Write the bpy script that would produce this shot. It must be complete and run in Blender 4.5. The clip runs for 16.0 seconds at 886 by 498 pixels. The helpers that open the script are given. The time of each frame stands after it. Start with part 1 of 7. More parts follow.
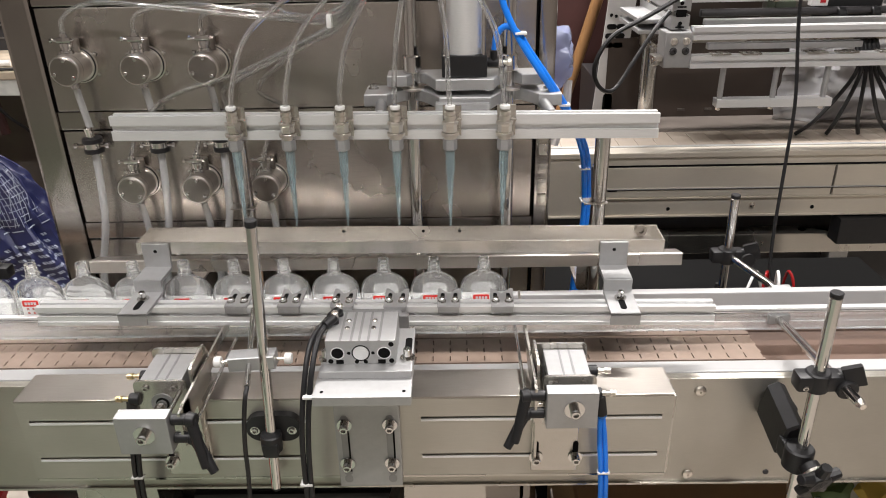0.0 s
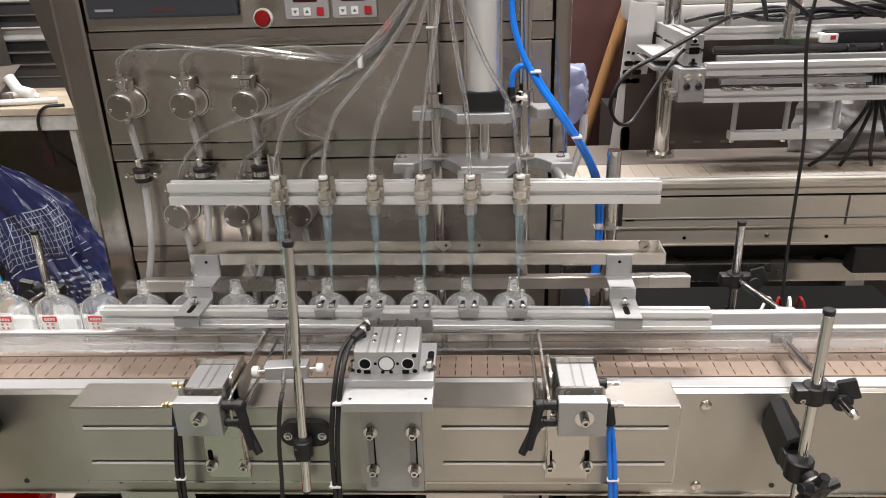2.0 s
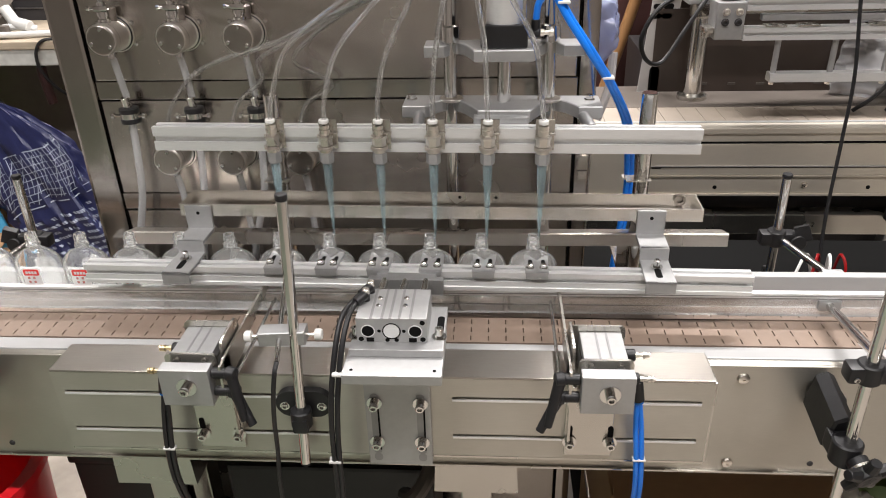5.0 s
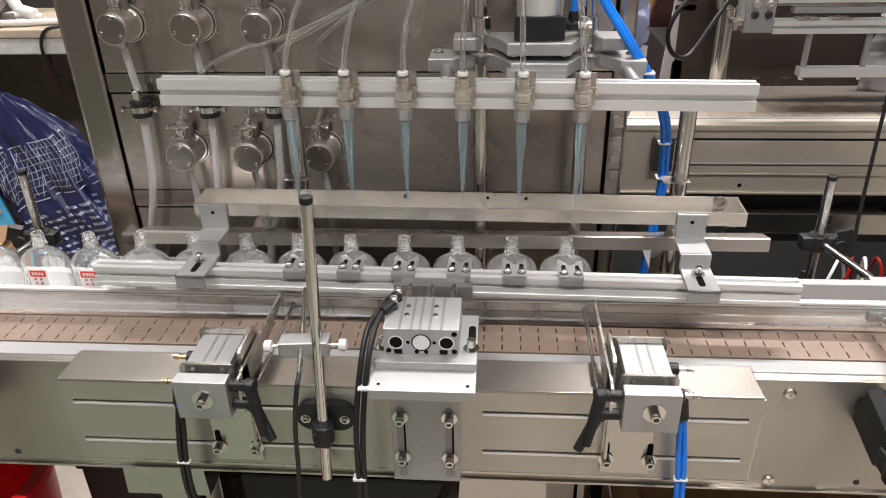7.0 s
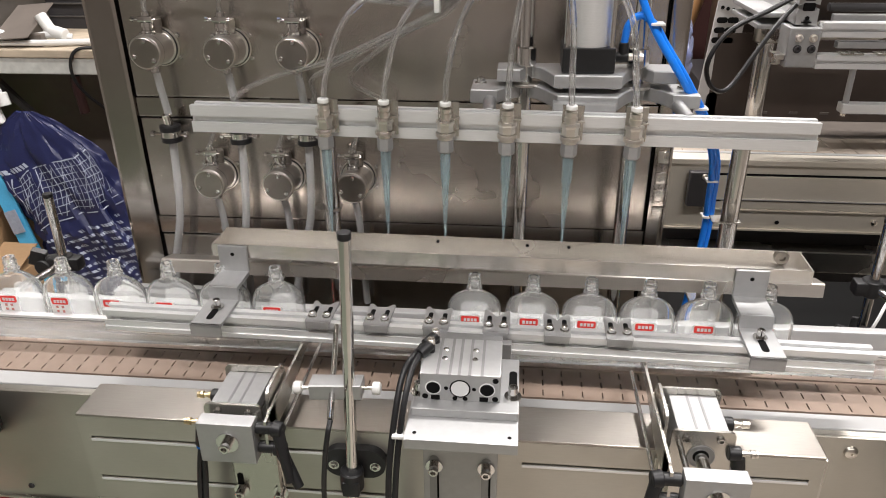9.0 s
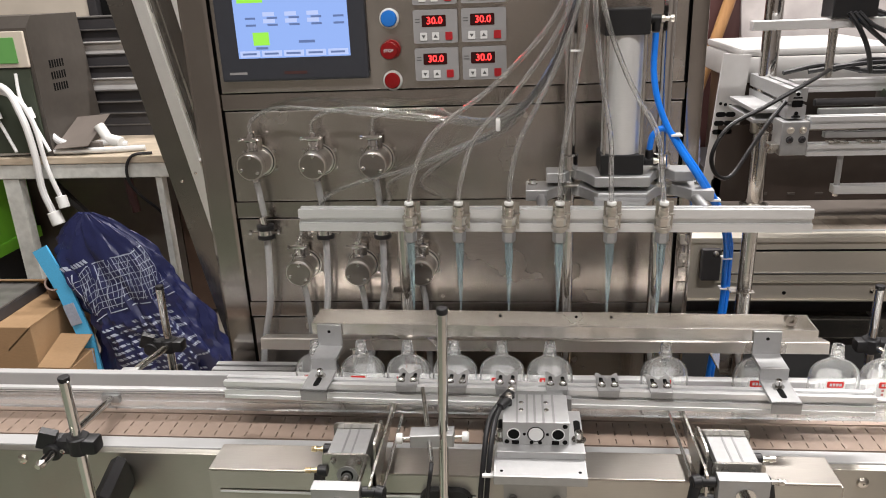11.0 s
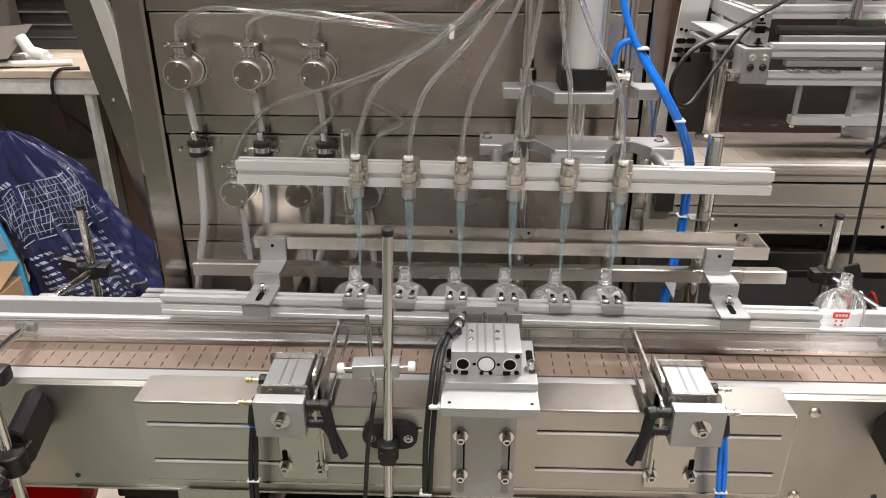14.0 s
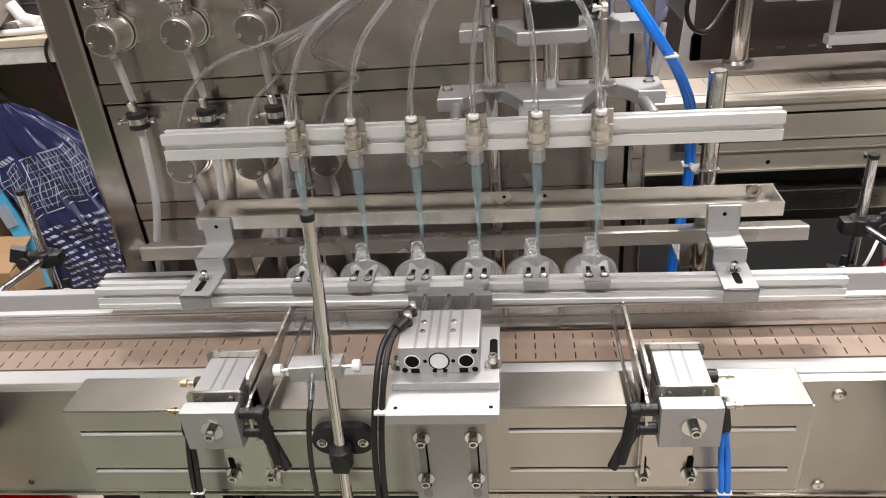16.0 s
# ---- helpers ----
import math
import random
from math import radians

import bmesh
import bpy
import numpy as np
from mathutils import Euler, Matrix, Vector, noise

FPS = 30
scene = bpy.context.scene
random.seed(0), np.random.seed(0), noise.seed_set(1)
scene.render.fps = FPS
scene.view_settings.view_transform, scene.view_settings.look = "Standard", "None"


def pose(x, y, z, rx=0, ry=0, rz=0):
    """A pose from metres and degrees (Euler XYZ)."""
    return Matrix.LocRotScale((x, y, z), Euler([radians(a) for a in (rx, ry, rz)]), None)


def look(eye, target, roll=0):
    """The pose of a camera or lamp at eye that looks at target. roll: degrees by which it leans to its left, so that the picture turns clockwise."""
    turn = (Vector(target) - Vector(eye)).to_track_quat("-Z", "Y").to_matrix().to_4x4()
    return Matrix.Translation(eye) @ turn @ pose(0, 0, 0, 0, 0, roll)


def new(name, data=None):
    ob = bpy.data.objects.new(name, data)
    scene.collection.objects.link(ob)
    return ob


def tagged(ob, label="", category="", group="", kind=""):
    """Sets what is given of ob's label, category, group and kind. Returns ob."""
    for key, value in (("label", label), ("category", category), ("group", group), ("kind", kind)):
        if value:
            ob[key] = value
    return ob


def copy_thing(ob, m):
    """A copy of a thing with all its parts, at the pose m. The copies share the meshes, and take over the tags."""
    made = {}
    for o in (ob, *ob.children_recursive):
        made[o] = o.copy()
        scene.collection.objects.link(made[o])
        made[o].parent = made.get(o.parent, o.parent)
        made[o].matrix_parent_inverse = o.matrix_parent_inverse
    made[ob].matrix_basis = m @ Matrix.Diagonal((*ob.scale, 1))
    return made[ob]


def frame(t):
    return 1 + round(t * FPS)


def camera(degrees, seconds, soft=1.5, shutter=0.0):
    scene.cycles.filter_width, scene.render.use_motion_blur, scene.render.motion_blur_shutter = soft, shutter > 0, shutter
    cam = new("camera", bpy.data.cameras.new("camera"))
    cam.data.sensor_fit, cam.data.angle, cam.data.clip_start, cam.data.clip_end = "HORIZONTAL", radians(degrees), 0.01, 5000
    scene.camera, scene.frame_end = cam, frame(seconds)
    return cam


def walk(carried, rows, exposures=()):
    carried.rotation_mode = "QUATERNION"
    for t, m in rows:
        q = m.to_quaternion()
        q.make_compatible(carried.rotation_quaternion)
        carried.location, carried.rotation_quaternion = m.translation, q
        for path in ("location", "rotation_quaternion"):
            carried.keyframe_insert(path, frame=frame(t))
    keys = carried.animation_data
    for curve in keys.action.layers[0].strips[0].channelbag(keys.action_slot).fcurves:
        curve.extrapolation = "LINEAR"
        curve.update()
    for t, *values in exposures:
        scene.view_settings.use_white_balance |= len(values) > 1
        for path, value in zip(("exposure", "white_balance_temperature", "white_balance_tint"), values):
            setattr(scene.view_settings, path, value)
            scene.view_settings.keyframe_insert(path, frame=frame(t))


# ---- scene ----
cam = camera(62.0, 16.0, soft=1.0)
PATH = [
    (0, (0.103, 0.069, 1.336), (0.076, 1.874, 0.474), -1.2),
    (0.5, (0.115, 0.022, 1.345), (0.058, 1.848, 0.53), -1.4),
    (1, (0.115, 0.006, 1.35), (0.039, 1.845, 0.567), -1.6),
    (1.5, (0.11, -0.003, 1.353), (0.023, 1.84, 0.581), -1.7),
    (2, (0.111, -0.004, 1.352), (0.016, 1.836, 0.574), -1.8),
    (2.5, (0.115, 0.004, 1.35), (0.012, 1.837, 0.555), -1.9),
    (3, (0.117, 0.015, 1.347), (0.011, 1.838, 0.53), -2.0),
    (3.5, (0.12, 0.037, 1.342), (0.011, 1.847, 0.498), -1.9),
    (4, (0.115, 0.062, 1.339), (0.001, 1.857, 0.465), -1.8),
    (6.5, (0.092, 0.124, 1.317), (-0.072, 1.875, 0.364), -1.8),
    (7, (0.074, 0.141, 1.321), (-0.069, 1.898, 0.377), -1.4),
    (7.5, (0.069, 0.153, 1.321), (-0.086, 1.917, 0.39), -1.5),
    (8, (0.061, 0.159, 1.322), (-0.108, 1.932, 0.411), -1.3),
    (8.5, (0.048, 0.166, 1.321), (-0.131, 1.943, 0.421), -0.9),
    (9, (0.044, 0.181, 1.316), (-0.142, 1.965, 0.432), -0.6),
    (9.5, (0.036, 0.162, 1.338), (-0.172, 1.958, 0.483), -0.7),
    (10, (0.026, 0.112, 1.385), (-0.245, 1.951, 0.648), -1.3),
    (10.2, (0.016, 0.068, 1.385), (-0.248, 1.930, 0.707), -1.6),
    (12.3, (-0.051, -0.009, 1.378), (-0.147, 1.867, 0.692), -0.8),
    (12.5, (-0.052, -0.006, 1.371), (-0.13, 1.866, 0.671), -0.5),
    (13, (-0.042, 0.004, 1.363), (-0.099, 1.858, 0.615), -0.1),
    (13.5, (-0.038, 0.023, 1.355), (-0.089, 1.858, 0.561), 0.1),
    (14, (-0.023, 0.068, 1.343), (-0.091, 1.879, 0.498), -0.1),
    (14.5, (0.005, 0.111, 1.322), (-0.101, 1.899, 0.432), -0.8),
    (15, (0.043, 0.135, 1.33), (-0.115, 1.901, 0.404), -2.3),
    (15.5, (0.07, 0.149, 1.325), (-0.112, 1.899, 0.374), -3.7),
    (16, (0.077, 0.2, 1.32), (-0.124, 1.931, 0.338), -5.1),
]
walk(cam, [(t, look(eye, target, roll)) for t, eye, target, roll in PATH],
     [(0, 0.56), (4.2, 0.57), (9.0, 0.52), (10.2, 0.46), (12.3, 0.44), (13.2, 0.47), (14.5, 0.65), (16, 0.67)])

# ---- world and lights ----
world = bpy.data.worlds.new("hall")
world.use_nodes = True
scene.world = world
world.node_tree.nodes["Background"].inputs[0].default_value = (0.9, 0.95, 1.0, 1)
world.node_tree.nodes["Background"].inputs[1].default_value = 0.08


def area_lamp(name, loc, sx, sy, watts, colour=(1, 0.955, 0.935), aim=None):
    d = bpy.data.lights.new(name, "AREA")
    d.shape, d.size, d.size_y, d.energy, d.color = "RECTANGLE", sx, sy, watts, colour
    ob = new(name, d)
    ob.matrix_world = look(loc, aim or (loc[0], loc[1] + 0.0001, 0))
    return ob


CEIL = 3.3
LAMPS = [(-0.9, -0.25), (1.0, -0.25), (-0.9, 1.9), (1.0, 1.9), (-0.2, 3.4)]
for lx, ly in LAMPS:
    area_lamp("tube_light_glow", (lx, ly, CEIL - 0.09), 1.25, 0.12, 42 if ly < 0 else 55 if lx < -0.5 else 72)


# ---- materials ----
def mat(name, colour, rough=0.5, metal=0.0, grain=0.0, scale=40.0, bump=0.0, stretch=(1, 1, 1), dirt_sheen=0.0,
        trans=0.0, ior=1.45, emit=None, power=0.0, coat=0.0, rvar=0.0, per_object=0.0, alpha=1.0, brushed=0.0):
    m = bpy.data.materials.new(name)
    m.use_nodes = True
    nt = m.node_tree
    b = nt.nodes["Principled BSDF"]
    b.inputs["Base Color"].default_value = (*colour, 1)
    b.inputs["Roughness"].default_value = rough
    b.inputs["Metallic"].default_value = metal
    b.inputs["Transmission Weight"].default_value = trans
    b.inputs["IOR"].default_value = ior
    b.inputs["Coat Weight"].default_value = coat
    b.inputs["Alpha"].default_value = alpha
    if emit:
        b.inputs["Emission Color"].default_value = (*emit, 1)
        b.inputs["Emission Strength"].default_value = power
    if brushed:
        # brush lines run lengthwise, so highlights spread across them
        b.inputs["Anisotropic"].default_value = brushed
        tg = nt.nodes.new("ShaderNodeTangent")
        tg.direction_type, tg.axis = "RADIAL", "X"
        nt.links.new(tg.outputs[0], b.inputs["Tangent"])
    if not (grain or bump or dirt_sheen or rvar or per_object):
        return m
    tc = nt.nodes.new("ShaderNodeTexCoord")
    mp = nt.nodes.new("ShaderNodeMapping")
    mp.inputs["Scale"].default_value = stretch
    nt.links.new(tc.outputs["Object"], mp.inputs[0])
    fine = nt.nodes.new("ShaderNodeTexNoise")
    fine.inputs["Scale"].default_value = scale
    fine.inputs["Detail"].default_value = 6
    nt.links.new(mp.outputs[0], fine.inputs[0])
    # broad noise: dirt, and on steel also uneven reflections put into the colour
    broad = nt.nodes.new("ShaderNodeTexNoise")
    broad.inputs["Scale"].default_value = 7.0
    broad.inputs["Detail"].default_value = 4
    nt.links.new(tc.outputs["Object"], broad.inputs[0])
    mul = nt.nodes.new("ShaderNodeMath")
    mul.operation = "MULTIPLY_ADD"
    mul.inputs[1].default_value = grain * 2
    mul.inputs[2].default_value = 1 - grain
    nt.links.new(fine.outputs[0], mul.inputs[0])
    mul2 = nt.nodes.new("ShaderNodeMath")
    mul2.operation = "MULTIPLY_ADD"
    mul2.inputs[1].default_value = dirt_sheen * 2
    mul2.inputs[2].default_value = 1 - dirt_sheen
    nt.links.new(broad.outputs[0], mul2.inputs[0])
    both = nt.nodes.new("ShaderNodeMath")
    both.operation = "MULTIPLY"
    nt.links.new(mul.outputs[0], both.inputs[0])
    nt.links.new(mul2.outputs[0], both.inputs[1])
    last = both
    if per_object:
        info = nt.nodes.new("ShaderNodeObjectInfo")
        v = nt.nodes.new("ShaderNodeMath")
        v.operation = "MULTIPLY_ADD"
        v.inputs[1].default_value = per_object * 2
        v.inputs[2].default_value = 1 - per_object
        nt.links.new(info.outputs["Random"], v.inputs[0])
        last = nt.nodes.new("ShaderNodeMath")
        last.operation = "MULTIPLY"
        nt.links.new(both.outputs[0], last.inputs[0])
        nt.links.new(v.outputs[0], last.inputs[1])
    mix = nt.nodes.new("ShaderNodeVectorMath")
    mix.operation = "SCALE"
    mix.inputs[0].default_value = colour
    nt.links.new(last.outputs[0], mix.inputs["Scale"])
    nt.links.new(mix.outputs[0], b.inputs["Base Color"])
    if rvar:
        r = nt.nodes.new("ShaderNodeMath")
        r.operation = "MULTIPLY_ADD"
        r.inputs[1].default_value = rvar
        r.inputs[2].default_value = rough - rvar / 2
        nt.links.new(broad.outputs[0], r.inputs[0])
        nt.links.new(r.outputs[0], b.inputs["Roughness"])
    if bump:
        bp = nt.nodes.new("ShaderNodeBump")
        bp.inputs["Strength"].default_value = bump
        bp.inputs["Distance"].default_value = 0.001
        nt.links.new(fine.outputs[0], bp.inputs["Height"])
        nt.links.new(bp.outputs[0], b.inputs["Normal"])
    return m


STEEL = mat("brushed_stainless", (0.56, 0.54, 0.50), 0.27, 1, grain=0.10, scale=60, bump=0.05, stretch=(1, 30, 30), dirt_sheen=0.12, rvar=0.16, brushed=0.6)
PANEL = mat("cabinet_stainless", (0.44, 0.405, 0.37), 0.24, 1, grain=0.16, scale=50, bump=0.10, stretch=(1, 30, 30), dirt_sheen=0.18, rvar=0.24, brushed=0.8)
# mottling here also stands in for patchy floor reflections on the panel
SIDE = mat("conveyor_side_stainless", (0.50, 0.480, 0.430), 0.40, 1, grain=0.08, scale=70, bump=0.08, stretch=(1, 30, 30), dirt_sheen=0.26, rvar=0.2, brushed=0.75)
CHROME = mat("polished_steel_rod", (0.68, 0.67, 0.65), 0.12, 1, grain=0.05, scale=60, dirt_sheen=0.08, rvar=0.1)
NICKEL = mat("nickel_plated_brass", (0.82, 0.78, 0.72), 0.28, 1, grain=0.1, scale=90, dirt_sheen=0.12, rvar=0.15)
ALU = mat("anodised_aluminium", (0.78, 0.785, 0.785), 0.34, 0.60, grain=0.07, scale=80, bump=0.06, dirt_sheen=0.07, stretch=(1, 12, 12), rvar=0.15)
ALU_DULL = mat("milled_aluminium", (0.43, 0.432, 0.432), 0.52, 0.8, grain=0.09, scale=120, bump=0.08, dirt_sheen=0.08, rvar=0.15)
# dark aluminium, which also paints the shade in slots and grooves
ALU_DARK = mat("slot_shadow_aluminium", (0.30, 0.30, 0.30), 0.5, 0.8, grain=0.1, scale=90, dirt_sheen=0.1)
BLACK = mat("black_plastic", (0.010, 0.010, 0.011), 0.45, grain=0.2, scale=120, bump=0.15, rvar=0.1)
# near-black with little sheen: stands in for shade in holes and gaps
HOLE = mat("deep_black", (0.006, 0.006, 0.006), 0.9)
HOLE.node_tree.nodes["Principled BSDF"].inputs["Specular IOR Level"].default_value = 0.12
BELT = mat("belt_plastic", (0.225, 0.168, 0.132), 0.36, grain=0.12, scale=60, bump=0.1, dirt_sheen=0.28, per_object=0.012, rvar=0.3)
WHITE = mat("white_plastic", (0.66, 0.66, 0.64), 0.3, grain=0.03, scale=60, dirt_sheen=0.05)
RAIL_WHITE = mat("white_guide_plastic", (0.39, 0.39, 0.388), 0.3, grain=0.03, scale=40, dirt_sheen=0.05, stretch=(1, 8, 8))
GLASS = mat("bottle_glass", (0.985, 0.995, 0.99), 0.02, trans=0.95, ior=1.32)
TUBE = mat("clear_tubing", (0.97, 0.97, 0.96), 0.06, trans=0.95, ior=1.42)
SILICONE = mat("milky_silicone_tubing", (0.83, 0.84, 0.85), 0.22, trans=0.72, ior=1.3)
BLUETIP = mat("blue_nozzle_plastic", (0.70, 0.90, 0.97), 0.10, trans=0.86, ior=1.2)
BLUE = mat("blue_hose", (0.01, 0.19, 0.78), 0.3, grain=0.05, scale=50)
BLUE_BTN = mat("blue_button", (0.02, 0.16, 0.55), 0.25)
RED_BTN = mat("red_button", (0.20, 0.005, 0.006), 0.25)
RED_KEY = mat("red_key", (0.36, 0.015, 0.02), 0.4)
FROST = mat("clear_label_film", (0.9, 0.9, 0.89), 0.35, trans=0.6, ior=1.1)
LABEL = mat("frosted_label", (0.64, 0.64, 0.63), 0.45, grain=0.03, scale=50)
RED_INK = mat("red_ink", (0.70, 0.035, 0.03), 0.45)
INK = mat("pale_red_ink", (0.55, 0.22, 0.2), 0.5)
GREY_PRINT = mat("grey_print", (0.10, 0.10, 0.10), 0.5)
BRASS = mat("brass", (0.60, 0.48, 0.29), 0.30, 1, grain=0.1, scale=80)
METER = mat("meter_bezel", (0.27, 0.265, 0.265), 0.4, grain=0.04, scale=50)
METER_WIN = mat("meter_window", (0.03, 0.004, 0.004), 0.15)
LED = mat("red_digits", (0.9, 0.02, 0.02), 0.4, emit=(1.0, 0.03, 0.03), power=3.0)
SCREEN = mat("lit_screen", (0.03, 0.04, 0.07), 0.2, emit=(0.25, 0.38, 0.76), power=0.85)
SCREEN_GREEN = mat("lit_green", (0.05, 0.1, 0.02), 0.3, emit=(0.28, 0.70, 0.06), power=0.85)
SCREEN_BAR = mat("lit_pale", (0.05, 0.06, 0.08), 0.3, emit=(0.42, 0.50, 0.78), power=0.85)
SCREEN_INK = mat("screen_print", (0.03, 0.04, 0.07), 0.3, emit=(0.10, 0.15, 0.32), power=0.8)
HMI_GREY = mat("dark_grey_bezel", (0.035, 0.037, 0.045), 0.35, grain=0.1, scale=80, bump=0.05)
FLOOR_GREEN = mat("green_floor_paint", (0.20, 0.225, 0.175), 0.4, grain=0.2, scale=25, bump=0.2, dirt_sheen=0.35, rvar=0.3)
FLOOR = mat("painted_concrete", (0.36, 0.32, 0.275), 0.5, grain=0.25, scale=25, bump=0.2, dirt_sheen=0.3, rvar=0.3)
# walls and ceiling are kept dark so the metal reflects more contrast
WALL = mat("darkened_wall_paint", (0.30, 0.27, 0.25), 0.8, grain=0.08, scale=30, dirt_sheen=0.15, bump=0.1)
CEILING = mat("ceiling_paint", (0.30, 0.29, 0.28), 0.9, grain=0.06, scale=20, dirt_sheen=0.1)
CARD = mat("corrugated_card", (0.30, 0.19, 0.10), 0.8, grain=0.12, scale=60, bump=0.15, dirt_sheen=0.15, stretch=(1, 1, 6))
BAG = mat("navy_woven_bag", (0.011, 0.014, 0.056), 0.40, grain=0.3, scale=200, bump=0.3, dirt_sheen=0.35)
BAG_TRIM = mat("light_blue_bag_edge", (0.07, 0.36, 0.62), 0.45, grain=0.15, scale=200, bump=0.2)
PRINT = mat("white_bag_print", (0.26, 0.29, 0.36), 0.5, grain=0.25, scale=120, dirt_sheen=0.3)
BENCH_EDGE = mat("pale_steel_edge", (0.70, 0.69, 0.66), 0.35, 0.7, grain=0.06, scale=50, dirt_sheen=0.1)
BENCH = mat("worn_white_bench", (0.56, 0.565, 0.53), 0.5, grain=0.35, scale=30, bump=0.1, dirt_sheen=0.4)
DARK = mat("dark_painted_steel", (0.035, 0.033, 0.035), 0.5, grain=0.2, scale=40, dirt_sheen=0.3)
BROWN = mat("brown_painted_board", (0.12, 0.075, 0.055), 0.5, grain=0.15, scale=20, dirt_sheen=0.3)
WOOD = mat("varnished_wood", (0.32, 0.17, 0.07), 0.45, grain=0.3, scale=14, stretch=(12, 12, 1), dirt_sheen=0.2)
REDCLOTH = mat("red_plastic", (0.72, 0.012, 0.02), 0.4, grain=0.1, scale=40, bump=0.1)
PALE_BOX = mat("white_box_paint", (0.44, 0.43, 0.42), 0.5, grain=0.08, scale=30, dirt_sheen=0.2)
GREEN = mat("green_box_plastic", (0.22, 0.62, 0.05), 0.45, grain=0.06, scale=40)
GREEN_PAINT = mat("olive_green_paint", (0.10, 0.16, 0.06), 0.45, grain=0.15, scale=40, dirt_sheen=0.3)
BELT_PALE = mat("beige_belt_plastic", (0.30, 0.255, 0.21), 0.65, grain=0.08, scale=40, dirt_sheen=0.15, per_object=0.05)
FILM_GREY = mat("grey_wrapping_film", (0.40, 0.37, 0.36), 0.18, grain=0.4, scale=9, bump=1.0, dirt_sheen=0.4)
DARK_RED = mat("dark_red_board", (0.055, 0.022, 0.02), 0.5, grain=0.3, scale=10, dirt_sheen=0.4)
FILM = mat("wrapping_film", (0.75, 0.75, 0.76), 0.2, trans=0.5, ior=1.2, grain=0.1, scale=12, bump=1.0)
BLUEFILM = mat("blue_plastic_film", (0.45, 0.50, 0.74), 0.22, trans=0.6, grain=0.2, scale=20, bump=0.8)
TIN = mat("brown_machine_paint", (0.085, 0.075, 0.066), 0.4, 0.3, grain=0.15, scale=40, dirt_sheen=0.25)
# steel dimmed in its colour, for the dark floor mirrored in pump covers
PUMP_FACE = mat("dimmed_turned_steel", (0.36, 0.335, 0.305), 0.30, 1, grain=0.12, scale=70, dirt_sheen=0.2, rvar=0.15)
SPECKLE = mat("scuffed_pale_sheet", (0.10, 0.095, 0.09), 0.45, grain=0.5, scale=26, dirt_sheen=0.4)
RAIL_STEEL = mat("polished_rail_stainless", (0.44, 0.41, 0.38), 0.16, 1, grain=0.08, scale=40, dirt_sheen=0.2, rvar=0.14, brushed=0.5)
# the brown cabinet reflection on the splash plate is put into this colour
SPLASH = mat("brown_toned_stainless", (0.50, 0.465, 0.425), 0.28, 0.9, grain=0.10, scale=60, bump=0.05, stretch=(1, 30, 30), dirt_sheen=0.14, rvar=0.14, brushed=0.6)
PUMP = mat("turned_steel", (0.74, 0.71, 0.67), 0.30, 1, grain=0.12, scale=70, bump=0.05, dirt_sheen=0.10, rvar=0.15)
BACK_FILM = mat("frosted_back_film", (0.80, 0.80, 0.79), 0.4, grain=0.05, scale=60, dirt_sheen=0.1, alpha=0.22)
# brown tone stands in for the dim reflection on the cover's top flange
COVER = mat("brown_reflection_stainless", (0.36, 0.335, 0.305), 0.30, 1, grain=0.12, scale=60, bump=0.05, stretch=(1, 30, 30), dirt_sheen=0.2, rvar=0.16, brushed=0.6)
TRAY = mat("polished_tray_stainless", (0.68, 0.65, 0.605), 0.24, 0.9, grain=0.08, scale=60, bump=0.05, stretch=(1, 30, 30), dirt_sheen=0.14, rvar=0.16, brushed=0.6)
REAR_SIDE = mat("dull_beige_stainless", (0.60, 0.555, 0.48), 0.42, 0.65, grain=0.08, scale=50, bump=0.06, stretch=(1, 30, 30), dirt_sheen=0.14, rvar=0.15, brushed=0.6)
ACRYLIC = mat("clear_acrylic_rail", (0.95, 0.97, 0.98), 0.07, trans=0.74, ior=1.4)
OLIVE = mat("dark_olive_paint", (0.045, 0.055, 0.038), 0.45, grain=0.15, scale=40, dirt_sheen=0.3)
CHANNEL = mat("dark_mirror_stainless", (0.20, 0.185, 0.165), 0.25, 0.9, grain=0.08, scale=30, bump=0.04, stretch=(30, 30, 1), dirt_sheen=0.2, rvar=0.14)
BENCH_WOOD = mat("stained_bench_wood", (0.50, 0.42, 0.32), 0.55, grain=0.35, scale=14, bump=0.15, dirt_sheen=0.5, stretch=(1, 5, 5))
UNDER = mat("grey_brown_board", (0.135, 0.115, 0.10), 0.5, grain=0.12, scale=20, dirt_sheen=0.25)
UNDER_DARK = mat("dark_brown_sheet", (0.045, 0.033, 0.027), 0.3, grain=0.2, scale=12, dirt_sheen=0.3)
BEIGE = mat("cream_paint", (0.56, 0.50, 0.42), 0.6, grain=0.06, scale=20, dirt_sheen=0.15)
SCREEN_OLIVE = mat("green_display", (0.12, 0.32, 0.09), 0.3, grain=0.05, scale=30)
YELLOW = mat("yellow_card", (0.62, 0.46, 0.10), 0.6, grain=0.05, scale=30)


# ---- mesh helpers ----
ORIGIN = {}


def thing(name, loc, label, category, group="", kind=""):
    ob = new(name)
    ob.empty_display_size = 0.02
    ob.location = loc
    ORIGIN[ob.name] = Vector(loc)
    return tagged(ob, label, category, group, kind)


def root_of(ob):
    while ob.parent:
        ob = ob.parent
    return ob


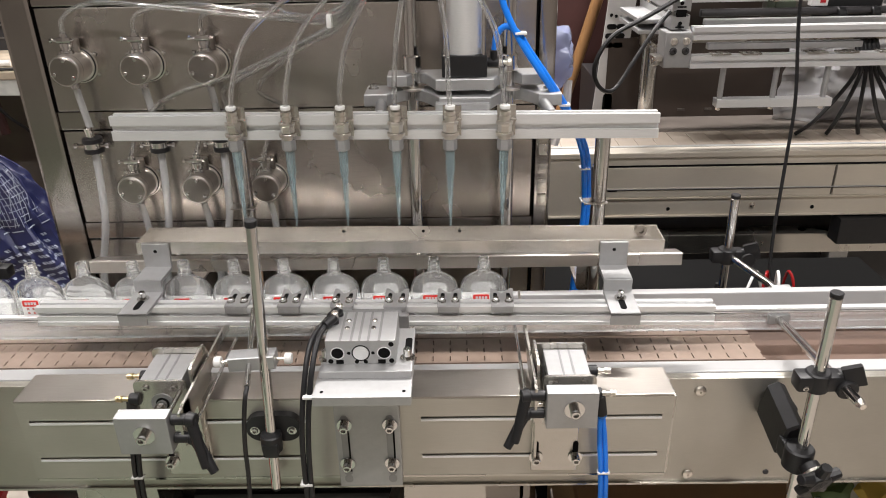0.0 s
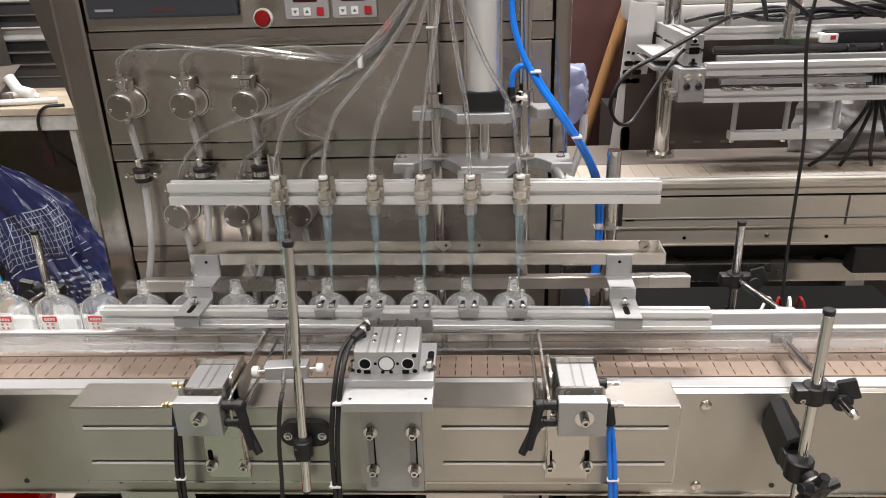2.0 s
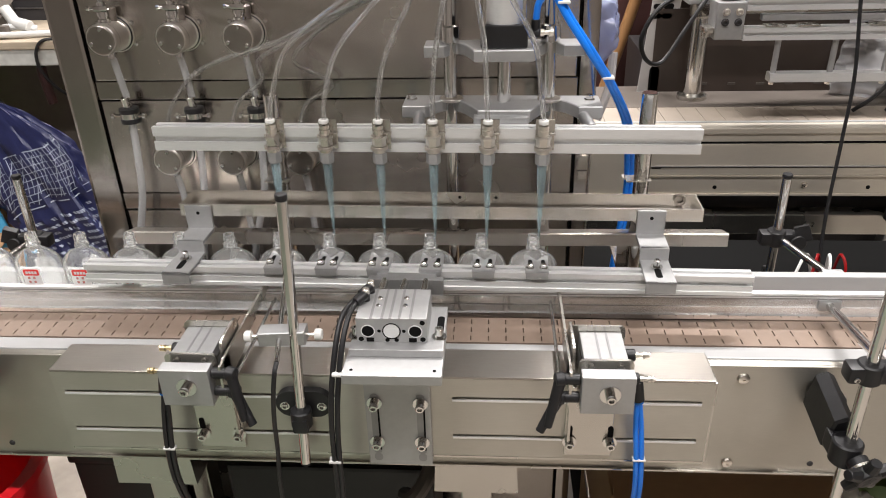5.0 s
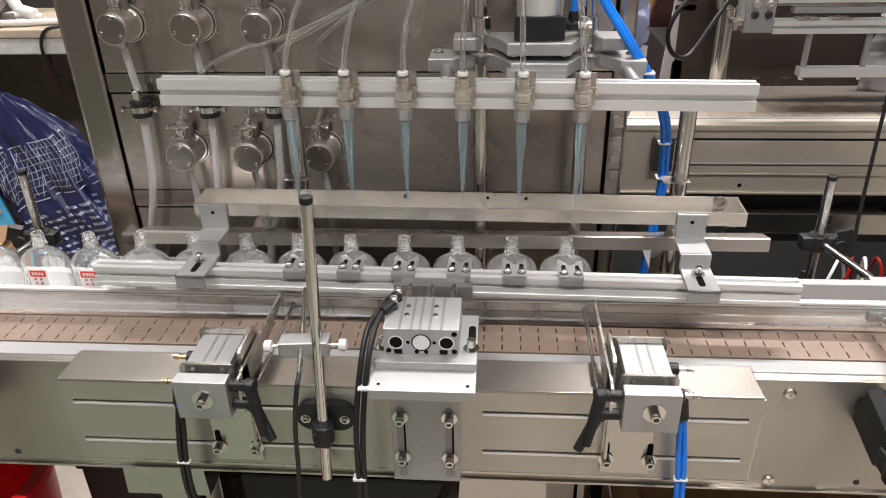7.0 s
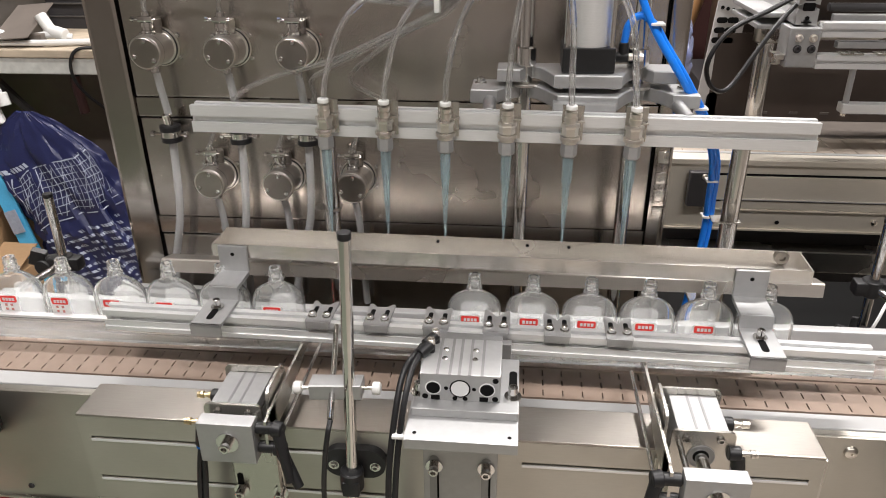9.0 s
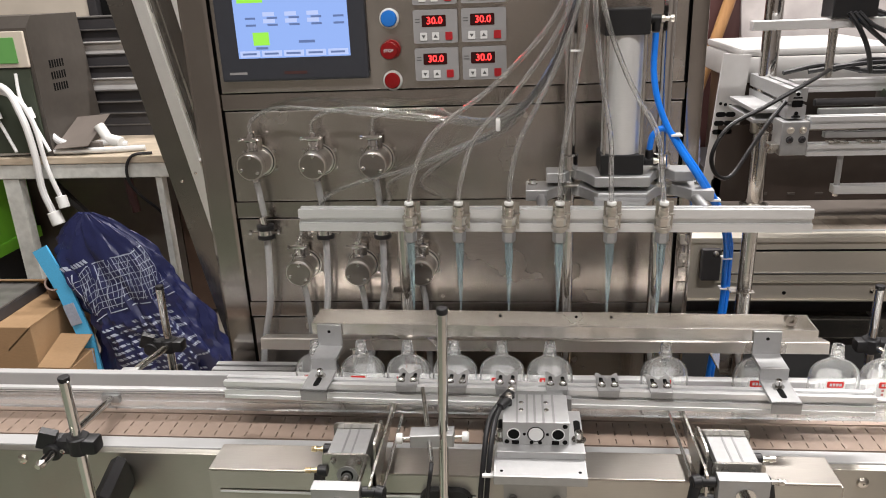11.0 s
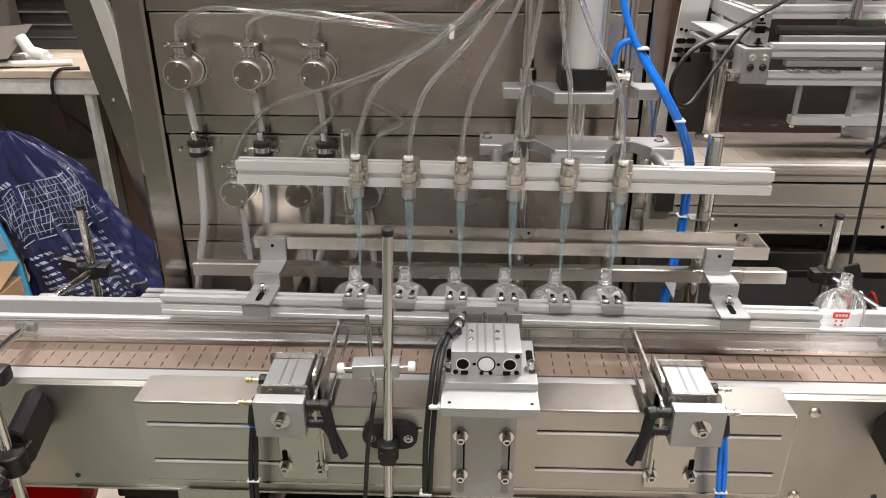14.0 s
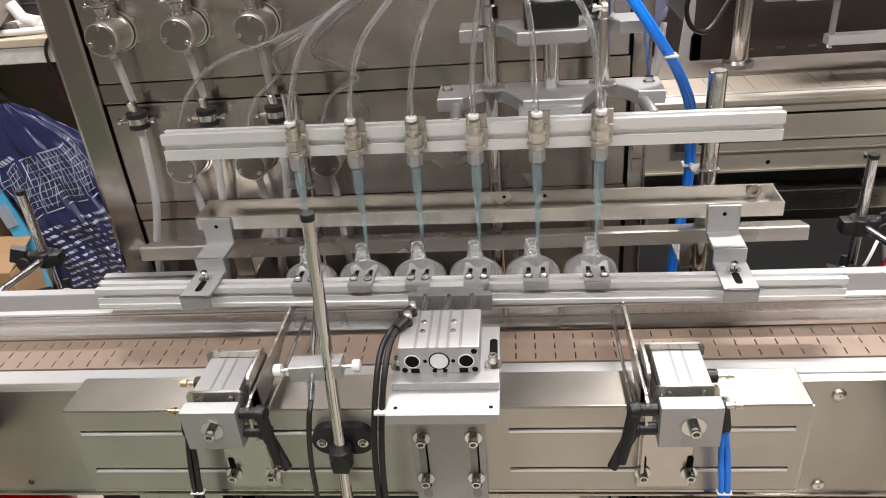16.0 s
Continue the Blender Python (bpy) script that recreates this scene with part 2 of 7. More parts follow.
def part(name, bm, material, parent=None, label="", smooth=True):
    me = bpy.data.meshes.new(name)
    if parent is not None:
        bmesh.ops.translate(bm, verts=bm.verts, vec=-ORIGIN[root_of(parent).name])
    bm.normal_update()
    if smooth:
        for f in bm.faces:
            f.smooth = True
        for e in bm.edges:
            if len(e.link_faces) != 2 or e.calc_face_angle(0) > 0.6:
                e.smooth = False
            elif e.calc_face_angle(0) > 0.12:
                one, two = (f.calc_area() for f in e.link_faces)
                if max(one, two) > 2.5e-4 and max(one, two) > 5 * min(one, two):
                    e.smooth = False
    bm.to_mesh(me)
    bm.free()
    me.materials.append(material)
    ob = new(name, me)
    ob.parent = parent
    if label:
        ob["label"] = label
    return ob


def solid(name, bm, material, label, category, group="", kind="", loc=None):
    """A top-level thing of one mesh."""
    if loc is not None:
        bmesh.ops.translate(bm, verts=bm.verts, vec=-Vector(loc))
    ob = part(name, bm, material)
    if loc is not None:
        ob.location = loc
    ORIGIN[ob.name] = Vector(loc or (0, 0, 0))
    return tagged(ob, label, category, group, kind)


def B(*parts):
    bm = bmesh.new()
    for p in parts:
        p(bm)
    return bm


def box(x0, x1, y0, y1, z0, z1, bevel=0.0, turn=None):
    def go(bm):
        r = bmesh.ops.create_cube(bm, size=1)
        vs = r["verts"]
        for v in vs:
            v.co = Vector(((x0 + x1) / 2 + v.co.x * (x1 - x0), (y0 + y1) / 2 + v.co.y * (y1 - y0), (z0 + z1) / 2 + v.co.z * (z1 - z0)))
        if bevel:
            es = list({e for v in vs for e in v.link_edges})
            r = bmesh.ops.bevel(bm, geom=es, offset=bevel, segments=2, affect="EDGES", profile=0.6)
            vs = list({v for f in r["faces"] for v in f.verts} | {v for v in vs if v.is_valid})
        if turn is not None:
            bmesh.ops.transform(bm, matrix=turn, verts=[v for v in vs if v.is_valid])
    return go


def rod(p0, p1, r, seg=16, r1=None, bevel=True):
    """A round bar from p0 to p1 with chamfered ends."""
    def go(bm):
        a, b = Vector(p0), Vector(p1)
        d = b - a
        n = d.length
        q = d.to_track_quat("Z", "Y").to_matrix()
        e = r if r1 is None else r1
        c = min(r, e, n) * 0.12 if bevel else 0
        rings = [(r - c, 0), (r, c), (e, n - c), (e - c, n)] if bevel else [(r, 0), (e, n)]
        loops = []
        for rr, h in rings:
            loops.append([bm.verts.new(a + q @ Vector((rr * math.cos(2 * math.pi * i / seg), rr * math.sin(2 * math.pi * i / seg), h))) for i in range(seg)])
        for u, w in zip(loops, loops[1:]):
            for i in range(seg):
                bm.faces.new((u[i], u[(i + 1) % seg], w[(i + 1) % seg], w[i]))
        bm.faces.new(loops[0][::-1])
        bm.faces.new(loops[-1])
    return go


def lathe(p0, axis, rings, seg=20, sx=1.0):
    """Rings of (radius, height) turned about an axis through p0."""
    def go(bm):
        a = Vector(p0)
        q = Vector(axis).to_track_quat("Z", "Y").to_matrix()
        loops = []
        for rr, h in rings:
            loops.append([bm.verts.new(a + q @ Vector((rr * sx * math.cos(2 * math.pi * i / seg), rr * math.sin(2 * math.pi * i / seg), h))) for i in range(seg)])
        for u, w in zip(loops, loops[1:]):
            for i in range(seg):
                bm.faces.new((u[i], u[(i + 1) % seg], w[(i + 1) % seg], w[i]))
        bm.faces.new(loops[0][::-1])
        bm.faces.new(loops[-1])
    return go


def spline(points, steps=8):
    ps = [Vector(p) for p in points]
    ps = [ps[0] * 2 - ps[1]] + ps + [ps[-1] * 2 - ps[-2]]
    out = []
    for i in range(1, len(ps) - 2):
        a, b, c, d = ps[i - 1:i + 3]
        for k in range(steps):
            t = k / steps
            out.append(0.5 * (2 * b + (c - a) * t + (2 * a - 5 * b + 4 * c - d) * t * t + (3 * b - a - 3 * c + d) * t ** 3))
    out.append(ps[-2])
    return out


def hose(points, r, seg=10, steps=8):
    """A round hose along a smooth line through the points."""
    def go(bm):
        ps = spline(points, steps)
        up = Vector((0.13, 0.97, 0.21)).normalized()
        loops = []
        for i, p in enumerate(ps):
            t = (ps[min(i + 1, len(ps) - 1)] - ps[max(i - 1, 0)]).normalized()
            u = t.cross(up).normalized()
            w = t.cross(u).normalized()
            up = -w if w.dot(up) < 0 else w
            u = t.cross(up).normalized()
            loops.append([bm.verts.new(p + r * (math.cos(2 * math.pi * k / seg) * u + math.sin(2 * math.pi * k / seg) * up)) for k in range(seg)])
        for a, b in zip(loops, loops[1:]):
            for k in range(seg):
                bm.faces.new((a[k], a[(k + 1) % seg], b[(k + 1) % seg], b[k]))
        bm.faces.new(loops[0][::-1])
        bm.faces.new(loops[-1])
        bmesh.ops.recalc_face_normals(bm, faces=bm.faces)
    return go


def tube_wall(points, r, seg=10, steps=8, bore=0.62):
    """A hollow tube: an outer wall and an inner wall."""
    def go(bm):
        hose(points, r, seg, steps)(bm)
        inner = bmesh.new()
        hose(points, r * bore, seg, steps)(inner)
        bmesh.ops.reverse_faces(inner, faces=inner.faces)
        me = bpy.data.meshes.new("bore")
        inner.to_mesh(me)
        inner.free()
        bm.from_mesh(me)
        bpy.data.meshes.remove(me)
    return go


def prism(profile, p0, p1, bevel=0.0, up=(0, 0, 1)):
    """A flat outline of (side, up) points drawn out from p0 to p1."""
    def go(bm):
        a, b = Vector(p0), Vector(p1)
        d = (b - a).normalized()
        s = Vector(up).cross(d).normalized()
        w = d.cross(s)
        u = [bm.verts.new(a + s * x + w * z) for x, z in profile]
        v = [bm.verts.new(b + s * x + w * z) for x, z in profile]
        n = len(u)
        fs = [bm.faces.new(u[::-1]), bm.faces.new(v)]
        for i in range(n):
            fs.append(bm.faces.new((u[i], u[(i + 1) % n], v[(i + 1) % n], v[i])))
        bmesh.ops.recalc_face_normals(bm, faces=fs)
        if bevel:
            es = list({e for f in fs[:2] for e in f.edges})
            bmesh.ops.bevel(bm, geom=es, offset=bevel, segments=1, affect="EDGES")
    return go


def tslot(w, h, g=0.008, lip=0.002, deep=0.006, faces=("l", "r", "t", "b")):
    """The outline of a slotted aluminium profile, w wide and h high, centred."""
    x, z, k = w / 2, h / 2, g / 2

    def side(a, b):
        return [(a, -k), (a - lip, -k), (a - lip, -k - 0.002), (a - deep, -k - 0.002), (a - deep, k + 0.002), (a - lip, k + 0.002), (a - lip, k), (a, k)]
    pts = [(x, -z)]
    if "r" in faces:
        pts += side(x, z)
    pts += [(x, z)]
    if "t" in faces:
        pts += [(-b, a) for a, b in side(z, x)]
    pts += [(-x, z)]
    if "l" in faces:
        pts += [(-a, -b) for a, b in side(x, z)]
    pts += [(-x, -z)]
    if "b" in faces:
        pts += [(b, -a) for a, b in side(z, x)]
    return pts


def bolt(p, axis=(0, -1, 0), r=0.005, h=0.005, washer=0.0):
    """A socket-head bolt seated at p."""
    rings = []
    if washer:
        rings += [(washer, 0), (washer, 0.0014), (r, 0.0014)]
        h = h + 0.0014
    else:
        rings += [(r, 0)]
    rings += [(r, h - 0.0008), (r - 0.0008, h), (r * 0.55, h), (r * 0.5, h - r * 0.5)]
    return lathe(p, axis, rings, 14)


def pan(p, axis=(0, -1, 0), r=0.006):
    """A domed screw head with a cross recess."""
    return lathe(p, axis, [(r, 0), (r, r * 0.15), (r * 0.85, r * 0.4), (r * 0.5, r * 0.56), (r * 0.2, r * 0.58), (r * 0.12, r * 0.3)], 14)


def rounded(w, h, r, n=4):
    pts = []
    for cx, cz, a0 in ((w / 2 - r, h / 2 - r, 0), (-w / 2 + r, h / 2 - r, 90), (-w / 2 + r, -h / 2 + r, 180), (w / 2 - r, -h / 2 + r, 270)):
        for k in range(n + 1):
            a = radians(a0 + 90 * k / n)
            pts.append((cx + r * math.cos(a), cz + r * math.sin(a)))
    return pts


def plate(cx, y0, y1, cz, w, h, r=0.003):
    """A rounded plate facing the front."""
    return prism([(-x, z) for x, z in rounded(w, h, r)], (cx, y0, cz), (cx, y1, cz))


def writing(name, text, size, loc, material, parent, extrude=0.0004, rx=90):
    cu = bpy.data.curves.new(name, "FONT")
    cu.body, cu.size, cu.extrude, cu.align_x, cu.align_y = text, size, extrude, "CENTER", "CENTER"
    tmp = new(name, cu)
    bpy.context.view_layer.update()
    me = bpy.data.meshes.new_from_object(tmp.evaluated_get(bpy.context.evaluated_depsgraph_get()))
    bpy.data.objects.remove(tmp)
    bm = bmesh.new()
    bm.from_mesh(me)
    bmesh.ops.transform(bm, matrix=pose(*loc, rx), verts=bm.verts)
    return part(name, bm, material, parent, smooth=False)


# ---- hall ----
def hall():
    bm = B(box(-4.0, 4.5, -3.0, 5.0, -0.1, 0.0))
    solid("floor", bm, FLOOR, "worn grey painted concrete workshop floor", "floor", kind="structure")
    # unseen green area, assumed from the greenish reflections on the conveyor side
    solid("floor_green_area", B(box(-3.9, -0.12, -2.9, 0.62, 0.0, 0.004)), FLOOR_GREEN, "unseen green floor area that tints reflections in the steel", "floor", kind="structure")
    solid("ceiling", B(box(-4.0, 4.5, -3.0, 5.0, CEIL, CEIL + 0.1)), CEILING, "plain painted workshop ceiling", "ceiling", kind="structure")
    for n, b in (("wall_north", (-4.0, 4.5, 5.0, 5.15)), ("wall_south", (-4.0, 4.5, -3.15, -3.0)),
                 ("wall_west", (-4.15, -4.0, -3.0, 5.0)), ("wall_east", (4.5, 4.65, -3.0, 5.0))):
        solid(n, B(box(*b, 0, CEIL)), WALL, "plain painted workshop wall, darkened for contrast in metal reflections", "wall", kind="structure")
    for lx, ly in LAMPS:
        t = thing("tube_light", (lx, ly, CEIL), "white fluorescent batten hung under the ceiling", "ceiling light", "ceiling lights")
        part("housing", B(box(lx - 0.66, lx + 0.66, ly - 0.09, ly + 0.09, CEIL - 0.06, CEIL - 0.001, 0.006)), WHITE, t)


# ---- conveyor ----
BELT_Z = 0.79
SLAT = 0.0226


def conveyor():
    x0, x1 = -2.2, 2.2
    t = thing("conveyor", (0, 0.83, 0), "long stainless slat conveyor with a brown plastic chain", "conveyor")
    part("side_panel", B(box(x0, x1, 0.83, 0.834, 0.620, 0.7885, 0.001), box(x0, x1, 0.834, 0.842, 0.786, 0.7884), box(x0, x1, 0.834, 0.85, 0.620, 0.623)), SIDE, t, "brushed stainless side panel")
    part("side_panel", B(box(x0, x1, 1.03, 1.034, 0.620, 0.786, 0.001)), SIDE, t, "brushed stainless side panel")
    part("edge_strip", B(box(x0, x1, 0.8425, 0.866, 0.777, 0.7905, 0.0012)), RAIL_WHITE, t, "white plastic edge strip")
    part("bottom_lip", B(box(x0, x1, 0.8262, 0.8298, 0.6200, 0.6235, 0.0008)), STEEL, t, "folded bottom lip")
    part("chain_bed", B(box(x0, x1, 0.868, 1.028, 0.74, 0.7745)), BROWN, t)
    for sx in (-0.368, 0.087, -1.6, 1.5):
        leg = part("leg", B(prism([(-0.058, 0), (0.058, 0), (0.055, 0.0645), (-0.055, 0.0645)], (sx, 0.845, 0.555), (sx, 0.995, 0.555)),
                            box(sx - 0.022, sx + 0.022, 0.86, 0.9, 0.03, 0.56, 0.003), box(sx - 0.022, sx + 0.022, 0.95, 0.99, 0.03, 0.56, 0.003),
                            rod((sx, 0.88, 0), (sx, 0.88, 0.03), 0.03), rod((sx, 0.97, 0), (sx, 0.97, 0.03), 0.03)), STEEL, t)
    part("cross_beam", B(box(-1.6, 1.5, 0.90, 0.93, 0.2, 0.23, 0.002)), STEEL, t)
    for x, z in ((0.411, 0.770), (0.411, 0.636), (0.515, 0.637), (0.235, 0.640), (-0.215, 0.640), (-0.41, 0.640), (-0.55, 0.640), (0.72, 0.774), (-0.72, 0.774)):
        big = z > 0.7 or (x == 0.411)
        part("panel_bolt", B(pan((x, 0.83, z), r=0.0075 if big else 0.004)), NICKEL if big else DARK, t)
    return t


def slat_mesh():
    """One chain slat: two lanes with slits at its joint, slightly rounded."""
    bm = bmesh.new()
    w = SLAT
    notch = 0.0016
    for y0, y1 in ((0.8695, 0.9265), (0.9295, 1.0265)):
        n = 3 if y1 < 0.95 else 4
        pts = [(0, y0), (0, y1), (w, y1)]
        k = (y1 - y0) / n
        for i in range(n - 1, -1, -1):
            c = y0 + k * (i + 0.5)
            pts += [(w, c + 0.0055), (w - notch, c + 0.0055), (w - notch, c - 0.0055), (w, c - 0.0055)]
        pts += [(w, y0)]
        lo = [bm.verts.new((x, y - 0.95, -0.014)) for x, y in pts]
        hi = [bm.verts.new((x, y - 0.95, 0)) for x, y in pts]
        bm.faces.new(lo)
        bm.faces.new(hi[::-1])
        m = len(pts)
        for i in range(m):
            bm.faces.new((lo[i], hi[i], hi[(i + 1) % m], lo[(i + 1) % m]))
        bmesh.ops.recalc_face_normals(bm, faces=bm.faces)
    me = bpy.data.meshes.new("slat")
    bm.to_mesh(me)
    bm.free()
    me.materials.append(BELT)
    return me


def chain():
    t = thing("slat_chain", (0, 0.95, BELT_Z), "brown plastic slat chain running along the conveyor", "conveyor chain")
    me = slat_mesh()
    for i in range(175):
        ob = new("slat", me)
        ob.parent = t
        ob.location = (-3.45 + i * SLAT, 0, 0)
    return t


def guide_rails():
    t = thing("guide_rail", (0, 0.925, 0.80), "clear acrylic bottle guide rail with an aluminium top beside the chain", "guide rail", "bottle guide rails")
    part("rail", B(prism([(0.005, 0), (-0.004, 0), (-0.004, 0.013), (-0.0025, 0.014), (-0.0025, 0.0205), (-0.004, 0.0215), (-0.004, 0.0270), (0.005, 0.0270), (0.005, 0.0255), (0.003, 0.0245), (0.003, 0.014), (0.005, 0.013)],
                         (-2.2, 0.929, 0.7990), (2.2, 0.929, 0.7990))), ACRYLIC, t, "clear acrylic strip")
    part("top_strip", B(box(-2.2, 2.2, 0.924, 0.933, 0.8262, 0.8335, 0.0012)), ALU, t, "aluminium top strip")
    part("slot_line", B(box(-2.2, 2.2, 0.9236, 0.9239, 0.8290, 0.8302)), ALU_DARK, t)
    t = thing("guide_rail", (0, 0.985, 0.80), "white plastic bottle guide rail behind the bottles", "guide rail", "bottle guide rails")
    part("rail", B(box(-2.2, 2.2, 0.978, 0.992, 0.796, 0.828, 0.002)), RAIL_WHITE, t)
    part("backing", B(box(-2.2, 2.2, 0.993, 1.004, 0.800, 0.818, 0.001)), ALU, t, "aluminium backing strip")


def slotted_cover():
    t = thing("slotted_cover", (-0.03, 0.776, 0.70), "folded stainless mounting cover with two long slots", "mounting plate")
    xa, xb = -0.42, 0.36
    y = 0.774
    zs = (0.777, 0.721)
    # front face in strips around the slots
    strips = [box(xa, xb, y, y + 0.003, 0.689, zs[1] - 0.0017), box(xa, xb, y, y + 0.003, zs[1] + 0.0017, zs[0] - 0.0017), box(xa, xb, y, y + 0.003, zs[0] + 0.0017, 0.8045)]
    for z in zs:
        strips += [box(xa, xa + 0.012, y, y + 0.003, z - 0.0017, z + 0.0017), box(xb - 0.012, xb, y, y + 0.003, z - 0.0017, z + 0.0017),
                   box(-0.075, 0.062, y, y + 0.003, z - 0.0017, z + 0.0017)]
    part("front_face", B(*strips), SIDE, t)
    for z in zs:
        for sa, sb in ((xa + 0.012, -0.075), (0.062, xb - 0.012)):
            # bright strip paints the light caught on the slot's lower edge
            part("slot_lit_edge", B(box(sa, sb, y - 0.0012, y - 0.0001, z - 0.0046, z - 0.0014, 0.0004)), ALU, t)
    part("top_flange", B(box(xa, xb, y, 0.829, 0.8046, 0.8076, 0.0008)), COVER, t)
    part("bottom_flange", B(box(xa, xb, y, 0.829, 0.6855, 0.6885)), STEEL, t)
    part("end_fold", B(box(xb - 0.0005, xb + 0.0025, y, 0.829, 0.6885, 0.8045, 0.0008)), STEEL, t)
    part("back_strip", B(box(xa, xb, 0.7785, 0.7815, 0.69, 0.80)), SIDE, t)


# ---- bottles ----
def flask(bm, grow, z0, top):
    rings = []
    prof = [(0.0, 0.029, 0.0125), (0.0018, 0.0315, 0.0148), (0.006, 0.0328, 0.0155), (0.030, 0.0328, 0.0155), (0.055, 0.0328, 0.0155),
            (0.063, 0.0325, 0.0153), (0.070, 0.0315, 0.0148), (0.0755, 0.0295, 0.0140), (0.0802, 0.0262, 0.0129), (0.0842, 0.0212, 0.0115), (0.0872, 0.0152, 0.0099),
            (0.0894, 0.0098, 0.0084), (0.0910, 0.0078, 0.0076), (0.0930, 0.0076, 0.0076), (0.0936, 0.0095, 0.0095), (0.0954, 0.0095, 0.0095), (0.096, 0.0075, 0.0075),
            (0.0978, 0.0075, 0.0075), (0.0984, 0.0082, 0.0082), (0.0997, 0.0082, 0.0082), (0.1004, 0.0075, 0.0075), (0.1030, 0.0075, 0.0075),
            (0.1037, 0.0082, 0.0082), (0.1050, 0.0082, 0.0082), (0.1057, 0.0074, 0.0074), (0.1112, 0.0072, 0.0072)]
    seg = 36
    for z, hw, hd in prof:
        if z > top:
            continue
        z = max(z, z0)
        hw, hd = hw + grow, hd + grow
        p = 3.2 if z < 0.066 else 3.2 - 1.2 * min(1, (z - 0.066) / 0.023)
        ring = []
        for i in range(seg):
            a = 2 * math.pi * i / seg
            c, s = math.cos(a), math.sin(a)
            ring.append(bm.verts.new((hw * math.copysign(abs(c) ** (2 / p), c), hd * math.copysign(abs(s) ** (2 / p), s), z)))
        rings.append(ring)
    return rings


def bottle_mesh():
    bm = bmesh.new()
    seg = 36
    out = flask(bm, 0.0, 0.0, 1)
    inn = flask(bm, -0.0026, 0.004, 1)
    for u, w in zip(out, out[1:]):
        for i in range(seg):
            bm.faces.new((u[i], u[(i + 1) % seg], w[(i + 1) % seg], w[i]))
    for u, w in zip(inn, inn[1:]):
        for i in range(seg):
            bm.faces.new((u[(i + 1) % seg], u[i], w[i], w[(i + 1) % seg]))
    bm.faces.new(out[0][::-1])
    bm.faces.new(inn[0])
    for i in range(seg):
        bm.faces.new((out[-1][i], out[-1][(i + 1) % seg], inn[-1][(i + 1) % seg], inn[-1][i]))
    return bm


BOTTLE_Y = 0.952


def bottles():
    made = []
    t = thing("bottle", (0, BOTTLE_Y, BELT_Z), "clear flat glass flask with a small red and white label", "bottle", "bottles on the conveyor")
    bm = bottle_mesh()
    bmesh.ops.translate(bm, verts=bm.verts, vec=(0, BOTTLE_Y, BELT_Z))
    glass = part("flask", bm, GLASS, t)
    glass.visible_shadow = False
    yb, yf, z = BOTTLE_Y + 0.0158, BOTTLE_Y - 0.0160, BELT_Z
    part("back_label", B(plate(0, yb, yb + 0.0002, z + 0.037, 0.034, 0.058, 0.008)), BACK_FILM, t, "frosted white back label")
    front = part("front_label", B(plate(-0.004, yf, yf + 0.0002, z + 0.048, 0.026, 0.034, 0.002)), FROST, t, "clear front label with red print")
    part("red_block", B(plate(-0.004, yf - 0.0006, yf - 0.0001, z + 0.0590, 0.0215, 0.0092, 0.002)), RED_INK, front)
    marks = [box(-0.0115 + k * 0.0042, -0.0115 + k * 0.0042 + 0.0030, yf - 0.0011, yf - 0.0007, z + 0.0570, z + 0.0610) for k in range(4)]
    part("white_print", B(*marks), LABEL, front)
    small = [box(-0.0105 + c * 0.0075, -0.0075 + c * 0.0075, yf - 0.0006, yf - 0.0001, z + 0.0490 - r * 0.0062, z + 0.0523 - r * 0.0062) for c in range(2) for r in range(3)]
    part("small_print", B(*small), INK, front)
    made.append(t)
    for i in range(11):
        made.append(copy_thing(t, pose(0, BOTTLE_Y, BELT_Z)))
    return made


# ---- bottle clamp with drip tray ----
CY = 0.915


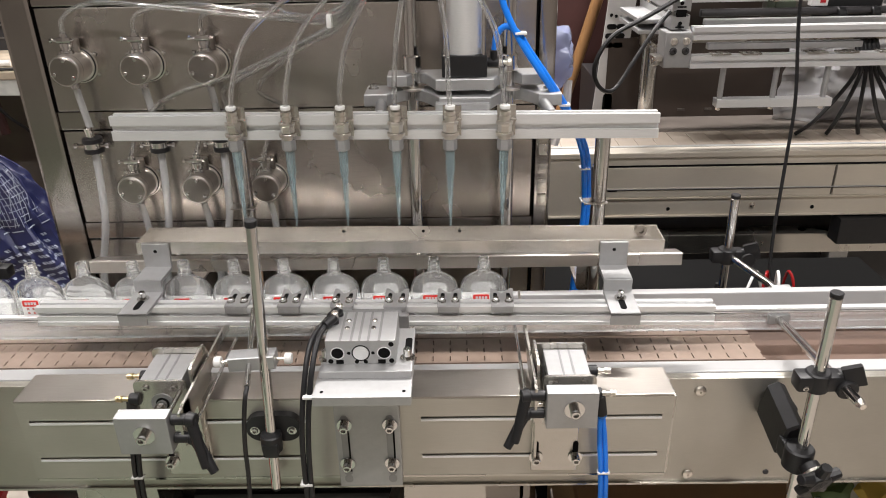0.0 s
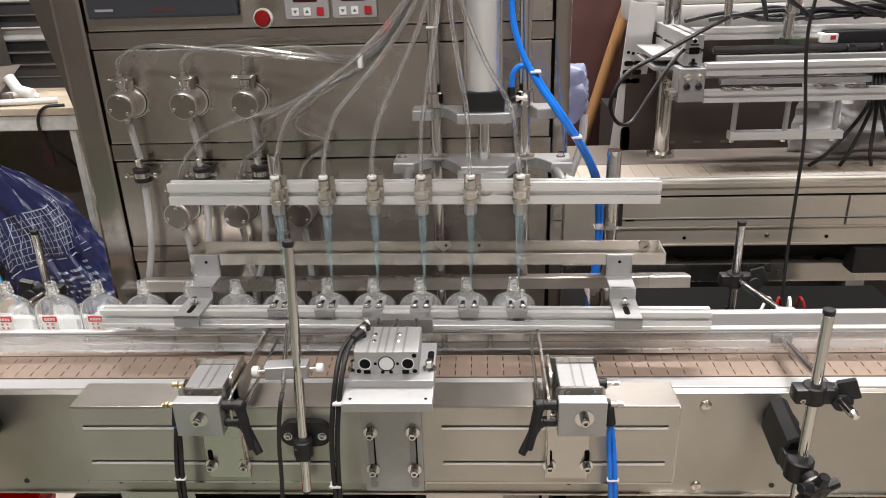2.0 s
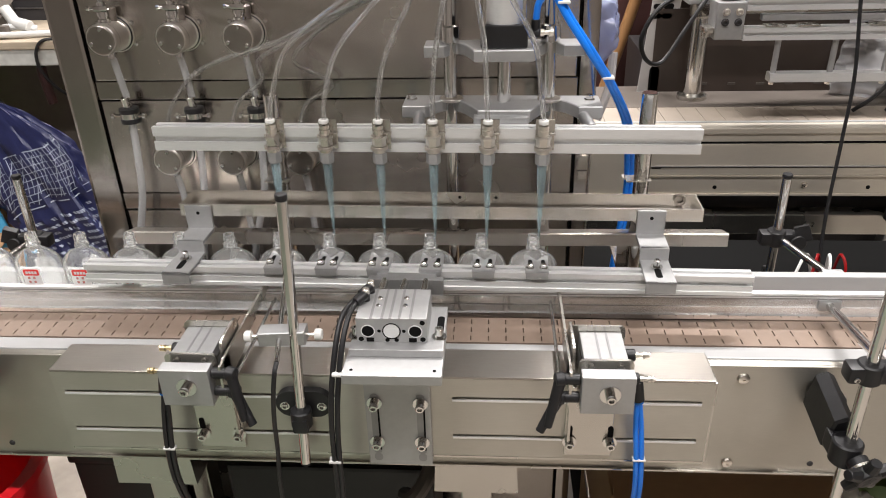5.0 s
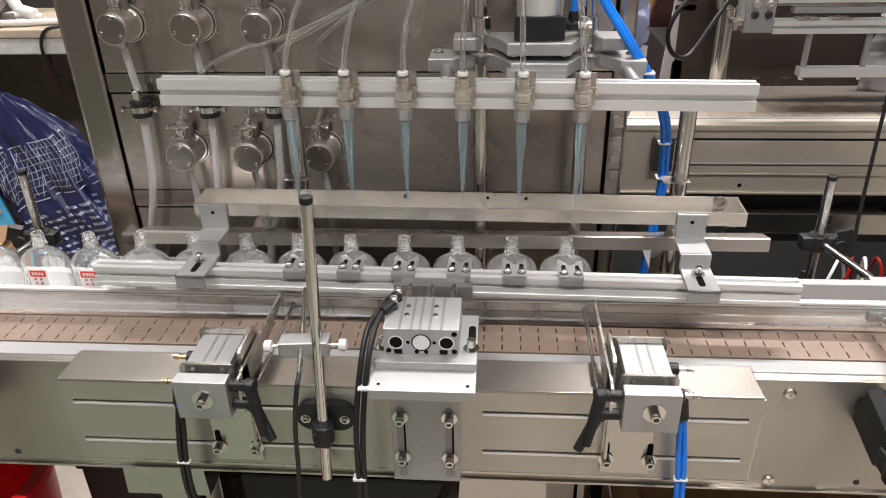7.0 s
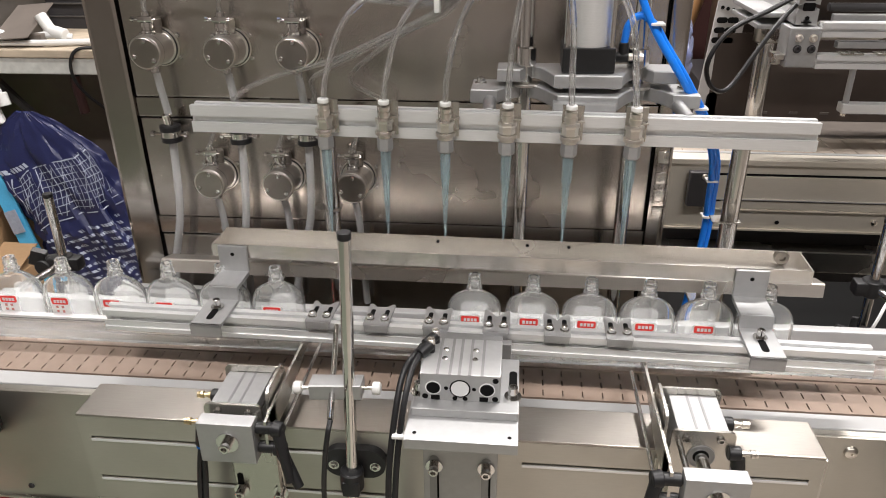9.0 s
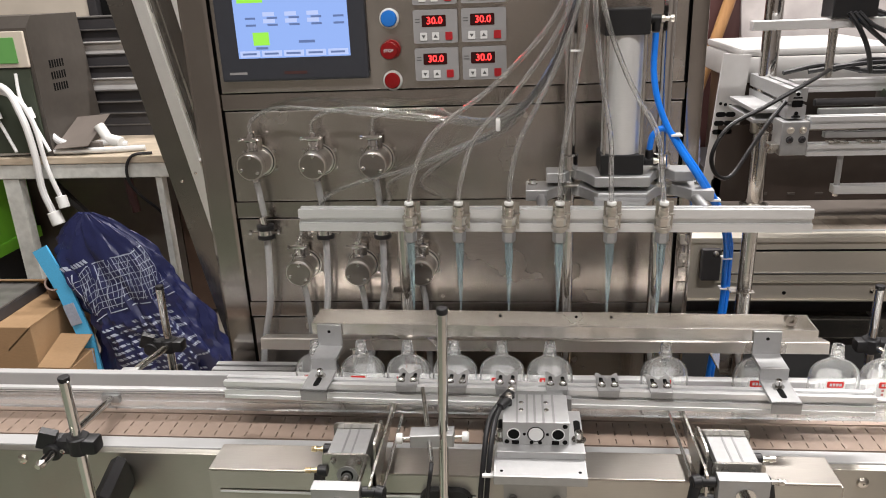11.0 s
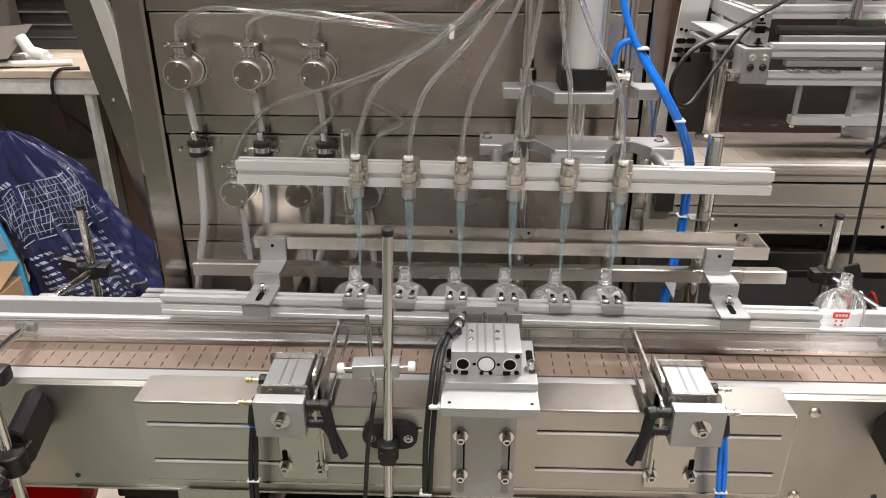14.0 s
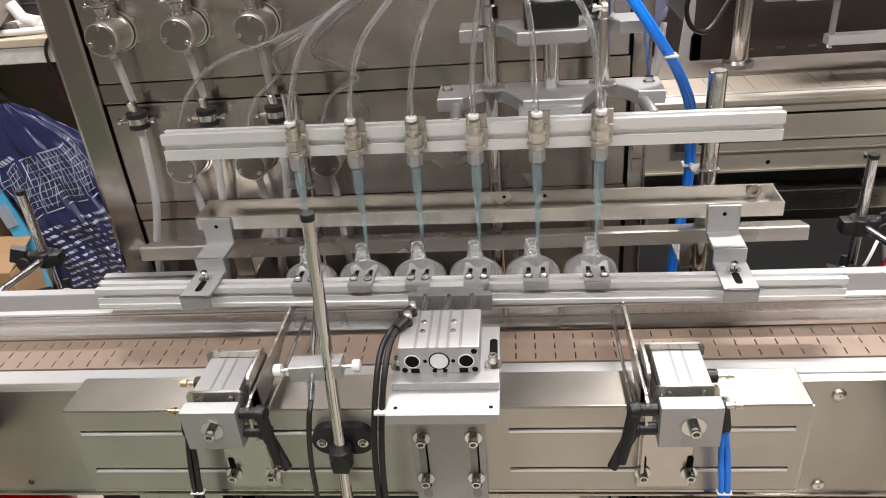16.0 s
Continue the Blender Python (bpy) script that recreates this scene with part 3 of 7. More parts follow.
def clamp_carriage():
    t = thing("bottle_clamp", (0, CY, 0.863), "sliding aluminium clamp bar with neck forks and a steel drip tray", "bottle clamp")
    prof = tslot(0.020, 0.020, 0.006, 0.002, 0.005, ("r", "l", "t"))
    part("clamp_bar", B(prism(prof, (-0.432, CY, 0.863), (0.428, CY, 0.863))), ALU, t, "slotted aluminium bar")
    part("bar_lip", B(box(-0.432, 0.428, CY - 0.012, CY + 0.010, 0.8475, 0.8528, 0.0008)), ALU, t)
    for i in range(6):
        x = -0.172 + 0.0672 * i
        f = part("neck_fork", B(prism([(-0.0145, 0), (0.0145, 0), (0.0150, 0.045), (0.0115, 0.046), (0.0, 0.031), (-0.0115, 0.046), (-0.0150, 0.045)],
                                      (x, CY - 0.012, 0.8732), (x, CY - 0.012, 0.8757), up=(0, 1, 0)),
                                box(x - 0.0135, x + 0.0135, CY - 0.0135, CY - 0.0105, 0.866, 0.8757, 0.0005)), ALU_DULL, t, "bright metal neck fork")
        for sx in (-0.0082, 0.0082):
            part("screw", B(bolt((x + sx, CY - 0.001, 0.8757), (0, 0, 1), 0.0038, 0.005, 0.0052)), CHROME, f)
            part("slot", B(plate_flat(x + sx, CY + 0.012, 0.8757, 0.0052, 0.018)), HOLE, f)
    for x in (-0.295, 0.312):
        w = 0.018
        ys = [(0.880, 0.8615), (0.880, 0.8765), (0.938, 0.8765), (0.938, 0.893), (0.979, 0.893), (0.979, 0.926)]
        th = 0.004
        segs = []
        for (ya, za), (yb, zb) in zip(ys, ys[1:]):
            if abs(yb - ya) > abs(zb - za):
                segs.append(box(x - w, x + w, ya, yb, za - th if za > 0.88 else za - 0.0028, za + 0.0012, 0.0006))
            else:
                segs.append(box(x - w, x + w, ya - 0.0012 if ya > 0.9 else ya, ya + th - 0.0012, min(za, zb), max(za, zb) + 0.0012, 0.0006))
        b = part("step_bracket", B(*segs), ALU_DULL, t, "stepped aluminium bracket")
        part("slot", B(plate_flat(x, 0.908, 0.8777, 0.008, 0.034)), HOLE, b)
        part("bolt", B(bolt((x, 0.918, 0.8785), (0, 0, 1), 0.0042, 0.009, 0.0075)), CHROME, b)
        part("hole", B(rod((x, 0.9775, 0.917), (x, 0.9772, 0.917), 0.0024, bevel=False)), HOLE, b)
    xa, xb, y0, y1, z0, z1 = -0.322, 0.378, 0.983, 1.030, 0.910, 0.931
    part("drip_tray", B(box(xa, xb, y0, y0 + 0.0015, z0, z1 - 0.003, 0.0004), box(xa, xb, y1 - 0.0015, y1, z0, z1 - 0.002, 0.0004), box(xa, xb, y0 + 0.0015, y1 - 0.0015, z0, z0 + 0.0015),
                        box(xb - 0.0015, xb, y0 + 0.0015, y1 - 0.0015, z0 + 0.0015, z1 - 0.004), box(xa, xa + 0.0015, y0 + 0.0015, y1 - 0.0015, z0 + 0.0015, z1 - 0.004)), TRAY, t, "long folded stainless drip tray")
    part("drain_fitting", B(lathe((xb - 0.022, y1 - 0.0016, 0.922), (0, -1, 0), [(0.008, 0), (0.008, 0.004), (0.004, 0.004), (0.0035, 0.001)], 16)), PUMP_FACE, t)
    for x in (0.06, 0.11, -0.05):
        part("hole", B(rod((x, y1 - 0.0016, 0.922), (x, y1 - 0.0019, 0.922), 0.0022, bevel=False)), HOLE, t)
    # plate and rods of the push cylinder
    part("push_plate", B(box(-0.046, 0.048, CY - 0.032, CY - 0.0225, 0.852, 0.873, 0.001)), ALU_DARK, t, "dark push plate")
    for x in (-0.026, 0.0, 0.026):
        part("push_rod", B(rod((x, 0.795, 0.881 if x == 0 else 0.878), (x, CY - 0.028, 0.868), 0.0055 if x else 0.005)), CHROME, t)
    part("push_head", B(box(-0.038, 0.038, CY - 0.026, CY - 0.0102, 0.856, 0.871, 0.001)), ALU_DARK, t)
    return t


def plate_flat(x, y, z, w, l):
    """A slot seen from above, a hair over the surface z."""
    pts = rounded(w, l, w / 2 - 0.0002, 4)
    return prism(pts, (x, y, z + 0.00005), (x, y, z + 0.00025), up=(0, 1, 0))


def push_cylinder():
    t = thing("push_cylinder", (0, 0.77, 0.70), "guided air cylinder on a slotted aluminium stand", "air cylinder")
    x = -0.001
    parts = [box(x - 0.039, x + 0.039, 0.757, 0.820, 0.8665, 0.897, 0.0012)]
    body = part("cylinder_body", B(*parts), ALU_DULL, t)
    for gx in (-0.022, -0.010, -0.001, 0.009, 0.021):
        part("groove", B(box(x + gx - 0.0014, x + gx + 0.0014, 0.7572, 0.8198, 0.8968, 0.8974)), ALU_DARK, body)
    for gx, r in ((-0.026, 0.0068), (0.026, 0.0068)):
        part("bore", B(rod((x + gx, 0.7572, 0.881), (x + gx, 0.7566, 0.881), r, 20, bevel=False)), HOLE, body)
        part("bore_rim", B(lathe((x + gx, 0.7572, 0.881), (0, -1, 0), [(r + 0.0011, 0), (r + 0.0011, 0.0008), (r, 0.0008), (r, 0.0004)], 24)), ALU, body)
    part("bore_ring", B(lathe((x, 0.7572, 0.881), (0, -1, 0), [(0.0102, 0), (0.0102, 0.0006), (0.0092, 0.0006), (0.0092, 0.0002)], 24)), HOLE, body)
    part("end_cap", B(rod((x, 0.7570, 0.8812), (x, 0.7560, 0.8812), 0.0088, 24)), ALU, body)
    for gx, gz, r in ((-0.0135, 0.881, 0.002), (0.0135, 0.881, 0.002), (-0.034, 0.8705, 0.003), (0.034, 0.8705, 0.003), (-0.005, 0.8695, 0.0024), (0.005, 0.8695, 0.0024), (0.034, 0.892, 0.003)):
        part("hole", B(rod((x + gx, 0.7571, gz), (x + gx, 0.7567, gz), r, 12, bevel=False)), HOLE, body)
    for gx in (-0.024, 0.023):
        part("slot_mouth", B(box(x + gx - 0.0042, x + gx + 0.0042, 0.7566, 0.7571, 0.8672, 0.8722)), HOLE, body)
    for gx, gy in ((-0.017, 0.80), (0.013, 0.80), (-0.017, 0.784), (0.013, 0.784)):
        part("screw", B(bolt((x + gx, gy, 0.8972), (0, 0, 1), 0.003, 0.001)), CHROME, body)
    part("upper_plate", B(box(-0.047, 0.056, 0.742, 0.832, 0.8575, 0.8664, 0.0012)), ALU_DULL, t)
    part("lower_plate", B(box(-0.050, 0.056, 0.708, 0.800, 0.8455, 0.8574, 0.0012)), ALU_DULL, t)
    for sx in (-0.0425, 0.050):
        part("slot", B(plate_flat(sx, 0.790, 0.8664, 0.008, 0.040)), HOLE, t)
        part("bolt", B(bolt((sx, 0.768, 0.8665), (0, 0, 1), 0.0048, 0.011, 0.0085)), CHROME, t)
        part("hole", B(rod((sx * 0.96, 0.718, 0.8574), (sx * 0.96, 0.718, 0.8577), 0.002, 10, bevel=False)), HOLE, t)
    part("mount_plate", B(box(-0.040, 0.037, 0.7655, 0.7735, 0.680, 0.8454, 0.001)), ALU_DULL, t)
    for sx in (-0.0285, 0.0255):
        for z0, z1 in ((0.7, 0.79),):
            part("slot", B(plate(sx, 0.7649, 0.7653, (z0 + z1) / 2 - 0.002, 0.010, z1 - z0, 0.0045)), ALU_DARK, t)
            # black strip paints the shade along one side of the slot
            part("slot_shade_strip", B(box(sx + 0.0028, sx + 0.0048, 0.7644, 0.7648, z0 + 0.004, z1 - 0.008)), HOLE, t)
            part("slot_end", B(plate(sx, 0.7649, 0.7653, 0.6925, 0.010, 0.012, 0.0045)), ALU_DARK, t)
        for z in (0.775, 0.717):
            part("bolt", B(bolt((sx, 0.7648, z), (0, -1, 0), 0.0052, 0.010, 0.0090)), CHROME, t)
    # air fittings and hoses
    for k, (fx, fy) in enumerate(((-0.030, 0.812), (-0.033, 0.795))):
        f = part("air_fitting", B(rod((fx, fy, 0.893), (fx, fy, 0.905), 0.0042, 12), rod((fx, fy, 0.905), (fx - 0.010, fy - 0.012, 0.901), 0.0055, 14)), BLACK, t, "black elbow fitting")
        part("collar", B(rod((fx, fy, 0.905), (fx, fy, 0.912), 0.0042, 12)), NICKEL, f)
    for k in range(2):
        o = 0.007 * k
        part("air_hose", B(hose([(-0.040 - o * 0.3, 0.790 + o, 0.902), (-0.049 - o, 0.765, 0.893), (-0.055 - o, 0.735, 0.860), (-0.060 - o, 0.715, 0.80), (-0.063 - o * 0.8, 0.712, 0.72), (-0.066 - o * 0.6, 0.725, 0.60), (-0.07, 0.8, 0.45)], 0.0031)), BLACK, t, "black air hose")
    for p in ((-0.0555, 0.7265, 0.846), (-0.0665, 0.7125, 0.735)):
        part("cable_tie", B(box(p[0] - 0.008, p[0] + 0.006, p[1] - 0.005, p[1] + 0.005, p[2] - 0.0016, p[2] + 0.0016, 0.0008)), WHITE, t, "white cable tie")


def gate(x, side, rods_in, hose_mat, name_label):
    """An air-driven stop gate. side: +1 puts the levers to the right."""
    t = thing("stop_gate", (x, 0.77, 0.70), name_label, "stop gate", "stop gates")
    w = 0.0285
    part("cylinder_body", B(box(x - 0.024, x + 0.024, 0.757, 0.812, 0.798, 0.847, 0.001)), ALU_DULL, t)
    for gx in (-0.006, 0.006):
        part("groove", B(box(x + gx - 0.0012, x + gx + 0.0012, 0.7575, 0.8115, 0.8468, 0.8474)), ALU_DARK, t)
    part("front_flange", B(plate(x, 0.753, 0.7565, 0.8225, 0.060, 0.053, 0.006)), STEEL, t)
    part("back_flange", B(plate(x + side * 0.004, 0.8125, 0.8155, 0.831, 0.066, 0.046, 0.006)), STEEL, t)
    part("side_plate", B(prism(rounded(0.056, 0.150, 0.008), (x + side * 0.0335, 0.787, 0.787), (x + side * 0.0365, 0.787, 0.787), up=(0, 0, 1))), STEEL, t)
    part("mount_plate", B(box(x - 0.017, x + 0.0385, 0.7675, 0.7735, 0.700, 0.800, 0.001) if side > 0 else box(x - 0.0385, x + 0.017, 0.7675, 0.7735, 0.700, 0.800, 0.001)), STEEL, t)
    bx = (-0.0105, 0.0335) if side > 0 else (-0.033, 0.0145)
    for k in bx:
        part("slot", B(plate(x + k, 0.7669, 0.7673, 0.733, 0.0065, 0.024, 0.003)), HOLE, t)
        part("bolt", B(bolt((x + k, 0.7668, 0.722), (0, -1, 0), 0.0052, 0.009, 0.0085)), CHROME, t)
    for fx, fz in ((0.016, 0.840), (-0.016, 0.840)):
        part("screw", B(bolt((x + fx, 0.753, fz), (0, -1, 0), 0.0040, 0.003)), CHROME, t)
    bush = part("end_bush", B(lathe((x, 0.7531, 0.819), (0, -1, 0), [(0.0132, 0), (0.0132, 0.0012), (0.0118, 0.0014), (0.0116, 0.0006), (0.0075, 0.0006)], 24)), ALU_DARK, t)
    part("bore", B(rod((x, 0.7526, 0.819), (x, 0.7522, 0.819), 0.0078, 18, bevel=False)), HOLE, bush)
    o = -side
    for fy, fz, ln in ((0.792, 0.829, 0.014), (0.752, 0.826, 0.012)):
        f = part("air_fitting", B(rod((x + o * 0.024, fy, fz), (x + o * (0.024 + ln), fy, fz), 0.0072, 14)), BLACK, t, "black air fitting")
        part("speed_valve", B(lathe((x + o * (0.024 + ln), fy, fz), (o, 0, 0), [(0.0036, 0), (0.0036, 0.004), (0.0024, 0.0045), (0.0024, 0.009), (0.0040, 0.0093), (0.0040, 0.0125), (0.0028, 0.013), (0.0036, 0.0132), (0.0036, 0.016)], 12)), BRASS if side > 0 else NICKEL, f, "brass speed valve" if side > 0 else "nickel-plated speed valve")
    ex = x + o * 0.034
    part("elbow", B(rod((ex, 0.752, 0.824), (ex + o * 0.004, 0.7505, 0.798), 0.0066, 14)), BLACK, t)
    part("elbow_ring", B(rod((ex + o * 0.004, 0.7505, 0.798), (ex + o * 0.0045, 0.7505, 0.795), 0.0056, 14)), BLUE_BTN, t)
    for k in range(2):
        q = (k - 0.5) * 0.006
        part("air_hose", B(hose([(ex + o * 0.004 + q * 0.4, 0.7505, 0.797), (ex + o * 0.006 + q, 0.745, 0.765), (ex + o * 0.010 + q, 0.742, 0.72), (ex + o * 0.014 + q, 0.748, 0.66), (ex + o * 0.016 + q, 0.775, 0.58), (ex + o * 0.01, 0.85, 0.40)], 0.0030)), hose_mat, t, "thin air hose")
    part("cable_tie", B(box(ex + o * 0.010 - 0.0075, ex + o * 0.010 + 0.0075, 0.7380, 0.7460, 0.7188, 0.7212, 0.001)), WHITE, t, "white cable tie")
    # the sliding head: block, screw, levers and stop blades
    block = part("sliding_head", B(box(x - w, x + w, 0.7275, 0.7445, 0.7965, 0.8445, 0.0012)), ALU_DULL, t, "square aluminium head")
    part("screw", B(bolt((x + 0.002, 0.7274, 0.823), (0, -1, 0), 0.0055, 0.010, 0.0115)), CHROME, block)
    part("piston_rod", B(rod((x, 0.7440, 0.819), (x, 0.795, 0.819), 0.0062)), CHROME, block)
    part("guide_pin", B(rod((x + side * 0.022, 0.7440, 0.834), (x + side * 0.022, 0.795, 0.834), 0.003)), CHROME, block)
    lx = x + side * (w + 0.001)
    for z, tip in ((0.835, 0.782), (0.811, 0.775)):
        part("clamp_lever", B(rod((lx, 0.738, z), (lx + side * 0.020, 0.738, z), 0.0062, 14), rod((lx + side * 0.017, 0.738, z), (lx + side * 0.027, 0.736, z), 0.0085, 14, 0.0075),
                              rod((lx + side * 0.021, 0.737, z), (lx + side * 0.034 * (1 if z > 0.82 else 1.25), 0.722, tip), 0.0066, 12, 0.0050)), BLACK, block, "black clamping lever")
    bxx = x + side * 0.0395
    part("stop_blade", B(prism([(0.745 - 0.85, -0.012), (0.80 - 0.85, -0.016), (0.87 - 0.85, 0.0), (0.962 - 0.85, 0.004), (0.962 - 0.85, 0.013), (0.745 - 0.85, 0.015)] if side < 0 else [(-u, v) for u, v in ((0.745 - 0.85, -0.012), (0.80 - 0.85, -0.016), (0.87 - 0.85, 0.0), (0.962 - 0.85, 0.004), (0.962 - 0.85, 0.013), (0.745 - 0.85, 0.015))][::-1], (bxx + side * 0.0014, 0.85, 0.832), (bxx - side * 0.0014, 0.85, 0.832)), box(bxx - 0.0014, bxx + 0.0014, 0.735, 0.765, 0.800, 0.845)), STEEL, block, "thin steel stop blade")
    part("stop_rod", B(rod((bxx + side * 0.009, 0.742, 0.818), (bxx + side * 0.009, 0.925, 0.818), 0.0022)), CHROME, block)
    return t, block


def sensor_post():
    t = thing("sensor_stand", (-0.114, 0.757, 0.69), "polished steel post with a clamped fibre sensor", "sensor stand")
    part("post", B(rod((-0.1155, 0.752, 0.693), (-0.1075, 0.772, 1.030), 0.0062, 20)), CHROME, t)
    part("cap", B(rod((-0.1075, 0.7719, 1.0295), (-0.1074, 0.7723, 1.037), 0.0067, 20)), BLACK, t)
    part("foot", B(rod((-0.1155, 0.752, 0.690), (-0.1155, 0.752, 0.6935), 0.0056, 16)), BLACK, t)
    base = part("base_clamp", B(prism(rounded(0.066, 0.037, 0.018, 6), (-0.1125, 0.7735, 0.772), (-0.1125, 0.7635, 0.772)), rod((-0.1138, 0.755, 0.772), (-0.1142, 0.7545, 0.748), 0.0125, 18),
                                box(-0.123, -0.1045, 0.742, 0.762, 0.745, 0.764, 0.003)), BLACK, t, "black plastic base clamp")
    for sx in (-0.022, 0.022):
        part("screw", B(bolt((-0.1125 + sx, 0.7634, 0.770), (0, -1, 0), 0.0042, 0.002, 0.0058)), CHROME, base)
    blk = part("cross_block", B(prism([(-0.0265, -0.0095), (0.0265, -0.0065), (0.0265, 0.0110), (-0.0265, 0.0080)], (-0.1255, 0.778, 0.866), (-0.1255, 0.758, 0.866), 0.001)), ALU_DULL, t)
    for sx, d in ((-0.152, -1), (-0.099, 1)):
        part("thumb_screw", B(rod((sx, 0.768, 0.866 + d * 0.0015), (sx + d * 0.010, 0.768, 0.866 + d * 0.002), 0.002, 10)), NICKEL, blk)
        part("white_knob", B(lathe((sx + d * 0.010, 0.768, 0.866 + d * 0.002), (d, 0, 0), [(0.006, 0), (0.0066, 0.001), (0.0066, 0.0065), (0.0055, 0.008)], 18)), WHITE, blk)
    part("sensor_rod", B(rod((-0.1215, 0.722, 0.8625), (-0.1495, 0.872, 0.872), 0.0032, 14)), CHROME, t, "steel sensor tip")
    part("sensor_lead", B(hose([(-0.1216, 0.7225, 0.8622), (-0.1225, 0.713, 0.854), (-0.127, 0.711, 0.825), (-0.1325, 0.716, 0.785), (-0.137, 0.724, 0.74), (-0.143, 0.730, 0.68), (-0.15, 0.75, 0.60), (-0.155, 0.80, 0.45)], 0.0026)), BLACK, t, "black sensor lead")


def rail_clamp(px, py, side, front, zc, rail_x, end_x):
    """A post on the conveyor's side that holds a guide rail by a cross rod. side: which way its bracket leans."""
    s = 1 if front else -1
    lab = "steel post with black plastic clamps holding a guide rail"
    t = thing("rail_clamp", (px, py, 0.66), lab, "rail clamp", "guide rail clamps")
    top = 0.957 if front else 0.927
    part("post", B(rod((px + 0.003 * side, py, 0.655), (px, py, top - 0.006), 0.0065, 20)), CHROME, t)
    part("cap", B(rod((px, py, top - 0.006), (px, py, top), 0.0069, 18)), BLACK, t)
    c = part("cross_clamp", B(rod((px, py, zc - 0.012), (px, py, zc + 0.012), 0.0135, 18), box(px - 0.024, px + 0.026, py - 0.0105, py + 0.0105, zc - 0.010, zc + 0.010, 0.004),
                              rod((px + side * 0.030, py - s * 0.014, zc - 0.006), (px + side * 0.030, py + s * 0.014, zc - 0.004), 0.012, 16)), BLACK, t, "black plastic cross clamp")
    part("wing_knob", B(prism([(-0.004, -0.011), (0.004, -0.011), (0.005, 0.012), (-0.005, 0.014)], (px + side * 0.026, py - 0.006, zc + 0.006), (px + side * 0.045, py - 0.011, zc + 0.014), 0.001),
                        rod((px + side * 0.018, py, zc + 0.004), (px + side * 0.032, py - 0.006, zc + 0.009), 0.005)), BLACK, c, "black wing knob")
    part("screw", B(bolt((px - 0.016, py - s * 0.0112, zc - 0.003), (0, -s, 0), 0.0034, 0.002)), CHROME, c)
    ry = 0.930 if front else 0.998
    rx = rail_x
    r = part("cross_rod", B(rod((rx, ry, 0.816), (end_x, py - s * (0.045 if front else 0.014), zc + 0.002), 0.0055, 16)), CHROME, t)
    part("rod_end", B(lathe((end_x, py - s * (0.045 if front else 0.014), zc + 0.002), (side * 0.08, -s, -0.1), [(0.0055, 0), (0.004, 0.003), (0.0035, 0.006)], 14)), NICKEL, r)
    part("rail_foot", B(box(rx - 0.014, rx + 0.014, min(ry, ry - s * 0.010), max(ry, ry - s * 0.010) - 0.0005, 0.810, 0.824, 0.002)), ALU_DULL, t)
    yw = 0.8295 if front else 1.0345
    b = part("wall_bracket", B(prism([(-0.010, -0.026), (0.004, -0.036), (0.012, -0.022), (0.012, 0.024), (0.002, 0.032), (-0.010, 0.024)], (px - 0.005, yw, 0.762), (px - 0.002, py + s * 0.020, 0.742), 0.003),
                               rod((px, py, 0.722), (px, py, 0.752), 0.0165, 20), box(px - 0.015, px + 0.015, min(py, py + s * 0.026), max(py, py + s * 0.026), 0.724, 0.750, 0.004)), BLACK, t, "black plastic wall bracket")
    part("lug", B(box(min(px - side * 0.004, px + side * 0.024), max(px - side * 0.004, px + side * 0.024), min(yw - s * 0.001, yw - s * 0.022), max(yw - s * 0.001, yw - s * 0.022), 0.736, 0.758, 0.003)), BLACK, b)
    part("bolt", B(bolt((px + side * 0.013, yw - s * 0.0222, 0.748), (0, -s, 0.2), 0.0042, 0.003, 0.0056)), CHROME, b)
    kn = part("star_knob", B(lathe((px + side * 0.006, py - s * 0.014, 0.736), (side * 0.25, -s, -0.35), [(0.012, 0), (0.012, 0.012)], 18)), BLACK, t, "black star knob")
    ax = Vector((side * 0.25, -s, -0.35)).normalized()
    q = ax.to_track_quat("Z", "Y").to_matrix()
    base = Vector((px + side * 0.006, py - s * 0.014, 0.736)) + ax * 0.018
    arms = []
    for k in range(5):
        a = 2 * math.pi * k / 5 + 0.3
        d = q @ Vector((math.cos(a), math.sin(a), 0))
        arms.append(rod(base, base + d * 0.027, 0.0095, 10, 0.0062))
    part("star_grip", B(rod(base - ax * 0.006, base + ax * 0.008, 0.014, 18), *arms), BLACK, kn)
    part("washer", B(rod(base - ax * 0.010, base - ax * 0.006, 0.0135, 18)), NICKEL, kn)


# ---- nozzle head ----
NOZ_Y = 0.955


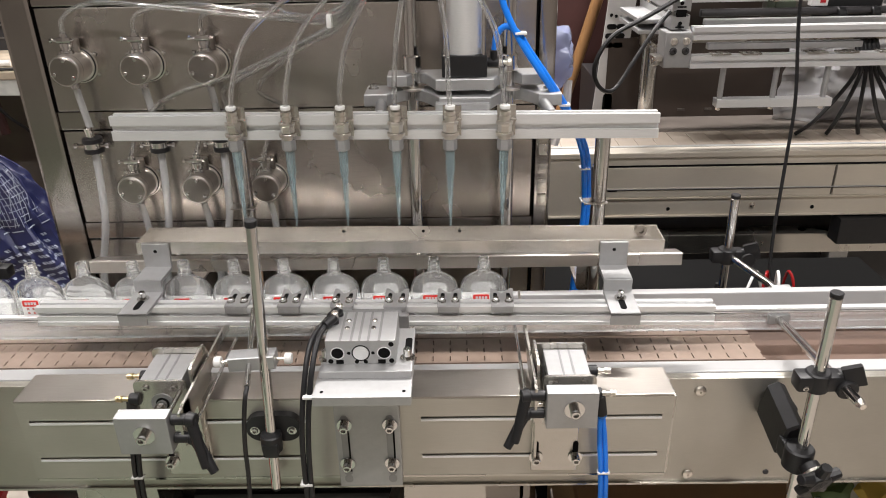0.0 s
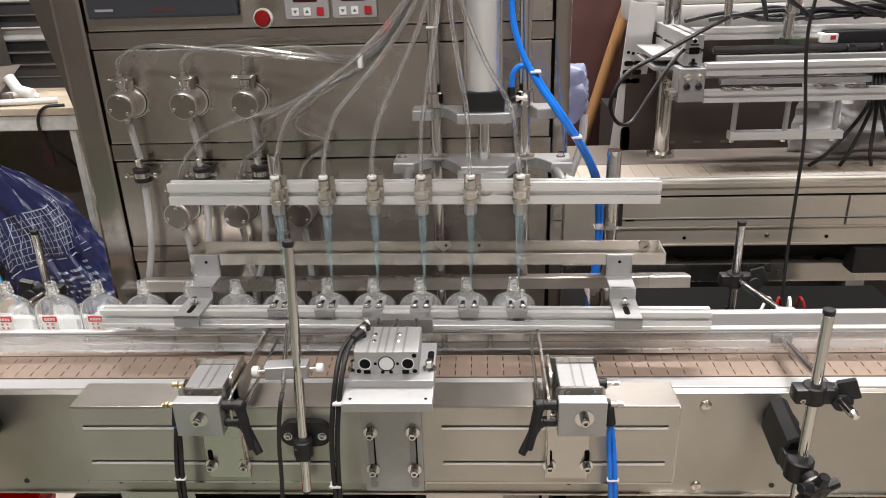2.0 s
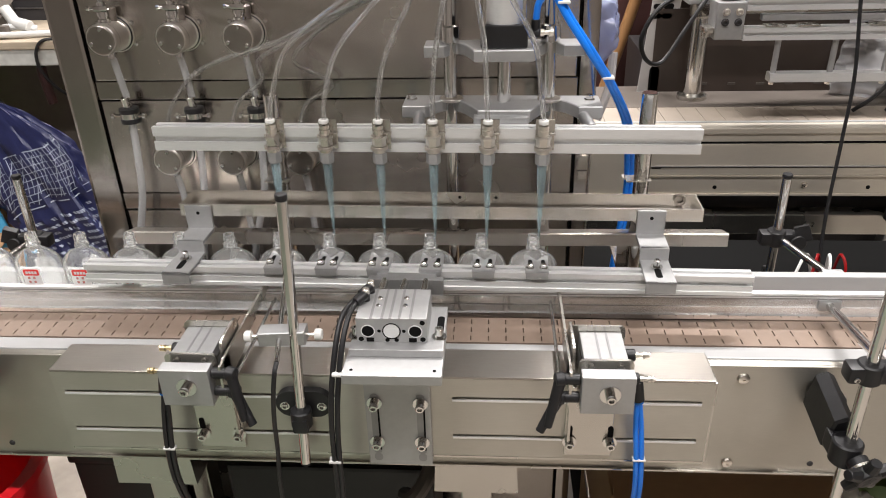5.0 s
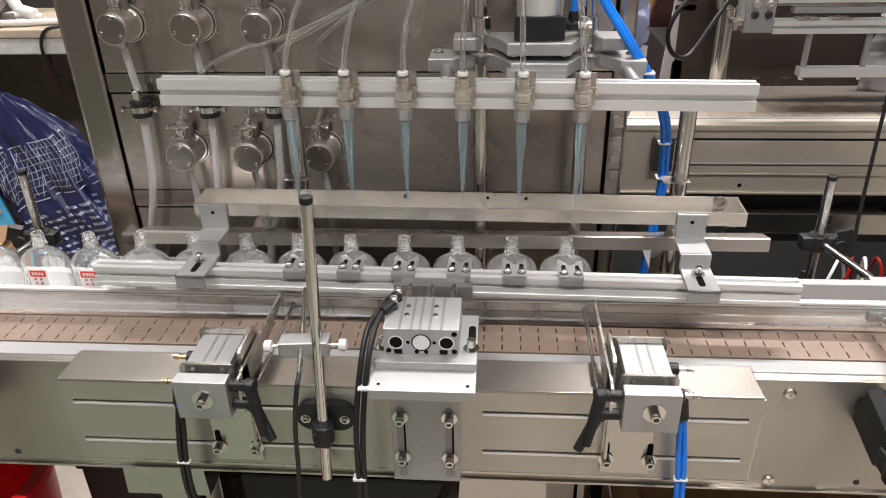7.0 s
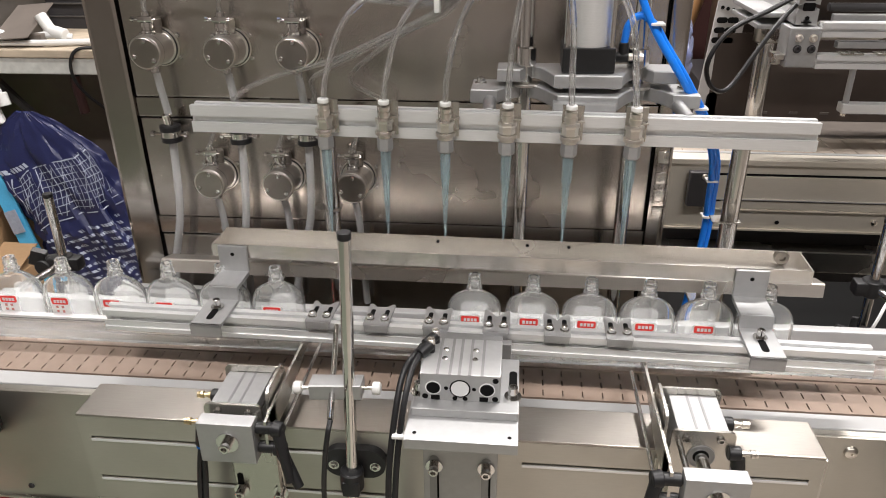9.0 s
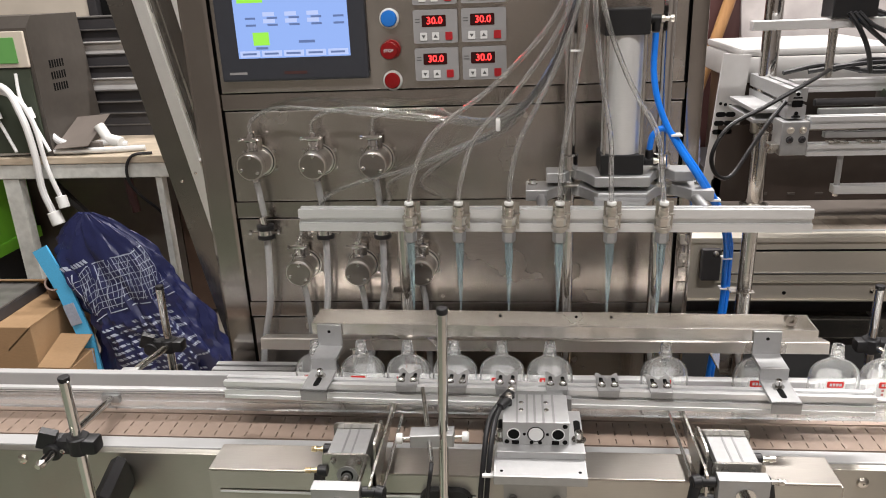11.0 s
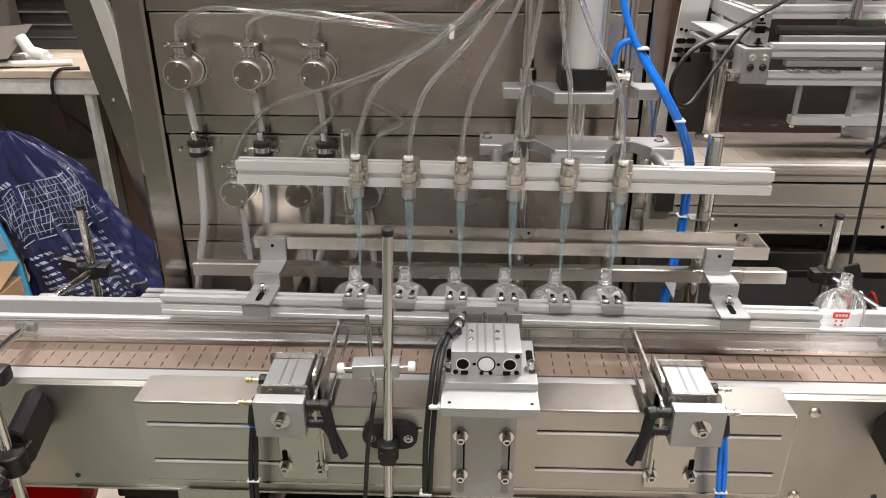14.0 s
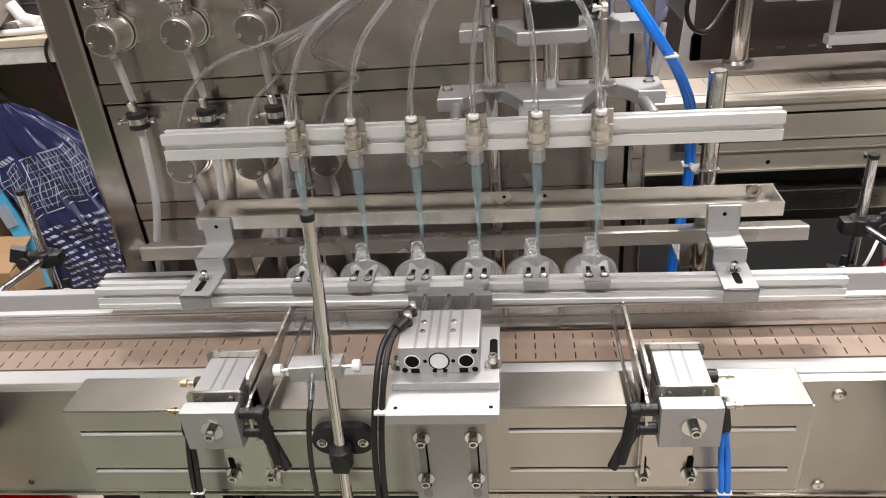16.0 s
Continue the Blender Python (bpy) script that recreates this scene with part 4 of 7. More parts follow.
def arched(x0, x1, yb, ye, ym, z0, z1, m0, m1, yd, w):
    """A plate with square ends, a middle boss and scooped bays between them."""
    def go(bm):
        pts = [(x0, yb), (x0, ye), (x0 + w, ye)]
        for k in range(1, 9):
            a = math.pi * k / 9
            u = k / 9
            pts.append((x0 + w + (m0 - x0 - w) * u, ye + (ym - ye) * u + (yd - (ye + ym) / 2) * math.sin(a)))
        pts += [(m0, ym), (m1, ym)]
        for k in range(1, 9):
            a = math.pi * k / 9
            u = k / 9
            pts.append((m1 + (x1 - w - m1) * u, ym + (ye - ym) * u + (yd - (ye + ym) / 2) * math.sin(a)))
        pts += [(x1 - w, ye), (x1, ye), (x1, yb)]
        lo = [bm.verts.new((x, y, z0)) for x, y in pts]
        hi = [bm.verts.new((x, y, z1)) for x, y in pts]
        fs = [bm.faces.new(lo), bm.faces.new(hi[::-1])]
        n = len(pts)
        for i in range(n):
            fs.append(bm.faces.new((lo[i], hi[i], hi[(i + 1) % n], lo[(i + 1) % n])))
        bmesh.ops.recalc_face_normals(bm, faces=fs)
        es = list({e for f in fs[:2] for e in f.edges})
        bmesh.ops.bevel(bm, geom=es, offset=0.0012, segments=1, affect="EDGES")
    return go


def nozzle_head():
    """The lifting head, built in its raised place."""
    t = thing("nozzle_head", (0.02, 0.975, 1.083), "aluminium beam carrying six filling nozzles with clear tubes", "filling head")
    prof = tslot(0.020, 0.031, 0.007, 0.002, 0.005, ("l", "r", "t"))
    part("beam", B(prism(prof, (-0.326, 0.977, 1.080), (0.362, 0.977, 1.080))), ALU, t, "slotted aluminium beam")
    for i in range(6):
        x = -0.167 + 0.0672 * i
        n = part("nozzle", B(lathe((x, NOZ_Y, 1.109), (0, 0, -1), [(0.0040, 0.005), (0.0066, 0.0052), (0.0066, 0.009), (0.0056, 0.0095), (0.0056, 0.0105), (0.0070, 0.011), (0.0070, 0.0150), (0.0058, 0.0155), (0.0058, 0.018)], 18),
                             lathe((x, NOZ_Y, 1.091), (0, 0, -1), [(0.0098, 0), (0.0102, 0.0006), (0.0102, 0.0040), (0.0098, 0.0046)], 6),
                             lathe((x, NOZ_Y, 1.0860), (0, 0, -1), [(0.0088, 0), (0.0088, 0.0080), (0.0080, 0.0085)], 6),
                             lathe((x, NOZ_Y, 1.0772), (0, 0, -1), [(0.0106, 0), (0.0110, 0.0006), (0.0110, 0.0036), (0.0104, 0.0042), (0.0080, 0.0044), (0.0080, 0.0080)], 20),
                             ), NICKEL, t, "nickel-plated nozzle fitting")
        part("collar", B(lathe((x, NOZ_Y, 1.111), (0, 0, -1), [(0.0055, 0), (0.0062, 0.0008), (0.0062, 0.004), (0.0050, 0.0052)], 18)), WHITE, n, "white push-in collar")
        part("hex_nut", B(lathe((x, NOZ_Y, 1.0690), (0, 0, -1), [(0.0088, 0), (0.0090, 0.001), (0.0090, 0.013), (0.0078, 0.0145)], 6)), ALU_DULL, n, "dull hexagon nut")
        part("tip", B(lathe((x, NOZ_Y, 1.0545), (0, 0, -1), [(0.0058, 0), (0.0054, 0.030), (0.0044, 0.033), (0.0026, 0.075), (0.0022, 0.083), (0.0012, 0.103), (0.0009, 0.1035)], 16)), BLUETIP, n, "translucent blue tapered tip")
        part("holder", B(box(x - 0.004, x + 0.015, NOZ_Y + 0.004, 0.9665, 1.0905, 1.0925, 0.0005), box(x - 0.009, x + 0.014, 0.9632, 0.9662, 1.070, 1.1085, 0.0005)), STEEL, n)
    # tubes climb to a common bundle
    for i in range(6):
        x = -0.167 + 0.0672 * i
        k = i - 2.5
        tx = 0.062 + 0.007 * k
        part("tube", B(tube_wall([(x, NOZ_Y, 1.105), (x + 0.002 * (3 - i), NOZ_Y + 0.002, 1.14), (x + (tx - x) * 0.16, NOZ_Y + 0.006, 1.190 + 0.004 * abs(k)), (x + (tx - x) * 0.55, NOZ_Y + 0.02, 1.262), (x + (tx - x) * 0.88, NOZ_Y + 0.03, 1.335), (tx, NOZ_Y + 0.035, 1.40), (tx + 0.004, NOZ_Y + 0.04, 1.50)], 0.0033, 10)), TUBE, t, "clear plastic tube")
    part("cable_tie", B(box(0.045, 0.058, NOZ_Y + 0.025, NOZ_Y + 0.035, 1.30, 1.3018)), WHITE, t)
    # carrier plate with two arms
    zc = 1.102
    part("carrier_plate", B(arched(-0.010, 0.246, 1.066, 1.014, 0.996, zc - 0.008, zc + 0.008, 0.088, 0.154, 1.046, 0.030)), ALU_DULL, t, "machined aluminium carrier plate")
    part("carrier_block", B(box(0.083, 0.152, 0.988, 1.004, zc - 0.020, zc + 0.002, 0.002)), ALU_DULL, t)
    for x in (0.052, 0.180):
        part("bush", B(rod((x, 1.050, zc + 0.006), (x, 1.050, zc + 0.0095), 0.0155, 20)), NICKEL, t)
    for x in (0.012, 0.222):
        part("arm_rod", B(rod((x, 1.02, zc - 0.004), (x + (0.008 if x > 0.1 else 0.001), 0.985, 1.090), 0.0075, 16)), ALU_DARK, t)
    for x in (-0.0, 0.232):
        part("bolt", B(bolt((x, 1.045, zc + 0.008), (0, 0, 1), 0.005, 0.006, 0.007)), CHROME, t)
    part("piston_rod", B(rod((0.121, 1.042, zc), (0.121, 1.042, 1.22), 0.009, 18)), CHROME, t)
    return t


def lift_frame():
    t = thing("lift_cylinder", (0.12, 1.05, 0.80), "white air cylinder with black ends on two steel guide rods", "lift cylinder")
    for x in (0.052, 0.180):
        part("guide_rod", B(rod((x, 1.050, 0.66), (x, 1.050, 1.62), 0.0085, 20)), CHROME, t)
        part("shaft_collar", B(rod((x, 1.050, 1.1275), (x, 1.050, 1.150), 0.0125, 20)), CHROME, t)
    z = 1.120
    part("fixed_plate", B(arched(0.020, 0.222, 1.068, 1.030, 1.004, z - 0.0075, z + 0.007, 0.084, 0.158, 1.048, 0.026)), ALU_DULL, t, "machined aluminium fixed plate")
    for x in (0.092, 0.150):
        part("bolt", B(bolt((x, 1.018, z - 0.0075), (0, 0, -1), 0.0042, 0.004)), CHROME, t)
    part("lower_cap", B(box(0.092, 0.150, 1.012, 1.070, 1.1275, 1.155, 0.002)), BLACK, t, "black cylinder end")
    part("upper_cap", B(box(0.092, 0.150, 1.012, 1.070, 1.312, 1.345, 0.002)), BLACK, t, "black cylinder end")
    part("barrel", B(rod((0.121, 1.041, 1.154), (0.121, 1.041, 1.313), 0.0265, 32, bevel=False)), ALU, t, "pale round cylinder barrel")
    for dx, dy in ((-0.024, -0.024), (0.024, -0.024)):
        part("tie_rod", B(rod((0.121 + dx, 1.041 + dy, 1.154), (0.121 + dx, 1.041 + dy, 1.313), 0.0025, 10)), CHROME, t)
    for zf in (1.142, 1.330):
        f = part("air_fitting", B(rod((0.150, 1.035, zf), (0.166, 1.032, zf), 0.0062, 14), rod((0.160, 1.033, zf), (0.160, 1.033, zf + (0.016 if zf < 1.2 else -0.016)), 0.0056, 14)), BLACK, t)
        part("speed_valve", B(lathe((0.166, 1.032, zf), (1, 0, 0), [(0.0045, 0), (0.0045, 0.004), (0.003, 0.005), (0.003, 0.010), (0.0048, 0.011), (0.0048, 0.016)], 12)), NICKEL, f)
    t2 = thing("air_hose_pair", (0.2, 1.03, 0.9), "bright blue air hoses tied together with white ties", "air hose")
    h1 = [(0.160, 1.033, 1.313), (0.160, 1.030, 1.26), (0.170, 1.025, 1.215), (0.192, 1.020, 1.170), (0.226, 1.018, 1.120), (0.262, 1.045, 1.065), (0.292, 1.095, 1.00), (0.307, 1.140, 0.93), (0.311, 1.155, 0.86), (0.300, 1.16, 0.70), (0.300, 1.16, 0.5)]
    h2 = [(0.160, 1.033, 1.158), (0.163, 1.030, 1.178), (0.175, 1.026, 1.188), (0.190, 1.024, 1.178), (0.205, 1.022, 1.156), (0.234, 1.022, 1.115), (0.269, 1.049, 1.060), (0.299, 1.098, 0.998), (0.314, 1.143, 0.93), (0.318, 1.158, 0.86), (0.307, 1.163, 0.70), (0.307, 1.163, 0.5)]
    part("hose", B(hose(h1, 0.0042, 12)), BLUE, t2)
    part("hose", B(hose(h2, 0.0042, 12)), BLUE, t2)
    part("hose", B(hose([(p[0] + 0.003, p[1] + 0.008, p[2]) for p in h1[4:]], 0.0042, 12)), BLUE, t2)
    for p in ((0.192, 1.020, 1.180), (0.253, 1.032, 1.085), (0.302, 1.120, 0.965), (0.311, 1.148, 0.902)):
        part("cable_tie", B(box(p[0] - 0.0075, p[0] + 0.0075, p[1] - 0.006, p[1] + 0.010, p[2] - 0.0014, p[2] + 0.0014, 0.001)), WHITE, t2)
    for x, top in ((-0.192, 1.062), (0.312, 1.060)):
        p = thing("steel_post", (x, 1.05, 0.5), "polished round steel post behind the drip tray", "post", "steel posts")
        part("post", B(rod((x, 1.052, 0.30), (x, 1.052, top), 0.0105, 24)), CHROME, p)
        part("foot", B(box(x - 0.03, x + 0.03, 1.02, 1.145, 0.30, 0.312, 0.002)), STEEL, p)
        part("tab", B(box(x - 0.022, x + 0.012, 1.041, 1.064, 0.938, 0.940, 0.0005)), STEEL, p)


def rear_plate():
    t = thing("splash_plate", (0, 1.05, 0.84), "folded stainless splash plate behind the bottles", "splash plate")
    part("sheet", B(prism([(0.018, 0.0005), (0.018, 0.002), (-0.012, 0.0105), (-0.0145, 0.009), (-0.0165, -0.008), (-0.0150, -0.008), (-0.013, 0.0075), (-0.0115, 0.0088)], (-0.428, 1.042, 0.856), (0.434, 1.042, 0.856)),
                    ), SPLASH, t)
    for x in (-0.30, 0.30):
        part("strut", B(box(x - 0.012, x + 0.012, 1.045, 1.16, 0.800, 0.804), box(x - 0.012, x + 0.012, 1.052, 1.056, 0.800, 0.853)), SPLASH, t)


# ---- filling cabinet ----
FACE = 1.155


def pump(t, x, z):
    y = FACE
    q = Vector((-0.02, -1, 0.0)).normalized()
    p = part("pump", B(lathe((x, y, z), q, [(0.0262, 0), (0.0262, 0.0025), (0.0236, 0.003), (0.0236, 0.006), (0.0212, 0.0065), (0.0212, 0.036), (0.0219, 0.0365), (0.0219, 0.0465), (0.0208, 0.0480)], 32)), PUMP, t, "round turned steel pump head")
    part("seal_ring", B(lathe(Vector((x, y, z)) + q * 0.0030, q, [(0.0236, 0), (0.0248, 0.0006), (0.0248, 0.0020), (0.0236, 0.0026)], 32)), BLACK, p, "black seal ring")
    part("joint_ring", B(lathe(Vector((x, y, z)) + q * 0.0352, q, [(0.0210, 0), (0.0217, 0.0003), (0.0217, 0.0010), (0.0210, 0.0013)], 32)), GREY_PRINT, p)
    f = Vector((x, y, z)) + q * 0.0477
    part("cover", B(lathe(f, q, [(0.0196, 0), (0.0196, 0.0010), (0.0187, 0.0016)], 32)), PUMP_FACE, p, "round pump cover with its dim reflection in the colour")
    f = f + q * 0.001
    for a in (80, 200, 320):
        d = Vector((math.cos(radians(a)) * 0.0152, 0, math.sin(radians(a)) * 0.0152))
        part("screw", B(lathe(f + d, q, [(0.0034, 0), (0.0034, 0.0018), (0.0026, 0.0030), (0.0012, 0.0032)], 12)), CHROME, p)
    for a in (30, 150, 210, 330):
        d = Vector((math.cos(radians(a)) * 0.0295, 0, math.sin(radians(a)) * 0.0295))
        part("stud", B(lathe(Vector((x, y + 0.001, z)) + d, (0, -1, 0), [(0.0034, 0), (0.0034, 0.003), (0.0024, 0.0042), (0.001, 0.0044)], 12)), CHROME, p)
    pt = part("port", B(lathe((x - 0.002, y - 0.024, z + 0.017), (0, 0, 1), [(0.0090, 0), (0.0090, 0.008), (0.0070, 0.0085), (0.0070, 0.012), (0.0086, 0.0125), (0.0086, 0.018), (0.0060, 0.019), (0.0060, 0.031)], 20)), CHROME, p, "threaded steel port")
    part("clamp_band", B(rod((x - 0.002, y - 0.024, z + 0.0365), (x - 0.002, y - 0.024, z + 0.0425), 0.0072, 18), box(x - 0.012, x + 0.008, y - 0.031, y - 0.024, z + 0.036, z + 0.043, 0.001)), CHROME, pt)
    part("rear_port", B(lathe((x + 0.002, y - 0.010, z + 0.017), (0, 0, 1), [(0.0075, 0), (0.0075, 0.010), (0.0082, 0.0105), (0.0082, 0.020), (0.0070, 0.021)], 20)), PUMP_FACE, p)
    part("clamp_screw", B(rod((x - 0.019, y - 0.029, z + 0.0395), (x + 0.012, y - 0.029, z + 0.0395), 0.0016, 8), rod((x - 0.021, y - 0.029, z + 0.0395), (x - 0.017, y - 0.029, z + 0.0395), 0.0034, 10)), CHROME, p)
    part("outlet", B(rod((x - 0.002, y - 0.024, z - 0.019), (x - 0.002, y - 0.024, z - 0.030), 0.0065, 14)), CHROME, p)
    return p


def cabinet():
    t = thing("filling_cabinet", (-0.13, 1.4, 0), "brushed stainless filling machine cabinet with pumps and controls", "machine cabinet")
    xa, xb = -0.512, 0.256
    xl = -0.538
    top = 1.72
    part("body", B(box(xl + 0.004, xb - 0.004, FACE + 0.012, 1.75, 0.09, top, 0.002)), PANEL, t, "stainless cabinet body")
    # rounded corner posts and the rails between the doors
    for x0, x1 in ((xl, xa + 0.022), (xb - 0.026, xb)):
        part("corner_post", B(box(x0, x1, FACE - 0.004, FACE + 0.03, 0.09, top, 0.006)), RAIL_STEEL, t)
    for z0, z1 in ((1.2065, 1.2318), (1.0265, 1.0538), (0.8455, 0.8728), (0.09, 0.1338)):
        part("rail", B(box(xa + 0.0225, xb - 0.0265, FACE + 0.0005, FACE + 0.0115, z0, z1, 0.001)), RAIL_STEEL, t)
    doors = []
    for z0, z1 in ((1.2335, 1.70), (1.0555, 1.2045), (0.8745, 1.0245), (0.135, 0.8435)):
        d = part("door", B(box(xa + 0.0255, xb - 0.0295, FACE - 0.0012, FACE + 0.0035, z0, z1, 0.0016)), PANEL, t, "brushed stainless door panel")
        part("door_gap", B(box(xa + 0.0226, xb - 0.0266, FACE + 0.0036, FACE + 0.0042, z0 - 0.0012, z1 + 0.0012)), HOLE, t)
        doors.append(d)
    for fx in (xa + 0.05, xb - 0.05):
        for fy in (1.22, 1.68):
            part("foot", B(rod((fx, fy, 0), (fx, fy, 0.09), 0.02)), BLACK, t)
    for k, z in enumerate((0.905, 0.930, 0.955, 0.985, 1.01)):
        part("hinge_step", B(box(xb - 0.020, xb - 0.006, FACE - 0.0065, FACE - 0.004, z - 0.008, z + 0.008, 0.001)), STEEL, t)
    # touch screen
    f = FACE - 0.001
    h = part("touch_screen", B(box(-0.478, -0.246, f - 0.010, f, 1.252, 1.432, 0.004)), HMI_GREY, t, "dark grey touch screen with a lit blue display")
    part("display", B(box(-0.447, -0.272, f - 0.0104, f - 0.0101, 1.287, 1.412)), SCREEN, h)
    y0, y1 = f - 0.0110, f - 0.0106
    part("green_key", B(box(-0.421, -0.396, y0, y1, 1.306, 1.325)), SCREEN_GREEN, h)
    part("green_key", B(box(-0.452 + 0.012, -0.40, y0, y1, 1.368, 1.382)), SCREEN_GREEN, h)
    for k in range(5):
        part("screen_key", B(box(-0.444 + k * 0.0345, -0.413 + k * 0.0345, y0, y1, 1.289, 1.298)), SCREEN_BAR, h)
    y2, y3 = f - 0.0114, f - 0.0111
    part("key_print", B(*[box(-0.440 + k * 0.0345, -0.418 + k * 0.0345, y2, y3, 1.292, 1.295) for k in range(5)], box(-0.418, -0.399, y0, y1, 1.300, 1.3035),
                        *[box(-0.43 + k * 0.034, -0.414 + k * 0.034, y0, y1, 1.334 + r * 0.010, 1.337 + r * 0.010) for k in range(5) for r in range(2)],
                        box(-0.350, -0.325, y0, y1, 1.308, 1.312)), SCREEN_INK, h)
    part("cell_row", B(*[box(-0.402 + k * 0.034, -0.384 + k * 0.034, y2, y3, 1.338 + r * 0.010, 1.344 + r * 0.010) for k in range(3) for r in range(2)]), SCREEN_BAR, h)
    part("mark", B(box(-0.465, -0.437, f - 0.0104, f - 0.0101, 1.263, 1.2665)), METER, h)
    part("mark", B(box(-0.378, -0.342, f - 0.0104, f - 0.0101, 1.262, 1.2665)), DARK_RED, h)
    # push buttons
    for z, m, kind in ((1.247, RED_BTN, 0), (1.293, RED_BTN, 1), (1.338, BLUE_BTN, 0)):
        b = part("push_button", B(lathe((-0.211, f, z), (0, -1, 0), [(0.0150, 0), (0.0150, 0.002), (0.0142, 0.0045), (0.0125, 0.005)], 28)), WHITE if not kind else RED_BTN, t, "round push button")
        if kind:
            part("mushroom", B(lathe((-0.211, f - 0.004, z), (0, -1, 0), [(0.008, 0), (0.008, 0.008), (0.0135, 0.010), (0.0140, 0.016), (0.012, 0.020), (0.006, 0.0205)], 28)), RED_BTN, b, "red stop knob")
            writing("stop_text", "STOP", 0.0062, (-0.211, f - 0.0251, z), LABEL, b)
        else:
            part("lens", B(lathe((-0.211, f - 0.0045, z), (0, -1, 0), [(0.0122, 0), (0.0122, 0.003), (0.0110, 0.005), (0.006, 0.0058)], 28)), m, b)
    # speed meters
    for cx in (-0.1415, -0.0695):
        for cz in (1.2695, 1.3245, 1.3795):
            m = part("speed_meter", B(plate(cx, f - 0.007, f, cz, 0.066, 0.048, 0.003)), METER, t, "grey meter with red digits")
            part("window", B(plate(cx - 0.002, f - 0.0076, f - 0.0071, cz + 0.008, 0.036, 0.0165, 0.001)), METER_WIN, m)
            writing("digits", "30.0", 0.0142, (cx - 0.001, f - 0.0079, cz + 0.008), LED, m)
            part("face_line", B(box(cx - 0.030, cx - 0.023, f - 0.0073, f - 0.0071, cz + 0.010, cz + 0.0115), box(cx - 0.030, cx - 0.023, f - 0.0073, f - 0.0071, cz + 0.006, cz + 0.0075)), GREY_PRINT, m)
            for k, kx in enumerate((-0.018, 0.0, 0.020)):
                key = part("key", B(plate(cx + kx, f - 0.0082, f - 0.0071, cz - 0.014, 0.0105, 0.0115, 0.001)), LABEL if k < 2 else RED_KEY, m)
                if k < 2:
                    s = -1 if k == 0 else 1
                    part("arrow", B(prism([(-0.003, -0.002 * s), (0.003, -0.002 * s), (0, 0.003 * s)], (cx + kx, f - 0.0083, cz - 0.014), (cx + kx, f - 0.0086, cz - 0.014))), GREY_PRINT, key)
    # six pumps
    tops = [(-0.438, 1.125), (-0.338, 1.125), (-0.2425, 1.125)]
    lows = [(-0.379, 0.945), (-0.2805, 0.945), (-0.177, 0.945)]
    for x, z in tops + lows:
        pump(t, x, z)
    for i, (x, z) in enumerate(tops):
        b = part("joint_clamp", B(lathe((x + 0.002, FACE - 0.020, z - 0.128), (0, 0, 1), [(0.012, 0), (0.0145, 0.001), (0.0145, 0.008), (0.0125, 0.0085), (0.0125, 0.016), (0.0145, 0.0165), (0.0145, 0.023), (0.011, 0.024)], 22)), BLACK, t, "black tube clamp")
        part("band", B(rod((x + 0.002, FACE - 0.020, z - 0.120), (x + 0.002, FACE - 0.020, z - 0.112), 0.0138, 20, bevel=False)), CHROME, b)
        part("screw", B(rod((x - 0.023, FACE - 0.024, z - 0.116), (x + 0.027, FACE - 0.024, z - 0.116), 0.0022, 8), rod((x - 0.025, FACE - 0.024, z - 0.116), (x - 0.020, FACE - 0.024, z - 0.116), 0.0045, 10), rod((x + 0.023, FACE - 0.024, z - 0.116), (x + 0.028, FACE - 0.024, z - 0.116), 0.0045, 10)), CHROME, b)
        part("barb", B(rod((x + 0.002, FACE - 0.022, z - 0.104), (x + 0.001, FACE - 0.024, z - 0.088), 0.0062, 14)), CHROME, b)
    return t


